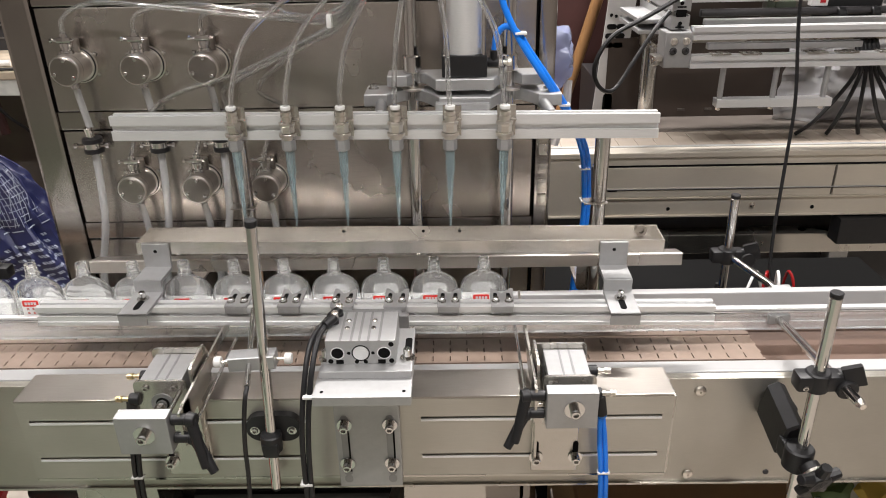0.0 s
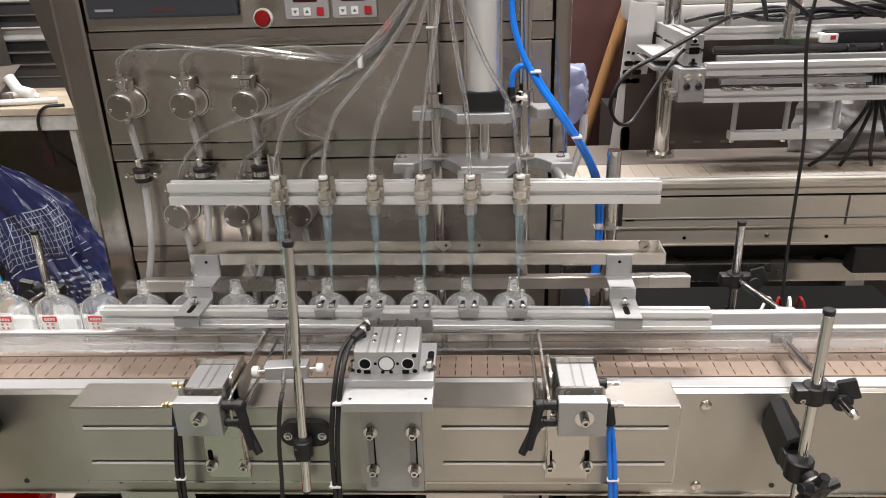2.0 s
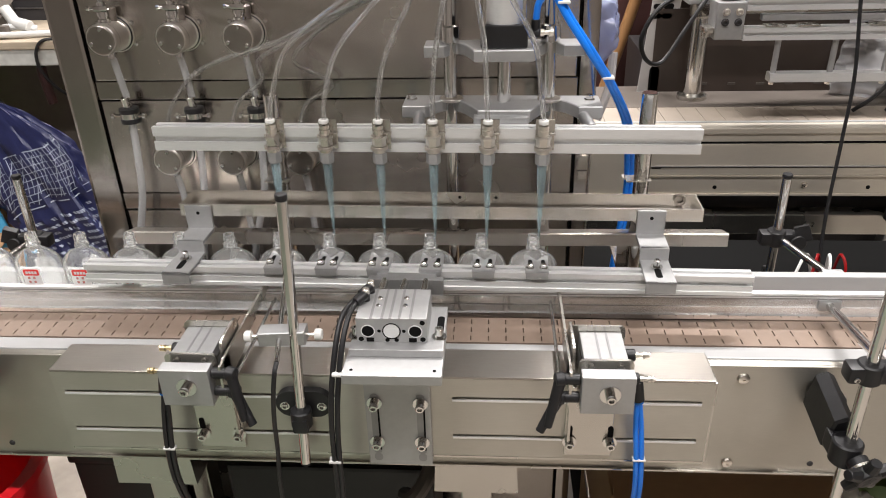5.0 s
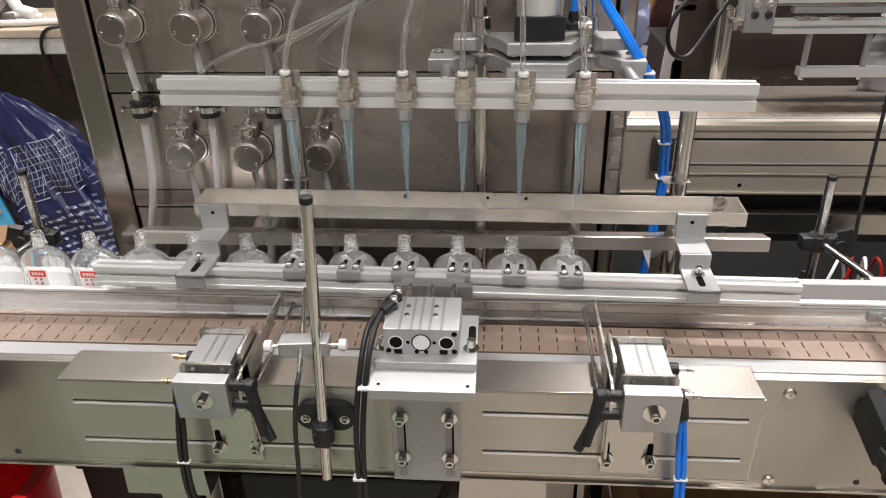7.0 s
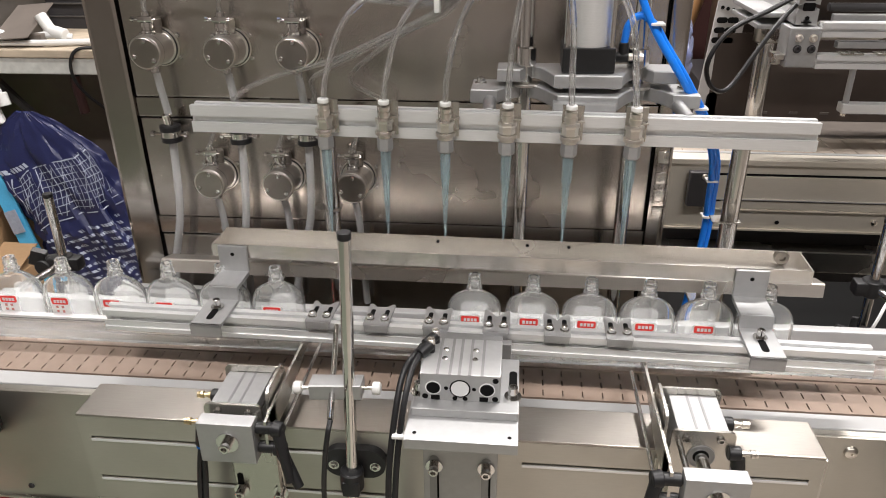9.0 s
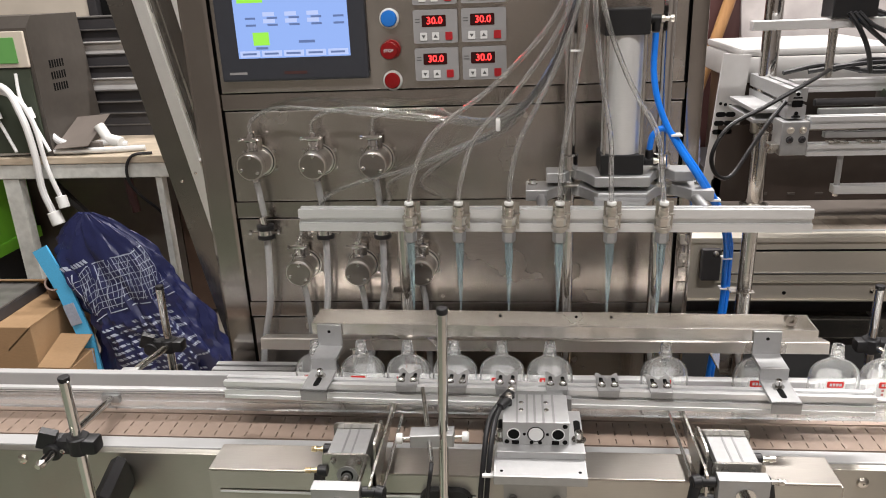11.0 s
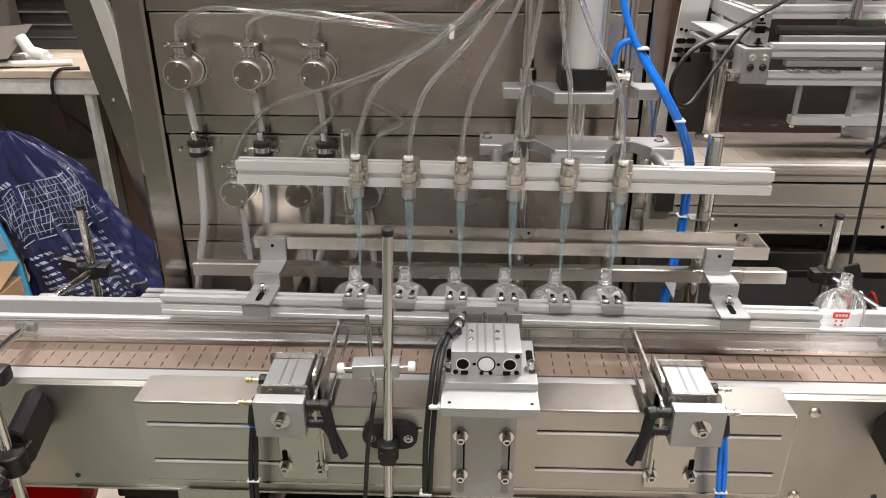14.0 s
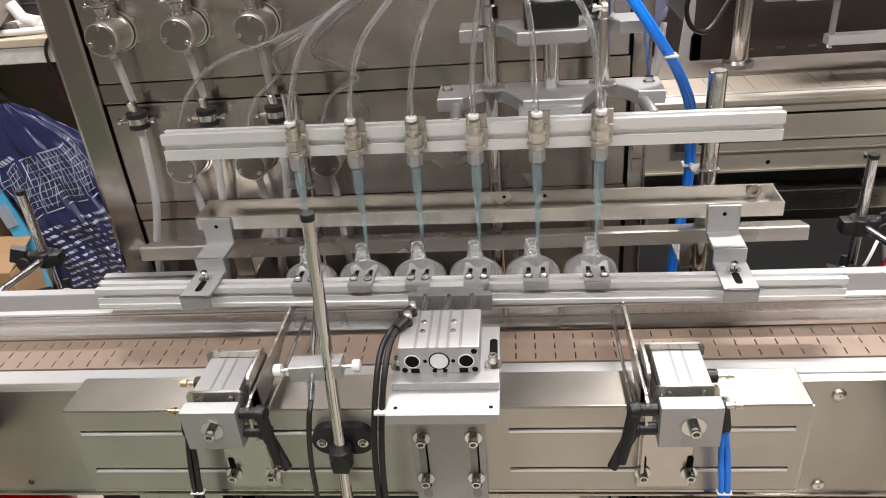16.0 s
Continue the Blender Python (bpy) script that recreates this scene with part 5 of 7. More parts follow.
def plumbing():
    t = thing("tube_bundle", (-0.2, 1.1, 1.1), "clear and milky plastic tubes running from the pumps", "tubing")
    y = FACE - 0.024
    tops = [(-0.438, 1.125), (-0.338, 1.125), (-0.2425, 1.125)]
    for i, (x, z) in enumerate(tops):
        part("clear_tube", B(tube_wall([(x - 0.003, y, z + 0.046), (x + 0.002, y - 0.002, z + 0.068), (x + 0.035, y - 0.006, z + 0.086 - 0.004 * i), (x + 0.10, y - 0.022, z + 0.089 - 0.003 * i), (-0.125 + 0.008 * i, 1.085, 1.194 + 0.003 * i), (-0.047, 1.03, 1.199 + 0.004 * i), (0.008, 1.005, 1.245 + 0.004 * i), (0.045, 1.0, 1.325 + 0.004 * i), (0.058, 0.995, 1.41), (0.06, 0.99, 1.50)], 0.0033)), TUBE, t, "clear plastic tube")
        part("milky_tube", B(hose([(x - 0.002, y, z - 0.030), (x + 0.001, y, z - 0.055), (x + 0.001, y + 0.008, z - 0.090)], 0.0052, 12)), SILICONE, t, "milky silicone tube")
        xs = x + 0.002
        lean = (-0.024, -0.020, -0.028)[i]
        part("milky_tube", B(hose([(xs, FACE - 0.020, z - 0.127), (xs - 0.001, FACE - 0.022, z - 0.17), (xs - 0.006, FACE - 0.026, z - 0.24), (xs + lean, FACE - 0.030, z - 0.32), (xs + lean * 1.8, FACE - 0.02, z - 0.42)], 0.0058, 12)), SILICONE, t, "milky silicone tube")
    lows = [(-0.379, 0.945), (-0.2805, 0.945), (-0.177, 0.945)]
    for i, (x, z) in enumerate(lows):
        part("milky_tube", B(hose([(x - 0.002, y, z - 0.030), (x + 0.002, y, z - 0.06), (x + 0.002, y + 0.004, z - 0.11), (x + 0.004, y + 0.01, z - 0.20)], 0.0052, 12)), SILICONE, t, "milky silicone tube")
        part("clear_tube", B(tube_wall([(x - 0.003, y, z + 0.046), (x + 0.016, y - 0.002, z + 0.084), (x + 0.056, y - 0.006, z + 0.126 - 0.008 * i), (-0.271 + 0.05 * i, 1.115, 1.095 - 0.002 * i), (-0.191 + 0.03 * i, 1.09, 1.121 + 0.006 * i), (-0.114 + 0.015 * i, 1.06, 1.157 + 0.004 * i), (-0.042 + 0.006 * i, 1.028, 1.196), (0.018, 1.0, 1.262 + 0.004 * i), (0.050, 0.995, 1.34), (0.060, 0.99, 1.42), (0.064, 0.99, 1.53)], 0.0033)), TUBE, t, "clear plastic tube")
    part("cable_tie", B(box(-0.050, -0.044, 1.014, 1.034, 1.191, 1.207, 0.001)), WHITE, t)
    return t


# ---- the rest of the workshop ----
def left_side():
    # sloping elevator channel beyond the cabinet
    t = thing("sloping_channel", (-1.0, 2.45, 0.0), "tall leaning stainless steel elevator channel with pale edges", "steel channel")
    a, b = (-1.014, 2.45, 0.0), (-1.371, 2.45, 1.88)
    up = (0, -1, 0)

    def strip(u0, u1, d0, d1):
        return B(prism([(u0, d0), (u1, d0), (u1, d1), (u0, d1)], a, b, up=up))
    part("side_plate", strip(0.0005, 0.086, -0.003, 0.0), CHANNEL, t, "dark mirror-like side plate")
    part("edge_flange", strip(-0.042, 0.0, -0.036, 0.002), BENCH_EDGE, t, "pale bright flange")
    part("inner_lip", strip(-0.050, -0.0425, -0.012, -0.010), STEEL, t)
    part("web", strip(-0.130, -0.0425, -0.036, -0.033), CHANNEL, t, "recessed steel web")
    part("guide_strip", strip(-0.072, -0.066, -0.0325, -0.028), STEEL, t)
    part("edge_flange", strip(-0.156, -0.1305, -0.036, 0.002), BENCH_EDGE, t, "pale bright flange")
    part("cross_bar", B(rod((-1.128, 2.452, 0.835), (-1.075, 2.452, 0.848), 0.006)), ALU, t)
    part("belt_roll", B(rod((-1.120, 2.460, 0.815), (-1.070, 2.460, 0.825), 0.013)), BRASS, t)
    for p in ((-1.150, 2.45, 0.790), (-1.205, 2.45, 0.760)):
        part("bolt", B(pan(p, r=0.006)), NICKEL, t)
    part("foot_plate", B(box(-1.13, -0.83, 2.40, 2.55, 0.0, 0.006, 0.001)), STEEL, t)
    # bench
    t = thing("workbench", (-1.8, 2.85, 0), "worn white steel bench with a stained wooden top", "workbench")
    part("bench_top", B(box(-2.9, -0.95, 2.545, 3.15, 0.808, 0.834, 0.003)), BENCH_WOOD, t, "stained pale wooden top")
    part("edge_rail", B(box(-2.9, -0.95, 2.55, 2.585, 0.752, 0.807, 0.004)), BENCH, t, "chipped white edge rail")
    for x, y in ((-1.345, 2.575), (-1.93, 2.575), (-1.0, 3.1), (-1.93, 3.1), (-2.85, 2.575)):
        w = 0.032 if x == -1.93 else 0.012
        part("leg", B(box(x - w, x + w, y - 0.02, y + 0.02, 0, 0.751, 0.002)), BENCH, t)
    part("back_board", B(box(-2.88, -1.50, 2.98, 3.0, 0.02, 0.75)), UNDER, t, "grey-brown back board")
    part("back_board", B(box(-1.495, -0.98, 2.98, 3.0, 0.02, 0.75)), BROWN, t, "brown back board")
    part("brace", B(prism([(-0.012, -0.01), (0.012, -0.01), (0.012, 0.01), (-0.012, 0.01)], (-1.86, 2.70, 0.70), (-1.62, 2.70, 0.42))), DARK, t)
    # tester on the bench
    t = thing("bench_tester", (-2.1, 2.75, 0.835), "dark brown sheet-metal tester with a beige front fascia on the bench", "bench machine")
    part("case", B(prism([(-0.17, 0), (0.20, 0), (0.16, 0.50), (-0.13, 0.50), (-0.17, 0.46)], (-2.55, 2.74, 0.835), (-1.745, 2.74, 0.835), up=(0, 0, 1))), TIN, t, "dark brown sheet-metal case")
    part("fascia", B(box(-2.54, -1.755, 2.556, 2.5685, 1.16, 1.285, 0.003)), BEIGE, t, "beige front fascia")
    part("display_panel", B(box(-1.95, -1.79, 2.551, 2.5555, 1.175, 1.265, 0.002)), SCREEN_OLIVE, t, "green display panel")
    part("display_panel", B(box(-2.20, -1.965, 2.551, 2.5555, 1.17, 1.27, 0.002)), LABEL, t, "grey key panel")
    part("front_panel", B(box(-2.54, -1.76, 2.560, 2.5685, 0.85, 1.155, 0.002)), OLIVE, t, "dark green front panel")
    for r in range(3):
        for c in range(6):
            y = 2.66 + 0.016 * c
            z = 1.16 - 0.042 * r
            part("vent_slot", B(box(-1.7446, -1.7438, y, y + 0.009, z - 0.014, z + 0.014)), HOLE, t)
    part("open_flap", B(prism([(-0.10, -0.03), (0.10, 0.055), (0.10, 0.058), (-0.10, -0.027)], (-1.735, 2.66, 0.890), (-1.60, 2.66, 0.90), up=(0, 0, 1))), UNDER, t, "dull grey open flap")
    for k in range(4):
        part("drop_tube", B(hose([(-2.2 + 0.13 * k, 2.552, 1.14), (-2.19 + 0.13 * k, 2.535, 1.05), (-2.16 + 0.13 * k, 2.545, 0.94), (-2.12 + 0.13 * k, 2.53, 0.86)], 0.006)), LABEL, t, "pale tube")
        part("tube_joint", B(rod((-2.175 + 0.13 * k, 2.54, 1.02), (-2.165 + 0.13 * k, 2.54, 0.98), 0.013)), WHITE, t)
    t = thing("hose_on_bench", (-1.7, 2.55, 0.835), "pale hoses and leads lying over the bench edge", "hose")
    part("hose", B(hose([(-2.05, 2.54, 1.11), (-1.86, 2.525, 1.10), (-1.80, 2.515, 1.0), (-1.785, 2.52, 0.86), (-1.79, 2.525, 0.72), (-1.77, 2.53, 0.62)], 0.013)), LABEL, t, "pale hose")
    part("hose", B(hose([(-2.05, 2.548, 1.09), (-1.84, 2.53, 1.07), (-1.77, 2.525, 0.98), (-1.755, 2.53, 0.80), (-1.73, 2.535, 0.68)], 0.009)), LABEL, t, "pale hose")
    part("connector", B(rod((-1.77, 2.53, 0.63), (-1.755, 2.525, 0.58), 0.024)), WHITE, t)
    part("connector", B(rod((-1.73, 2.535, 0.69), (-1.72, 2.53, 0.645), 0.02)), WHITE, t)
    part("hose", B(hose([(-1.80, 2.60, 0.98), (-1.74, 2.60, 0.89), (-1.66, 2.62, 0.862), (-1.56, 2.64, 0.868), (-1.50, 2.66, 0.855)], 0.013)), LABEL, t, "pale hose")
    part("hose", B(hose([(-2.0, 2.575, 0.847), (-1.7, 2.585, 0.849), (-1.55, 2.60, 0.848), (-1.42, 2.64, 0.846)], 0.011)), LABEL, t, "pale hose")
    part("connector", B(rod((-1.60, 2.66, 0.93), (-1.565, 2.65, 0.875), 0.020), rod((-1.565, 2.65, 0.878), (-1.51, 2.64, 0.866), 0.022)), WHITE, t, "pale moulded connector")
    part("socket", B(box(-1.640, -1.575, 2.60, 2.63, 0.836, 0.876, 0.004)), UNDER, t)
    part("lead", B(hose([(-1.36, 2.57, 0.840), (-1.42, 2.545, 0.838), (-1.448, 2.535, 0.80), (-1.452, 2.54, 0.74), (-1.43, 2.56, 0.68), (-1.38, 2.60, 0.60), (-1.36, 2.62, 0.50)], 0.0055)), BLACK, t, "black lead")
    part("red_handle", B(hose([(-1.50, 2.62, 0.73), (-1.498, 2.62, 0.68), (-1.49, 2.62, 0.60)], 0.017)), DARK_RED, t, "dark red handle")
    part("black_grip", B(hose([(-1.515, 2.62, 0.79), (-1.50, 2.62, 0.76), (-1.499, 2.62, 0.72)], 0.015)), BLACK, t)
    # stacked trays behind
    rnd = random.Random(8)
    for k in range(10):
        z = 0.835 + k * 0.048
        pale = k in (4, 7)
        t = thing("steel_tray", (-1.55, 3.0, z), "pale sheet-metal part in a stack on the bench" if pale else "dark flat sheet-metal tray in a stack on the bench", "sheet-metal part", "stacked sheet-metal parts")
        dx = 0.05 * (rnd.random() - 0.5)
        x0, x1 = -1.80 + dx, -1.40 + dx * 0.6
        part("sheet", B(box(x0, x1, 2.93 + 0.02 * rnd.random(), 3.14, z + 0.0425, z + 0.0475, 0.001)), PALE_BOX if pale else SPECKLE, t, "scuffed sheet edge")
        part("core", B(box(x0 + 0.01, x1 - 0.01, 2.952, 3.13, z, z + 0.042)), PALE_BOX if pale else DARK, t)
    for k in range(6):
        z = 0.835 + 0.041 * k
        t = thing("folded_sheet", (-1.3, 3.0, z), "pale folded sheet-metal part stacked on the bench", "sheet-metal part", "folded sheets")
        part("sheet", B(box(-1.385 + 0.01 * (k % 3), -1.05, 2.95, 3.14, z, z + 0.012, 0.001), box(-1.37, -1.05, 2.96 + 0.01 * (k % 2), 2.97 + 0.01 * (k % 2), z + 0.012, z + 0.0405)), (SPECKLE, PALE_BOX, UNDER)[k % 3], t)
    t = thing("yellow_tag", (-1.37, 3.0, 1.082), "small yellow card standing on the sheets", "card")
    part("card", B(box(-1.385, -1.345, 2.99, 2.993, 1.0815, 1.155)), YELLOW, t)
    t = thing("partition", (-2.4, 3.22, 0), "cream painted partition behind the bench", "partition")
    part("board", B(box(-3.3, -1.86, 3.20, 3.24, 0.0, 2.2, 0.003)), BEIGE, t)
    part("post", B(box(-1.858, -1.82, 3.19, 3.24, 0.0, 2.2, 0.003)), DARK, t)
    # added board in the hole material; keeps the space behind the sheets dark
    t = thing("dark_curtain_board", (-1.3, 3.25, 0.0), "added black board giving a dark ground behind the sheets", "board")
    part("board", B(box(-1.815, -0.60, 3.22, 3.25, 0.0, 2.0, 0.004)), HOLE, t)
    # crates and boxes on the floor
    t = thing("green_crate", (-2.3, 2.8, 0.0), "bright green plastic crate on a dark stand", "crate")
    part("shell", B(box(-2.65, -2.13, 2.62, 2.92, 0.42, 0.72, 0.006)), GREEN, t)
    part("rim", B(box(-2.66, -2.12, 2.61, 2.93, 0.40, 0.45, 0.006)), GREEN, t)
    part("stand", B(box(-2.6, -2.17, 2.65, 2.9, 0.0, 0.399, 0.004)), DARK, t)
    t = thing("cardboard_box", (-1.9, 2.3, 0.0), "open brown cardboard box with loose flaps", "cardboard box")
    part("carton", B(box(-2.25, -1.665, 2.12, 2.46, 0.0, 0.345, 0.003)), CARD, t)
    part("flap", B(prism([(-0.10, -0.09), (0.0, 0.0), (0.0, 0.005), (-0.102, -0.086)], (-1.663, 2.46, 0.345), (-1.663, 2.12, 0.345), up=(0, 0, 1))), CARD, t)
    part("flap", B(prism([(-0.07, 0.06), (0.0, 0.0), (0.004, 0.003), (-0.067, 0.064)], (-2.25, 2.46, 0.346), (-1.70, 2.46, 0.346), up=(0, 0, 1))), CARD, t)
    t = thing("dark_tray", (-2.0, 2.28, 0.346), "dark tray lying on the cardboard box", "tray")
    part("tray", B(box(-2.24, -1.80, 2.14, 2.44, 0.3455, 0.385, 0.004)), DARK, t)
    part("pale_rim", B(box(-2.24, -1.80, 2.14, 2.44, 0.3855, 0.393, 0.002)), SPECKLE, t)
    t = thing("card_tube", (-1.68, 2.32, 0.0), "dark brown card tube leaning in the box", "card tube")
    part("tube", B(lathe((-1.735, 2.40, 0.34), (0.35, -0.55, 0.5), [(0.030, 0), (0.030, 0.16), (0.024, 0.16), (0.024, 0.05)], 20)), BROWN, t)
    t = thing("cardboard_box", (-1.6, 2.2, 0.0), "small brown cardboard box with a torn lid", "cardboard box")
    part("carton", B(box(-1.655, -1.54, 2.10, 2.26, 0.0, 0.20, 0.003)), CARD, t)
    part("lid", B(prism([(-0.08, 0), (0.08, 0.05), (0.08, 0.054), (-0.08, 0.004)], (-1.66, 2.18, 0.20), (-1.54, 2.18, 0.20))), CARD, t)


def bag():
    """A slumped woven bag with a folded top, printed with a street-like net and rows of bars."""
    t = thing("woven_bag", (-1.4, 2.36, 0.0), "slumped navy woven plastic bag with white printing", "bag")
    # outline by height, fitted to the camera's view: centre x, half width, half depth
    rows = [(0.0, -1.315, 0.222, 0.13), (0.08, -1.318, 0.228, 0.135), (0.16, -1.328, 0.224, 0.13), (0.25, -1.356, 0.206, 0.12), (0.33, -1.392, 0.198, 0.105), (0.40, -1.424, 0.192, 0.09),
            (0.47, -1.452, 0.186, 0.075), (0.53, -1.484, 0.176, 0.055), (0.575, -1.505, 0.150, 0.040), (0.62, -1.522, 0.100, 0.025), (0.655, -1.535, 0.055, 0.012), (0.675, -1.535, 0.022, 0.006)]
    seg, sub = 96, 9
    fine = []
    for a, b in zip(rows, rows[1:]):
        for k in range(sub):
            u = k / sub
            fine.append(tuple(p + (q - p) * u for p, q in zip(a, b)))
    fine.append(rows[-1])

    def at(z, cx, hw, hd, a, out=0.0):
        c, s = math.cos(a), math.sin(a)
        n = noise.noise(Vector((c * 2.0 + z * 4, s * 2.0, z * 6))) * 0.040 + noise.noise(Vector((c * 5 + 7, s * 5, z * 15))) * 0.020 - abs(noise.noise(Vector((c * 3.1, s * 3.1 + 4, z * 8 + c * 6)))) * 0.05 + 0.012
        r = 1 + (n + out) / max(hw, 0.06)
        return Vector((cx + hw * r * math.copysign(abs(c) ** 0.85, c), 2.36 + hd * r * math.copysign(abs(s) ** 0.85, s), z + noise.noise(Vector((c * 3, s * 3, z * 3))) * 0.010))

    bm = bmesh.new()
    loops = [[bm.verts.new(at(*row, 2 * math.pi * i / seg)) for i in range(seg)] for row in fine]
    for u, w in zip(loops, loops[1:]):
        for i in range(seg):
            bm.faces.new((u[i], u[(i + 1) % seg], w[(i + 1) % seg], w[i]))
    bm.faces.new(loops[0][::-1])
    bm.faces.new(loops[-1])
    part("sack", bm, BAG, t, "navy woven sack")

    def row_at(z):
        for a, b in zip(rows, rows[1:]):
            if a[0] <= z <= b[0]:
                u = (z - a[0]) / (b[0] - a[0])
                return tuple(p + (q - p) * u for p, q in zip(a, b))
        return rows[-1]

    def band(points, width):
        """A strip of print that follows the bag's front."""
        def go(bm):
            prev = None
            for (a0, z0), (a1, z1) in zip(points, points[1:]):
                n = 3
                last = None
                d = Vector((a1 - a0, 0, (z1 - z0) * 10)).normalized()
                for k in range(n + 1):
                    u = k / n
                    a, z = a0 + (a1 - a0) * u, z0 + (z1 - z0) * u
                    oa, oz = -d.z * width * 5, d.x * width
                    p = bm.verts.new(at(*row_at(z + oz), a + oa, 0.004))
                    q = bm.verts.new(at(*row_at(z - oz), a - oa, 0.004))
                    if last:
                        bm.faces.new((last[0], p, q, last[1]))
                    last = (p, q)
        return go
    rnd = random.Random(5)

    def slope(a, z):
        return (a, max(0.01, min(0.66, z + (a - 4.75) * 0.062)))
    net = []
    for k in range(9):
        z = 0.350 + 0.0205 * k
        net.append(band([slope(4.0 + 0.2 * rnd.random(), z - 0.012), slope(4.4, z + 0.004), slope(4.9, z), slope(5.3, z - 0.006), slope(5.75, z - 0.016)], 0.0011 if k not in (0, 8) else 0.0018))
    for k in range(25):
        a = 4.0 + 0.072 * k
        net.append(band([slope(a, 0.355 + 0.04 * rnd.random()), slope(a + 0.05, 0.44), slope(a + 0.02, 0.512)], 0.0010))
    for k in range(7):
        a = 4.1 + 0.20 * k
        net.append(band([slope(a, 0.36), slope(a + 0.16, 0.44), slope(a + 0.30, 0.50)], 0.0010))
    part("net_print", B(*net), PRINT, t, "white net-like print", smooth=True)
    bars = []
    for r in range(13):
        z = 0.304 - 0.0222 * r
        a = 4.15 + 0.10 * rnd.random() + 0.03 * (r % 3)
        end = 5.35 + 0.4 * rnd.random()
        while a < end:
            w = 0.024 + 0.016 * rnd.random()
            if rnd.random() < 0.9:
                bars.append(band([slope(a, z), slope(a + w, z)], 0.0040 + 0.0012 * rnd.random()))
            a += w + (0.012 if rnd.random() < 0.85 else 0.06)
    a = 3.98
    while a < 4.42:
        bars.append(band([slope(a, 0.534), slope(a + 0.04, 0.534)], 0.0075))
        a += 0.06
    part("bar_print", B(*bars), PRINT, t, "rows of white printed bars")["kind"] = "stuff"
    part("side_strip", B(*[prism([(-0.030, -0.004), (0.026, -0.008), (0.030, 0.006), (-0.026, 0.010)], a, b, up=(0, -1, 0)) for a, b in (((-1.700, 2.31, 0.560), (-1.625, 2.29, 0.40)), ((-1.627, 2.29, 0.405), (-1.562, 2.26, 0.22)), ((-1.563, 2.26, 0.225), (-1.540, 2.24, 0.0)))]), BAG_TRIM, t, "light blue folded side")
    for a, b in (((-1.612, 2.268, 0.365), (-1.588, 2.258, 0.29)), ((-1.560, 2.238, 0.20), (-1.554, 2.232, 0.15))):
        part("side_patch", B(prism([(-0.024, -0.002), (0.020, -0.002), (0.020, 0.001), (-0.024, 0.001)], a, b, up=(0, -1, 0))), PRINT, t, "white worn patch")


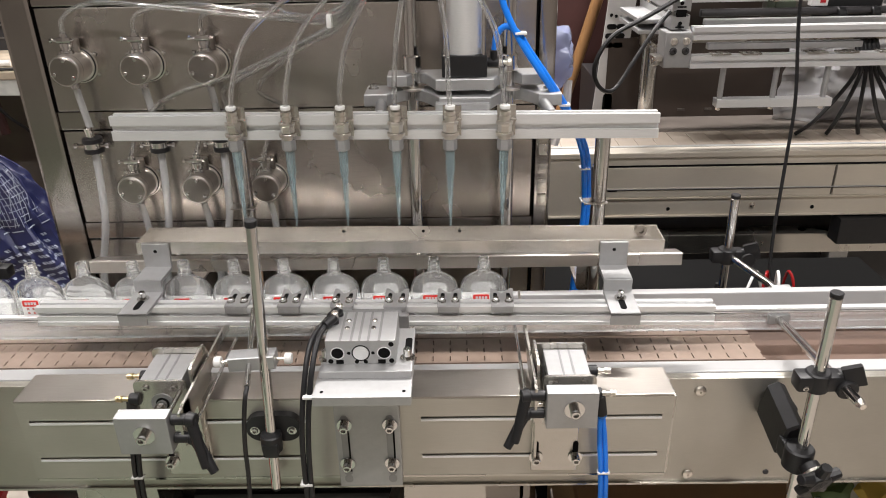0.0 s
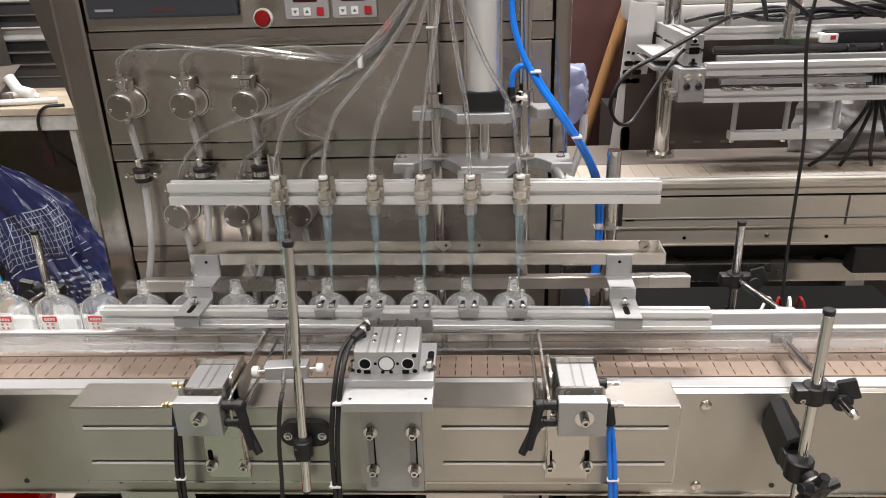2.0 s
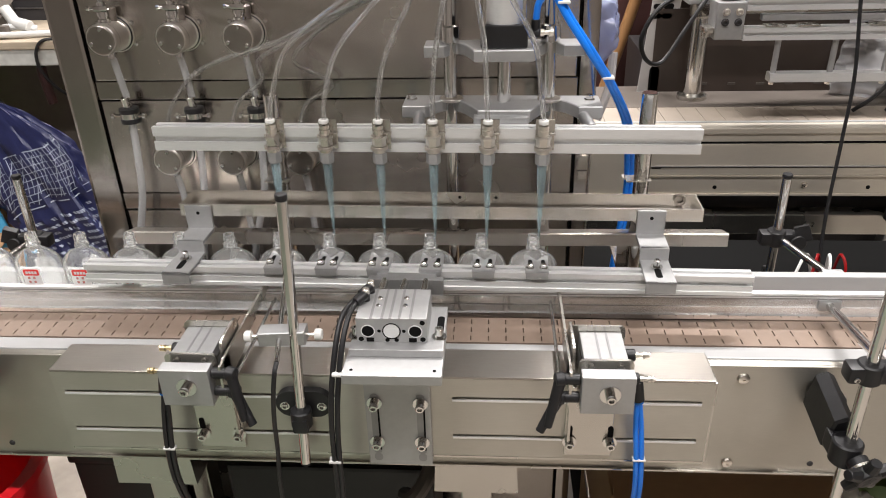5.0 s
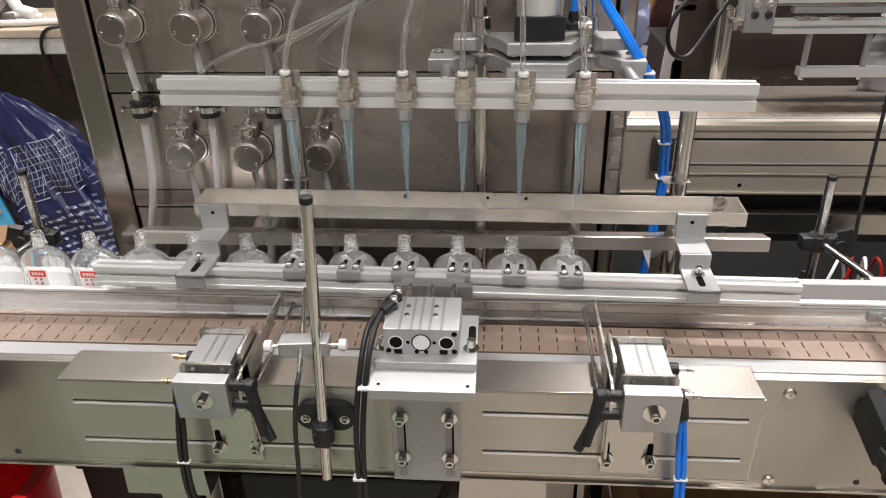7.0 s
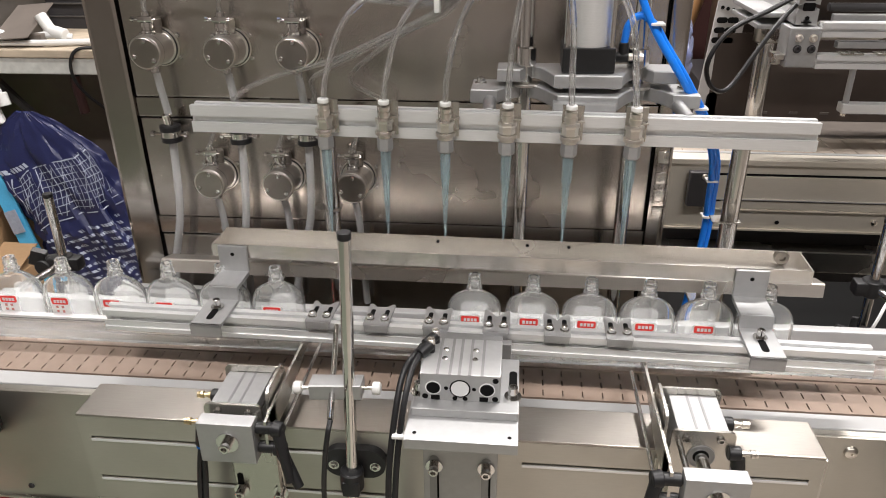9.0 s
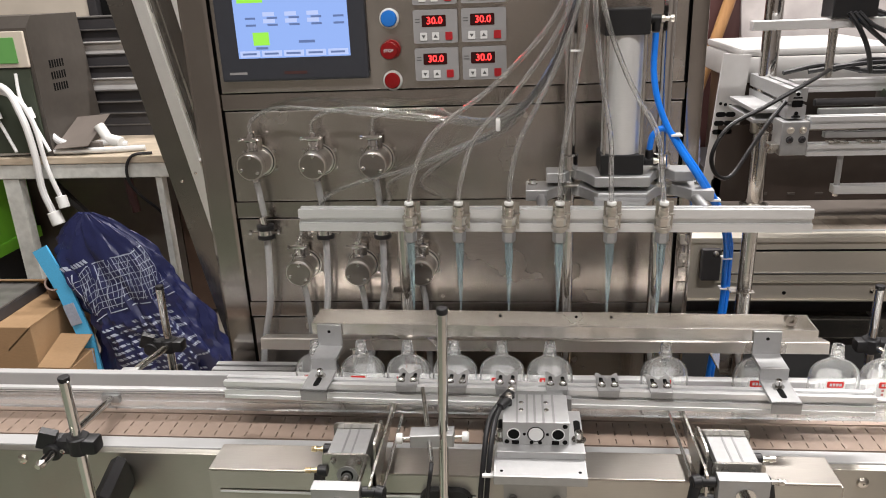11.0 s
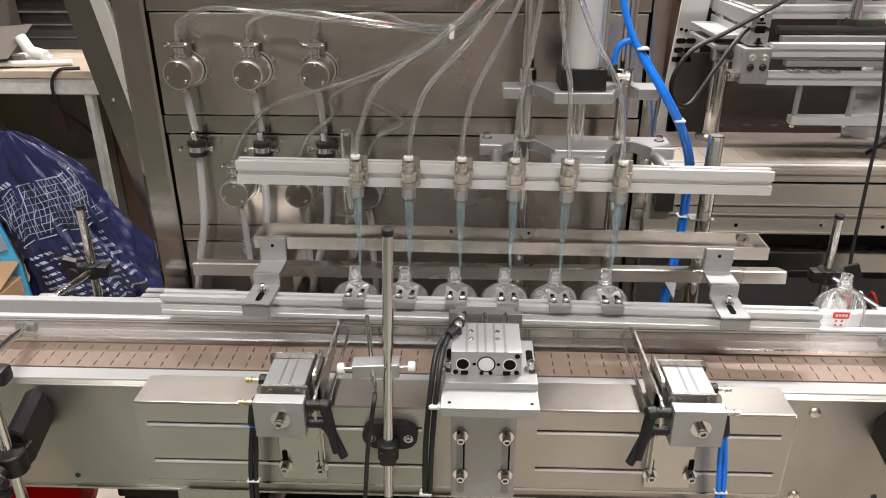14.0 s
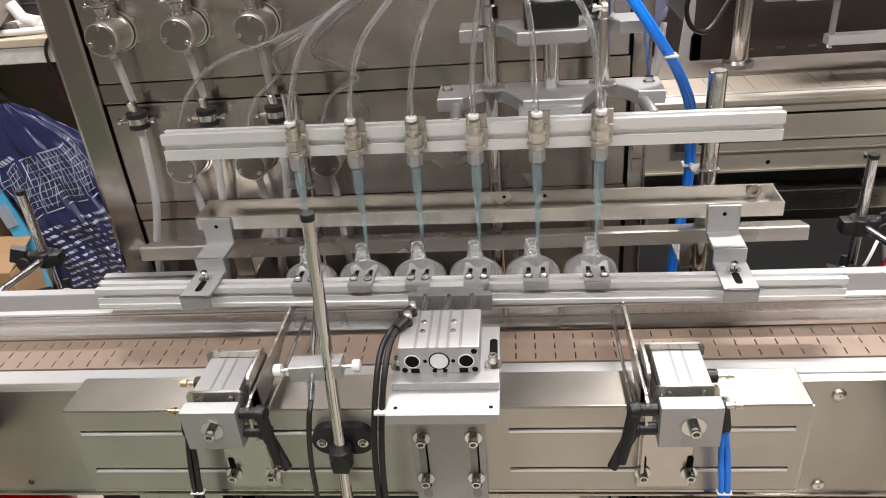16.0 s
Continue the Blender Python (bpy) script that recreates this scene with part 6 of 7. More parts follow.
def right_side():
    """The second conveyor and the frame of another machine beyond."""
    t = thing("rear_conveyor", (1.2, 1.9, 0), "second stainless slat conveyor with a beige chain", "conveyor")
    xa, xb = 0.33, 3.2
    part("side_panel", B(box(xa, xb, 1.79, 1.794, 0.598, 0.752, 0.001)), REAR_SIDE, t)
    part("edge_strip", B(box(xa, xb, 1.784, 1.838, 0.753, 0.767, 0.002)), REAR_SIDE, t)
    part("edge_line", B(box(xa, xb, 1.826, 1.8375, 0.7672, 0.7690, 0.0006)), ALU_DULL, t)
    part("side_panel", B(box(xa, xb, 1.957, 1.961, 0.598, 0.765)), REAR_SIDE, t)
    part("bed_plate", B(box(xa, xb, 1.9615, 2.16, 0.757, 0.767, 0.001)), UNDER, t, "dull bed plate")
    part("cover_plate", B(box(0.470, 1.04, 1.7855, 1.7895, 0.650, 0.728, 0.001), box(1.046, 2.4, 1.7855, 1.7895, 0.650, 0.728, 0.001)), REAR_SIDE, t, "raised cover plate")
    part("cover_gap", B(box(1.0405, 1.0455, 1.7884, 1.7892, 0.651, 0.727)), TIN, t)
    part("groove", B(box(0.475, xb, 1.7890, 1.7898, 0.7285, 0.7335)), HOLE, t)
    part("groove", B(box(0.488, xb, 1.7845, 1.7853, 0.6690, 0.6712)), TIN, t)
    part("slot", B(plate(0.500, 1.7842, 1.7850, 0.670, 0.024, 0.006, 0.0028)), HOLE, t)
    part("ledge", B(box(0.470, xb, 1.7815, 1.7854, 0.6722, 0.6742)), ALU_DULL, t)
    part("ledge", B(box(0.470, xb, 1.783, 1.7899, 0.6455, 0.6495, 0.001)), REAR_SIDE, t)
    part("lower_lip", B(box(xa, xb, 1.784, 1.7899, 0.596, 0.601, 0.001)), REAR_SIDE, t)
    for k in range(5):
        part("hole", B(rod((0.645 + 0.36 * k, 1.7894, 0.617), (0.645 + 0.36 * k, 1.789, 0.617), 0.005, 12, bevel=False)), HOLE, t)
        part("bolt", B(pan((0.855 + 0.36 * k, 1.7894, 0.624), r=0.008)), NICKEL, t)
    part("end_block", B(box(0.432, 0.478, 1.765, 1.783, 0.660, 0.742, 0.003)), DARK, t)
    part("end_bolt", B(pan((0.464, 1.7649, 0.732), r=0.007)), NICKEL, t)
    part("leg_beam", B(box(xa, xb, 1.82, 1.87, 0.475, 0.530, 0.003)), STEEL, t)
    # added sheet: its dark colour replaces the shade below the panel
    part("shade_sheet", B(box(xa, xb, 1.90, 1.904, 0.02, 0.597)), DARK, t, "added dark sheet in place of shade under the conveyor")
    part("valve_box", B(box(1.075, 1.25, 1.77, 1.82, 0.520, 0.590, 0.004)), BLACK, t, "black valve box under the panel")
    for x in (0.42, 1.12, 2.6):
        part("leg", B(box(x - 0.025, x + 0.025, 1.825, 1.865, 0, 0.4745, 0.003)), ALU_DULL, t)
        part("leg", B(box(x - 0.025, x + 0.025, 2.0, 2.04, 0, 0.7565, 0.003)), STEEL, t)
    me = bpy.data.meshes.new("slat")
    bm = B(box(0.0005, 0.0475, 1.839, 1.9565, -0.012, 0.0, 0.0008))
    bm.to_mesh(me)
    bm.free()
    me.materials.append(BELT_PALE)
    for k in range(60):
        ob = new("slat", me)
        ob.parent = t
        ob.location = (xa + k * 0.048 - 1.2, -1.9, 0.767)
    # frame machine
    t = thing("frame_machine", (0.9, 1.95, 0.815), "aluminium profile frame machine standing over the rear conveyor", "machine")
    prof = tslot(0.04, 0.08, 0.008, 0.003, 0.010)
    small = tslot(0.03, 0.03, 0.007, 0.002, 0.007)
    part("column", B(rod((0.628, 2.04, 0.775), (0.628, 2.04, 1.32), 0.0225, 28)), CHROME, t, "round steel column")
    part("column_foot", B(lathe((0.628, 2.04, 0.7672), (0, 0, 1), [(0.038, 0), (0.038, 0.010), (0.022, 0.016), (0.018, 0.03)], 24)), STEEL, t)
    part("column", B(rod((1.30, 2.10, 0.7672), (1.30, 2.10, 1.50), 0.0175, 24)), CHROME, t)
    part("column_collar", B(rod((0.628, 2.04, 0.975), (0.628, 2.04, 1.045), 0.030, 28), box(0.605, 0.650, 1.86, 2.02, 1.000, 1.035, 0.003)), STEEL, t)
    part("arm_plate", B(box(0.545, 0.66, 1.85, 2.07, 1.036, 1.046, 0.002), box(0.545, 0.66, 1.85, 2.07, 1.060, 1.070, 0.002)), ALU_DULL, t, "stacked aluminium arm plates")
    part("top_bar", B(box(0.53, 2.2, 1.87, 1.90, 1.25, 1.272, 0.002)), ALU, t, "flat aluminium top bar")
    part("column", B(rod((0.87, 1.89, 1.10), (0.87, 1.89, 1.25), 0.013, 20)), CHROME, t)
    part("air_valve", B(rod((0.875, 1.89, 1.16), (0.88, 1.89, 1.215), 0.018, 20)), NICKEL, t)
    part("needle_valve", B(rod((0.88, 1.89, 1.272), (0.882, 1.89, 1.33), 0.007, 14)), NICKEL, t)
    part("top_cable_box", B(box(0.70, 0.80, 1.86, 1.93, 1.273, 1.33, 0.004)), BLACK, t)
    part("column", B(rod((0.735, 1.93, 1.13), (0.735, 1.93, 1.25), 0.010, 18)), STEEL, t)
    for k, ex in enumerate((0.82, 0.93, 1.10)):
        part("drop_cable", B(hose([(0.735 + 0.01 * k, 1.855, 1.285), (0.76 + 0.02 * k, 1.85, 1.25), (0.5 * (0.76 + ex), 1.86, 1.20), (ex, 1.90, 1.145)], 0.0055, 8)), BLACK, t, "black cable")
    part("profile_end", B(prism(tslot(0.042, 0.070, 0.008, 0.003, 0.010), (0.625, 1.80, 1.089), (0.625, 2.10, 1.089), up=(0, 0, 1))), ALU_DULL, t)
    for dz in (1.067, 1.111):
        part("profile_bore", B(rod((0.625, 1.7996, dz), (0.625, 1.7990, dz), 0.0045, 14, bevel=False), box(0.615, 0.635, 1.7990, 1.7996, dz - 0.010, dz - 0.0065)), HOLE, t)
    part("profile_bore", B(plate(0.625, 1.7990, 1.7996, 1.089, 0.024, 0.016, 0.003)), HOLE, t)
    part("block", B(box(0.592, 0.654, 1.785, 1.85, 0.970, 1.050, 0.003)), ALU_DULL, t)
    part("block_foot", B(rod((0.578, 1.80, 0.975), (0.578, 1.80, 0.990), 0.010, 16), box(0.570, 0.592, 1.79, 1.83, 0.984, 0.996, 0.002)), STEEL, t)
    for dx in (0.612, 0.640):
        for dz in (1.008, 1.030):
            part("bolt", B(bolt((dx, 1.7849, dz), (0, -1, 0), 0.0065, 0.005, 0.0085)), NICKEL if dz > 1.02 else DARK, t)
    part("beam", B(prism(tslot(0.03, 0.028, 0.007, 0.002, 0.007), (0.655, 1.80, 1.046), (2.2, 1.80, 1.046))), ALU, t, "aluminium beam")
    part("beam", B(prism(tslot(0.03, 0.028, 0.007, 0.002, 0.007), (0.6545, 1.80, 0.982), (2.2, 1.80, 0.982))), ALU, t, "aluminium beam")
    part("beam", B(prism(small, (0.66, 1.96, 1.108), (2.2, 1.96, 1.108))), ALU, t, "aluminium beam")
    part("rod_rail", B(rod((0.66, 1.93, 1.02), (2.2, 1.93, 1.02), 0.02, 16)), STEEL, t)
    for cx in (0.70, 0.77, 0.92, 0.99, 1.08):
        part("clip", B(box(cx, cx + 0.045, 1.782, 1.784, 0.9975, 1.0005), box(cx, cx + 0.045, 1.808, 1.810, 0.9975, 1.0005), box(cx, cx + 0.003, 1.784, 1.808, 0.9975, 1.0005), box(cx + 0.042, cx + 0.045, 1.784, 1.808, 0.9975, 1.0005),
                            box(cx + 0.018, cx + 0.026, 1.784, 1.808, 0.9975, 1.0015)), STEEL, t)
    for hx in (0.738, 0.862, 0.980):
        part("hanger", B(rod((hx, 1.80, 0.970), (hx, 1.80, 0.880), 0.0065)), ALU_DULL, t)
        part("hanger_nut", B(rod((hx, 1.80, 0.866), (hx, 1.80, 0.873), 0.006, 6)), NICKEL, t)
    part("foot_bar", B(box(0.728, 0.998, 1.785, 1.815, 0.874, 0.894, 0.002)), ALU, t)
    part("inner_bar", B(box(0.70, 1.5, 1.86, 1.875, 1.052, 1.066, 0.002)), ALU_DULL, t)
    part("rack_screw", B(rod((0.70, 1.90, 1.075), (1.20, 1.90, 1.075), 0.009, 14)), DARK, t, "dark threaded screw")
    part("sensor_head", B(box(0.965, 1.005, 1.91, 1.945, 1.084, 1.106, 0.003)), LABEL, t, "white sensor head")
    part("sensor_mark", B(box(0.985, 0.998, 1.9085, 1.9096, 1.092, 1.102)), RED_KEY, t)
    part("terminal_block", B(box(0.875, 0.925, 1.90, 1.95, 1.075, 1.098, 0.003)), OLIVE, t)
    for cx in (1.02, 1.10):
        part("clamp_ring", B(rod((cx, 1.895, 1.066), (cx + 0.02, 1.895, 1.066), 0.018, 18)), BLACK, t)
    part("motor", B(rod((1.18, 1.95, 1.09), (1.30, 1.95, 1.09), 0.035), box(0.98, 1.14, 1.92, 1.99, 1.05, 1.11, 0.003)), BLACK, t)
    part("sensor", B(box(1.145, 1.18, 1.90, 1.93, 1.085, 1.12, 0.002)), METER, t)
    part("drive_unit", B(box(0.88, 1.02, 1.93, 1.99, 1.045, 1.095, 0.003)), TIN, t)
    part("fixture_bar", B(box(0.694, 1.046, 1.795, 1.815, 1.008, 1.022, 0.002)), ALU_DULL, t)
    for k in range(5):
        part("mark", B(box(0.66 + 0.075 * k, 0.68 + 0.075 * k, 2.0970, 2.0996, 0.785, 0.791)), TIN, t)
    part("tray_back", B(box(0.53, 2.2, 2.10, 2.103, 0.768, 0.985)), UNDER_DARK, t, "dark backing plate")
    rnd = random.Random(3)
    for k in range(9):
        p = [(0.64 + 0.06 * k, 1.96, 1.138 + 0.008 * rnd.random())]
        for j in range(4):
            p.append((p[-1][0] + 0.06 + 0.08 * rnd.random(), 1.95 + 0.05 * rnd.random(), 1.138 + 0.030 * rnd.random()))
        part("cable", B(hose(p, 0.006, 8)), BLACK, t, "black cable")
    part("cable", B(hose([(0.74, 1.93, 1.15), (0.64, 1.80, 1.135), (0.54, 1.76, 1.09), (0.46, 1.74, 1.05), (0.425, 1.73, 0.99), (0.44, 1.74, 0.94), (0.48, 1.76, 0.93), (0.53, 1.78, 1.00), (0.58, 1.80, 1.07), (0.66, 1.86, 1.13)], 0.005, 8)), BLACK, t, "black looped cable")
    for k in range(6):
        part("cable", B(hose([(1.12, 2.0, 1.11), (1.10 + 0.01 * k, 1.92, 0.99), (1.09 + 0.012 * k, 1.88, 0.93), (1.02 + 0.05 * k, 1.88, 0.82), (0.98 + 0.08 * k, 1.90, 0.772)], 0.005, 8)), BLACK, t, "black cable")
    part("upper_cable", B(hose([(0.80, 1.88, 1.285), (0.98, 1.90, 1.22), (1.14, 1.93, 1.17), (1.3, 1.95, 1.14)], 0.008, 8)), BLACK, t)
    t = thing("hanging_cable", (0.85, 1.55, 0.7), "black cable hanging from above", "cable")
    part("cable", B(hose([(0.90, 1.62, 1.9), (0.835, 1.60, 1.45), (0.795, 1.585, 1.22), (0.790, 1.58, 1.12), (0.805, 1.56, 0.95), (0.800, 1.54, 0.82), (0.785, 1.50, 0.66), (0.78, 1.46, 0.52)], 0.0037, 10)), BLACK, t)
    t = thing("white_controller", (0.75, 2.3, 0.0), "white painted control box on a dark stand beyond the cabinet", "control box")
    part("case", B(box(0.580, 1.00, 2.12, 2.52, 1.095, 1.165, 0.012)), PALE_BOX, t, "white painted case")
    part("lid", B(box(0.584, 0.995, 2.125, 2.515, 1.1655, 1.185, 0.005)), PALE_BOX, t)
    part("side_panel", B(prism([(-0.036, -0.004), (0.036, -0.004), (0.036, 0.004), (-0.036, 0.004)], (0.528, 2.105, 0.70), (0.566, 2.105, 1.175), up=(0, -1, 0))), PALE_BOX, t, "white vented leaning side panel")
    # solid box below the case; its dark colour stands in for shade there
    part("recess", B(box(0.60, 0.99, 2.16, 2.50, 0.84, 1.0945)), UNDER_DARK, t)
    part("stand", B(box(0.53, 0.99, 2.15, 2.5, 0.0, 0.839, 0.004)), DARK, t)
    for k in range(4):
        part("round_vent", B(rod((0.532 + 0.013 * k, 2.1008, 1.045 - 0.003 * k), (0.532 + 0.013 * k, 2.1000, 1.045 - 0.003 * k), 0.0045, 10, bevel=False)), HOLE, t)
    for r in range(3):
        for c in range(2):
            part("oval_vent", B(plate(0.535 + 0.026 * c - 0.003 * r, 2.1000, 2.1008, 1.015 - 0.024 * r, 0.026, 0.014, 0.006)), HOLE, t)
    part("oval_vent", B(plate(0.538, 2.1000, 2.1008, 0.80, 0.026, 0.075, 0.0125)), HOLE, t)
    t = thing("wooden_pole", (0.55, 2.58, 0), "varnished brown wooden pole leaning by a board", "pole")
    part("pole", B(rod((0.300, 2.58, 0.0), (0.715, 2.58, 1.5), 0.019, 16)), WOOD, t)
    t = thing("plastic_film", (0.30, 1.45, 0.9), "crumpled blue plastic film stuck to the cabinet side", "plastic film")
    bm = bmesh.new()
    bmesh.ops.create_icosphere(bm, subdivisions=4, radius=1)
    for v in bm.verts:
        d = 1 + 0.35 * noise.noise(v.co * 1.6) + 0.10 * noise.noise(v.co * 5)
        v.co = Vector((0.288 + v.co.x * 0.052 * d, 1.46 + v.co.y * 0.035 * d, 1.065 + v.co.z * 0.055 * d))
    part("film", bm, BLUEFILM, t)
    part("strand", B(hose([(0.325, 1.46, 1.02), (0.320, 1.45, 0.96), (0.300, 1.44, 0.90)], 0.008)), FILM, t)
    # wrapped goods and panels far behind
    t = thing("wrapped_pallet", (1.6, 2.7, 0), "pallet of goods wrapped in clear film", "pallet")
    bm = bmesh.new()
    bmesh.ops.create_cube(bm, size=1)
    bmesh.ops.subdivide_edges(bm, edges=bm.edges, cuts=14, use_grid_fill=True)
    for v in bm.verts:
        p = Vector((1.65 + v.co.x * 1.9, 2.9 + v.co.y * 0.6, 0.9 + v.co.z * 1.7))
        v.co = p + 0.03 * noise.noise_vector(p * 5)
    part("wrap", bm, FILM_GREY, t)
    part("pallet_board", B(box(0.75, 2.55, 2.62, 3.18, 0.0, 0.04)), WOOD, t)
    t = thing("film_sheet", (1.1, 2.0, 0.816), "crumpled clear film hanging behind the frame machine", "plastic film")
    bm = bmesh.new()
    n = 34
    grid = []
    for r in range(n + 1):
        row = []
        for k in range(n + 1):
            p = Vector((0.985 + 0.55 * k / n, 2.04, 0.768 + 0.26 * r / n))
            p.y += 0.045 * noise.noise(p * 9) + 0.022 * abs(noise.noise(p * 23)) - 0.012 * abs(noise.noise(p * 41))
            row.append(bm.verts.new(p))
        grid.append(row)
    for r in range(n):
        for k in range(n):
            bm.faces.new((grid[r][k], grid[r][k + 1], grid[r + 1][k + 1], grid[r + 1][k]))
    bmesh.ops.solidify(bm, geom=bm.faces[:], thickness=0.0006)
    part("film", bm, FILM, t)
    t = thing("storage_rack", (0.2, 3.4, 0), "tall dark storage rack with boxes", "rack")
    part("frame", B(*[box(x - 0.03, x + 0.03, 3.3, 3.36, 0, 2.4, 0.003) for x in (-2.6, -1.4, -0.2, 1.0, 2.2)], *[box(-2.6, 2.2, 3.3, 3.8, z, z + 0.04) for z in (0.3, 1.0, 1.7, 2.36)]), DARK, t)
    rnd = random.Random(11)
    x = -2.5
    while x < 2.1:
        w = 0.25 + 0.2 * rnd.random()
        for z in (0.341, 1.041, 1.741):
            b = thing("carton", (x, 3.5, z), "brown cardboard carton on the storage rack", "carton", "cartons on the rack")
            part("carton", B(box(x, x + w, 3.36, 3.75, z, z + 0.3 + 0.2 * rnd.random(), 0.004)), CARD, b)
        x += w + 0.05
    t = thing("red_side_board", (0.5, 2.6, 0), "dark red board standing behind the cabinet", "board")
    part("board", B(box(0.10, 0.80, 2.62, 2.66, 0, 1.9, 0.003)), DARK_RED, t)


def foreground_floor():
    t = thing("cardboard_box", (0.4, 1.05, 0), "brown cardboard box standing under the conveyor", "cardboard box")
    part("carton", B(box(0.285, 0.70, 0.90, 1.20, 0.0, 0.50, 0.004)), CARD, t)
    part("flap", B(prism([(-0.05, 0), (0.05, 0.04), (0.05, 0.044), (-0.05, 0.004)], (0.285, 0.88, 0.49), (0.70, 0.88, 0.49))), CARD, t)
    t = thing("red_tub", (-0.735, 0.9, 0), "red plastic tub under the conveyor", "tub")
    part("tub", B(lathe((-0.765, 0.90, 0.0), (0, 0, 1), [(0.12, 0), (0.155, 0.485), (0.165, 0.495), (0.165, 0.51), (0.145, 0.51), (0.11, 0.04)], 36)), REDCLOTH, t)
    t = thing("steel_pipe", (-0.38, 0.95, 0), "bent stainless pipe under the conveyor", "pipe")
    part("pipe", B(hose([(-0.46, 0.98, 0.0), (-0.44, 0.98, 0.3), (-0.40, 0.96, 0.52), (-0.34, 0.95, 0.60), (-0.28, 0.96, 0.62)], 0.02, 16)), CHROME, t)
    t = thing("printed_film_bag", (0.679, 0.903, 0.50), "crumpled white plastic bag with yellow and green print", "plastic bag")
    for k, (m, nm, dx, dy, r) in enumerate(((LABEL, "bag_body", 0.0, 0.0, 0.060), (YELLOW, "yellow_panel", 0.022, -0.022, 0.034), (GREEN_PAINT, "green_panel", -0.030, -0.020, 0.024))):
        bm = bmesh.new()
        bmesh.ops.create_icosphere(bm, subdivisions=3, radius=1)
        for v in bm.verts:
            d = 1 + 0.35 * noise.noise(v.co * 2.3 + Vector((k, 0, 0))) + 0.15 * noise.noise(v.co * 6)
            v.co = Vector((0.679 + dx + v.co.x * r * 1.3 * d, 0.903 + dy + v.co.y * r * d, 0.524 + 0.004 * k + max(v.co.z, -0.6) * 0.040 * d))
        part(nm, bm, m, t)
    # added black box in place of the darkness between the conveyor legs
    t = thing("dark_drive_box", (-0.05, 1.2, 0), "black box filling the dark space under the conveyor", "drive box")
    part("case", B(box(-0.30, 0.02, 0.92, 1.08, 0.0, 0.52, 0.006)), BLACK, t)
    part("conduit", B(hose([(-0.02, 0.89, 0.50), (0.0, 0.86, 0.53), (0.02, 0.88, 0.56), (0.03, 0.92, 0.60)], 0.012)), TIN, t)
    # added black box that hides the bright floor beneath the conveyor
    t = thing("black_crate", (-0.50, 1.05, 0), "added black box darkening the space under the conveyor", "crate")
    part("shell", B(box(-0.575, -0.435, 0.96, 1.22, 0.0, 0.48, 0.006)), BLACK, t)
    part("rim", B(box(-0.580, -0.430, 0.955, 1.225, 0.481, 0.497, 0.004)), BLACK, t)
    t = thing("rear_floor_box", (0.6, 1.35, 0), "black box standing in for the dark behind the conveyor", "control box")
    # case in the hole material, so this space stays dark under the lamps
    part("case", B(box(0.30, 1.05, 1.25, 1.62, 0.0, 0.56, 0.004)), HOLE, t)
    part("circuit_board", B(box(0.50, 0.60, 1.30, 1.36, 0.5605, 0.60, 0.003)), GREEN_PAINT, t)
    for k in range(4):
        part("wire", B(hose([(0.66 + 0.02 * k, 1.35, 0.56), (0.67 + 0.03 * k, 1.33, 0.63), (0.70 + 0.02 * k, 1.36, 0.66), (0.74 + 0.01 * k, 1.40, 0.57)], 0.003, 6)), RED_BTN if k % 2 else LABEL, t)
    t = thing("aluminium_offcut", (-0.5, 1.1, 0.6), "short aluminium profile lying behind the conveyor", "profile offcut")
    part("offcut", B(prism(tslot(0.03, 0.03, 0.007, 0.002, 0.007), (-0.56, 1.075, 0.728), (-0.44, 1.075, 0.728)), prism(tslot(0.03, 0.03, 0.007, 0.002, 0.007), (-0.545, 1.10, 0.762), (-0.40, 1.10, 0.762))), ALU_DULL, t)
    part("shelf", B(box(-0.55, -0.36, 1.055, 1.13, 0.70, 0.7125), box(-0.5, -0.48, 1.06, 1.08, 0.0, 0.70)), DARK, t)


hall()
conveyor()
belt = chain()
guide_rails()
slotted_cover()
flasks = bottles()
clamp = clamp_carriage()
push_cylinder()
gate_in, head_in = gate(-0.2315, 1, True, BLACK, "air-driven stop gate with black levers and black hoses")
gate_out, head_out = gate(0.2325, -1, True, BLUE, "air-driven stop gate with black levers and blue hoses")
sensor_post()
rail_clamp(0.503, 0.745, 1, True, 0.846, 0.538, 0.528)
rail_clamp(-0.567, 0.745, -1, True, 0.862, -0.631, -0.589)
rail_clamp(0.527, 1.10, 1, False, 0.826, 0.572, 0.524)
rail_clamp(-0.620, 1.10, -1, False, 0.816, -0.640, -0.615)
head = nozzle_head()
lift_frame()
rear_plate()
cabinet()
plumbing()
left_side()
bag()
right_side()
foreground_floor()


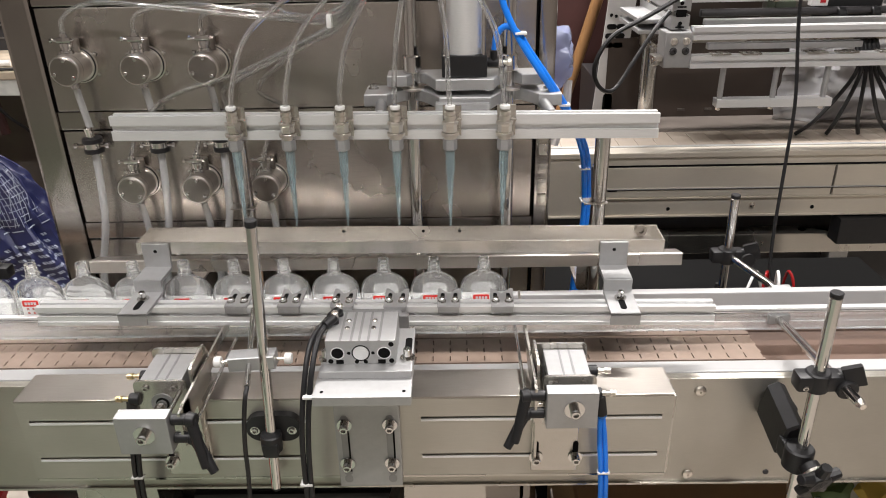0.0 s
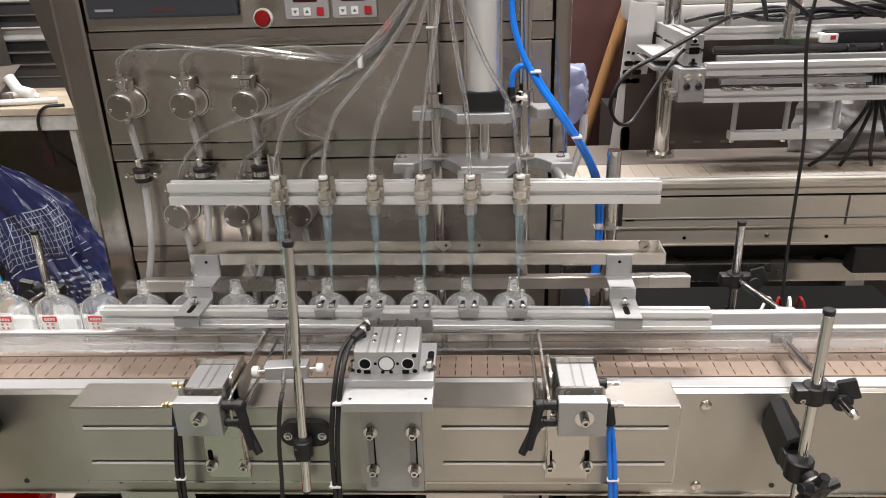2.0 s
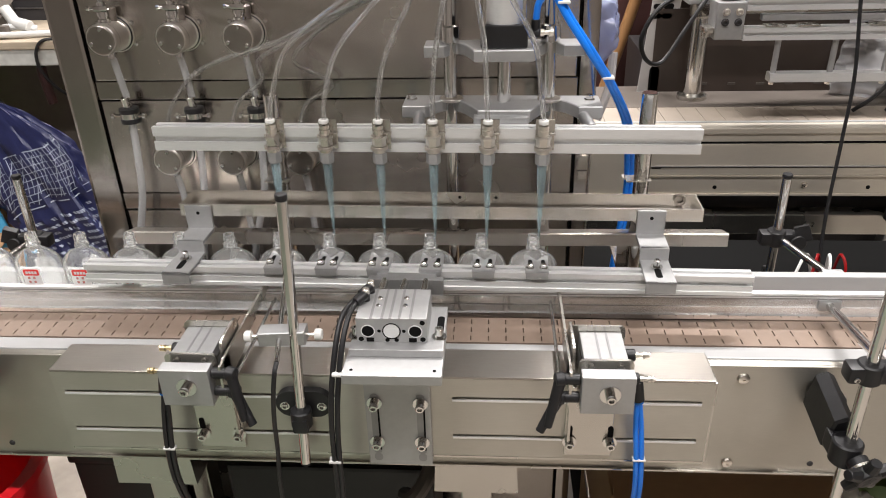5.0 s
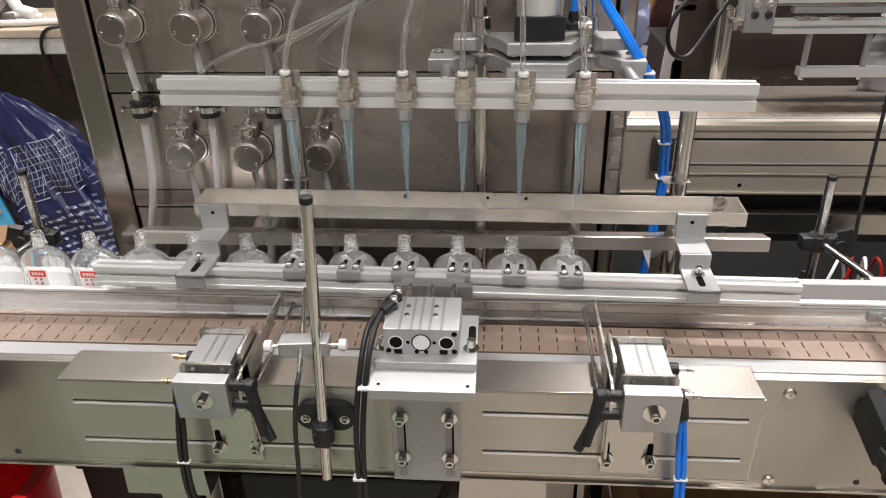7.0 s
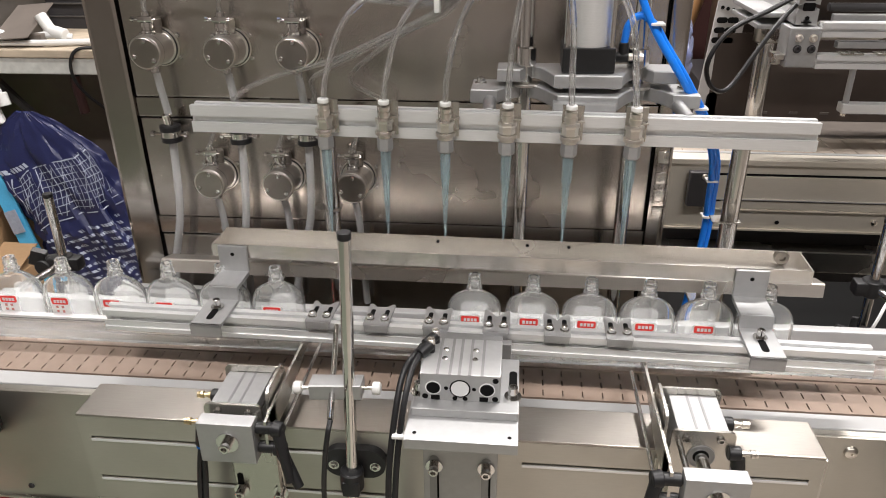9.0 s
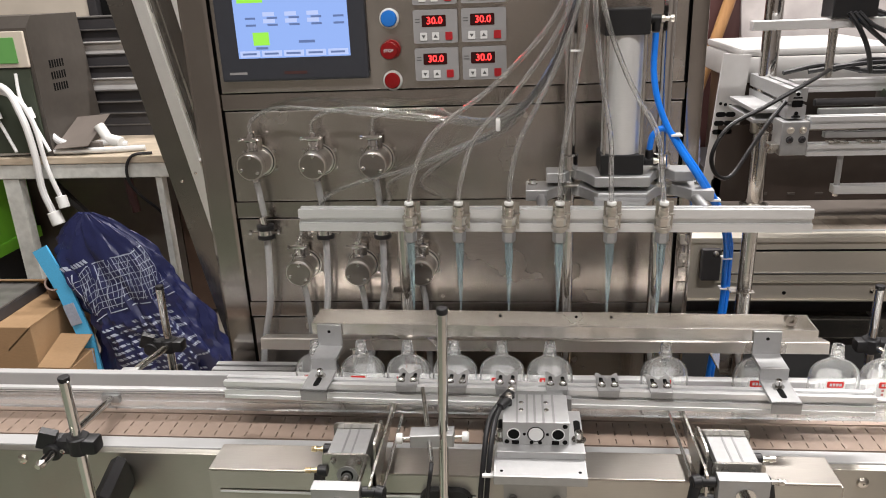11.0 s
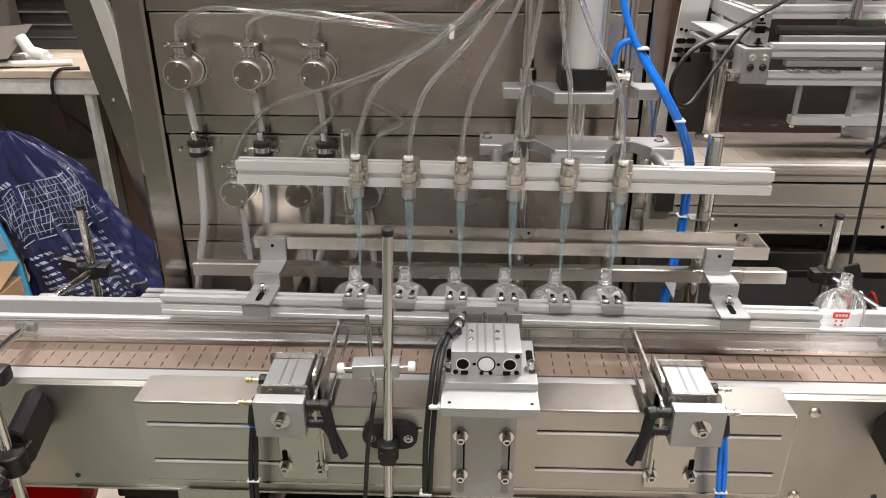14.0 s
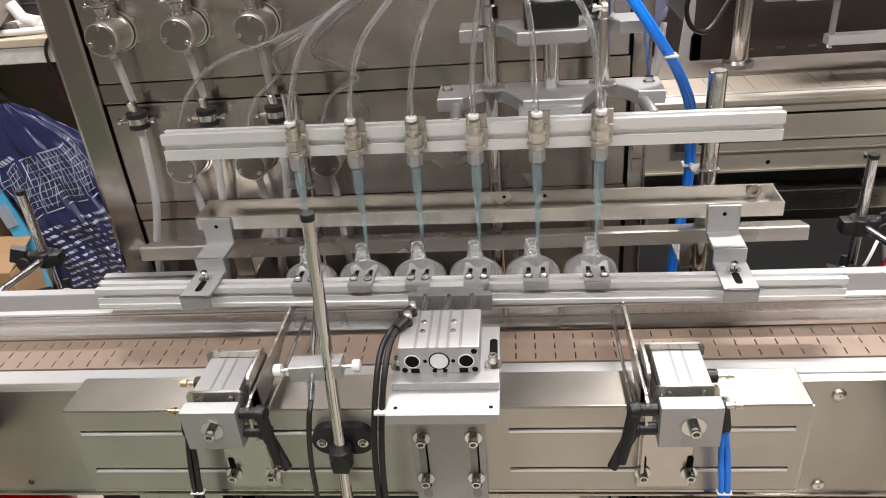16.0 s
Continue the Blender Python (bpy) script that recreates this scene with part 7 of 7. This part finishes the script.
# ---- what moves ----
def motions():
    speed = 0.1368
    walk(belt, [(0.0, pose(0, 0.95, BELT_Z)), (16.0, pose(speed * 16, 0.95, BELT_Z))])
    y, z = CY, 0.863
    yaw = -1.3
    walk(clamp, [(t, pose(0, y + d, z, 0, 0, yaw)) for t, d in ((0, -0.033), (0.55, -0.033), (0.8, 0), (7.55, 0), (7.75, -0.033), (12.6, -0.033), (12.85, 0), (16, 0))])
    walk(head, [(t, pose(0.02, 0.975, 1.083 + d, 0, 0.5, -0.5)) for t, d in ((0, -0.003), (1.05, -0.003), (1.4, -0.055), (5.0, -0.055), (5.5, -0.003), (13.1, -0.003), (13.5, -0.055), (16, -0.055))])
    for h, keys in ((head_in, ((0, -0.035), (0.5, -0.034), (0.8, 0), (9.08, 0), (9.35, -0.035), (12.5, -0.035), (12.9, 0), (16, 0))),
                    (head_out, ((0, 0), (7.55, 0), (7.75, -0.036), (10.5, -0.036), (10.8, 0), (16, 0)))):
        walk(h, [(t, pose(0, d, 0)) for t, d in keys])

    def at(x):
        return pose(x, BOTTLE_Y, BELT_Z)
    for k in range(6):
        # first batch: filled, then carried away
        x = -0.1755 + 0.0673 * k
        rows = [(0, at(x - 0.017)), (0.13, at(x - 0.001)), (0.3, at(x)), (7.62, at(x)), (7.80, at(x + 0.0155))]
        if k > 1:
            rows += [(t, at(x + 0.0155 + speed * (t - 7.8))) for t in (8.2, 8.7, 9.2, 9.7, 10.2, 12.2, 14, 16)]
        elif k == 1:
            rows += [(8.2, at(x + 0.0155 + speed * 0.4)), (8.7, at(x + 0.0155 + speed * 0.9)), (9.5, at(x + 0.0155 + speed * 1.7)), (10.3, at(x + 0.0155 + speed * 2.5)), (12.0, at(0.398))] + [(t, at(0.438 + speed * (t - 12.3))) for t in (12.3, 12.6, 13, 13.5, 14, 15, 16)]
        else:
            rows += [(8.2, at(x + 0.0155 + speed * 0.4)), (8.7, at(x + 0.0155 + speed * 0.9)), (9.5, at(x + 0.0155 + speed * 1.7)), (10.3, at(x + 0.0155 + speed * 2.5)), (11.8, at(0.185)), (12.6, at(0.287))] + [(t, at(0.340 + speed * (t - 13.0))) for t in (13.0, 13.4, 14, 15, 16)]
        walk(flasks[k], rows)
        # second batch: waits, then comes under the nozzles
        q = -0.243 - 0.0690 * k
        e = 0.1612 - 0.0673 * k
        walk(flasks[6 + k], [(0, at(q - 0.017)), (0.13, at(q - 0.001)), (0.3, at(q)), (9.10, at(q)), (9.25, at(q + 0.012)), (12.1, at(q + 0.012 + (e - q - 0.012) * 0.97)), (12.4, at(e)), (16, at(e))])


motions()
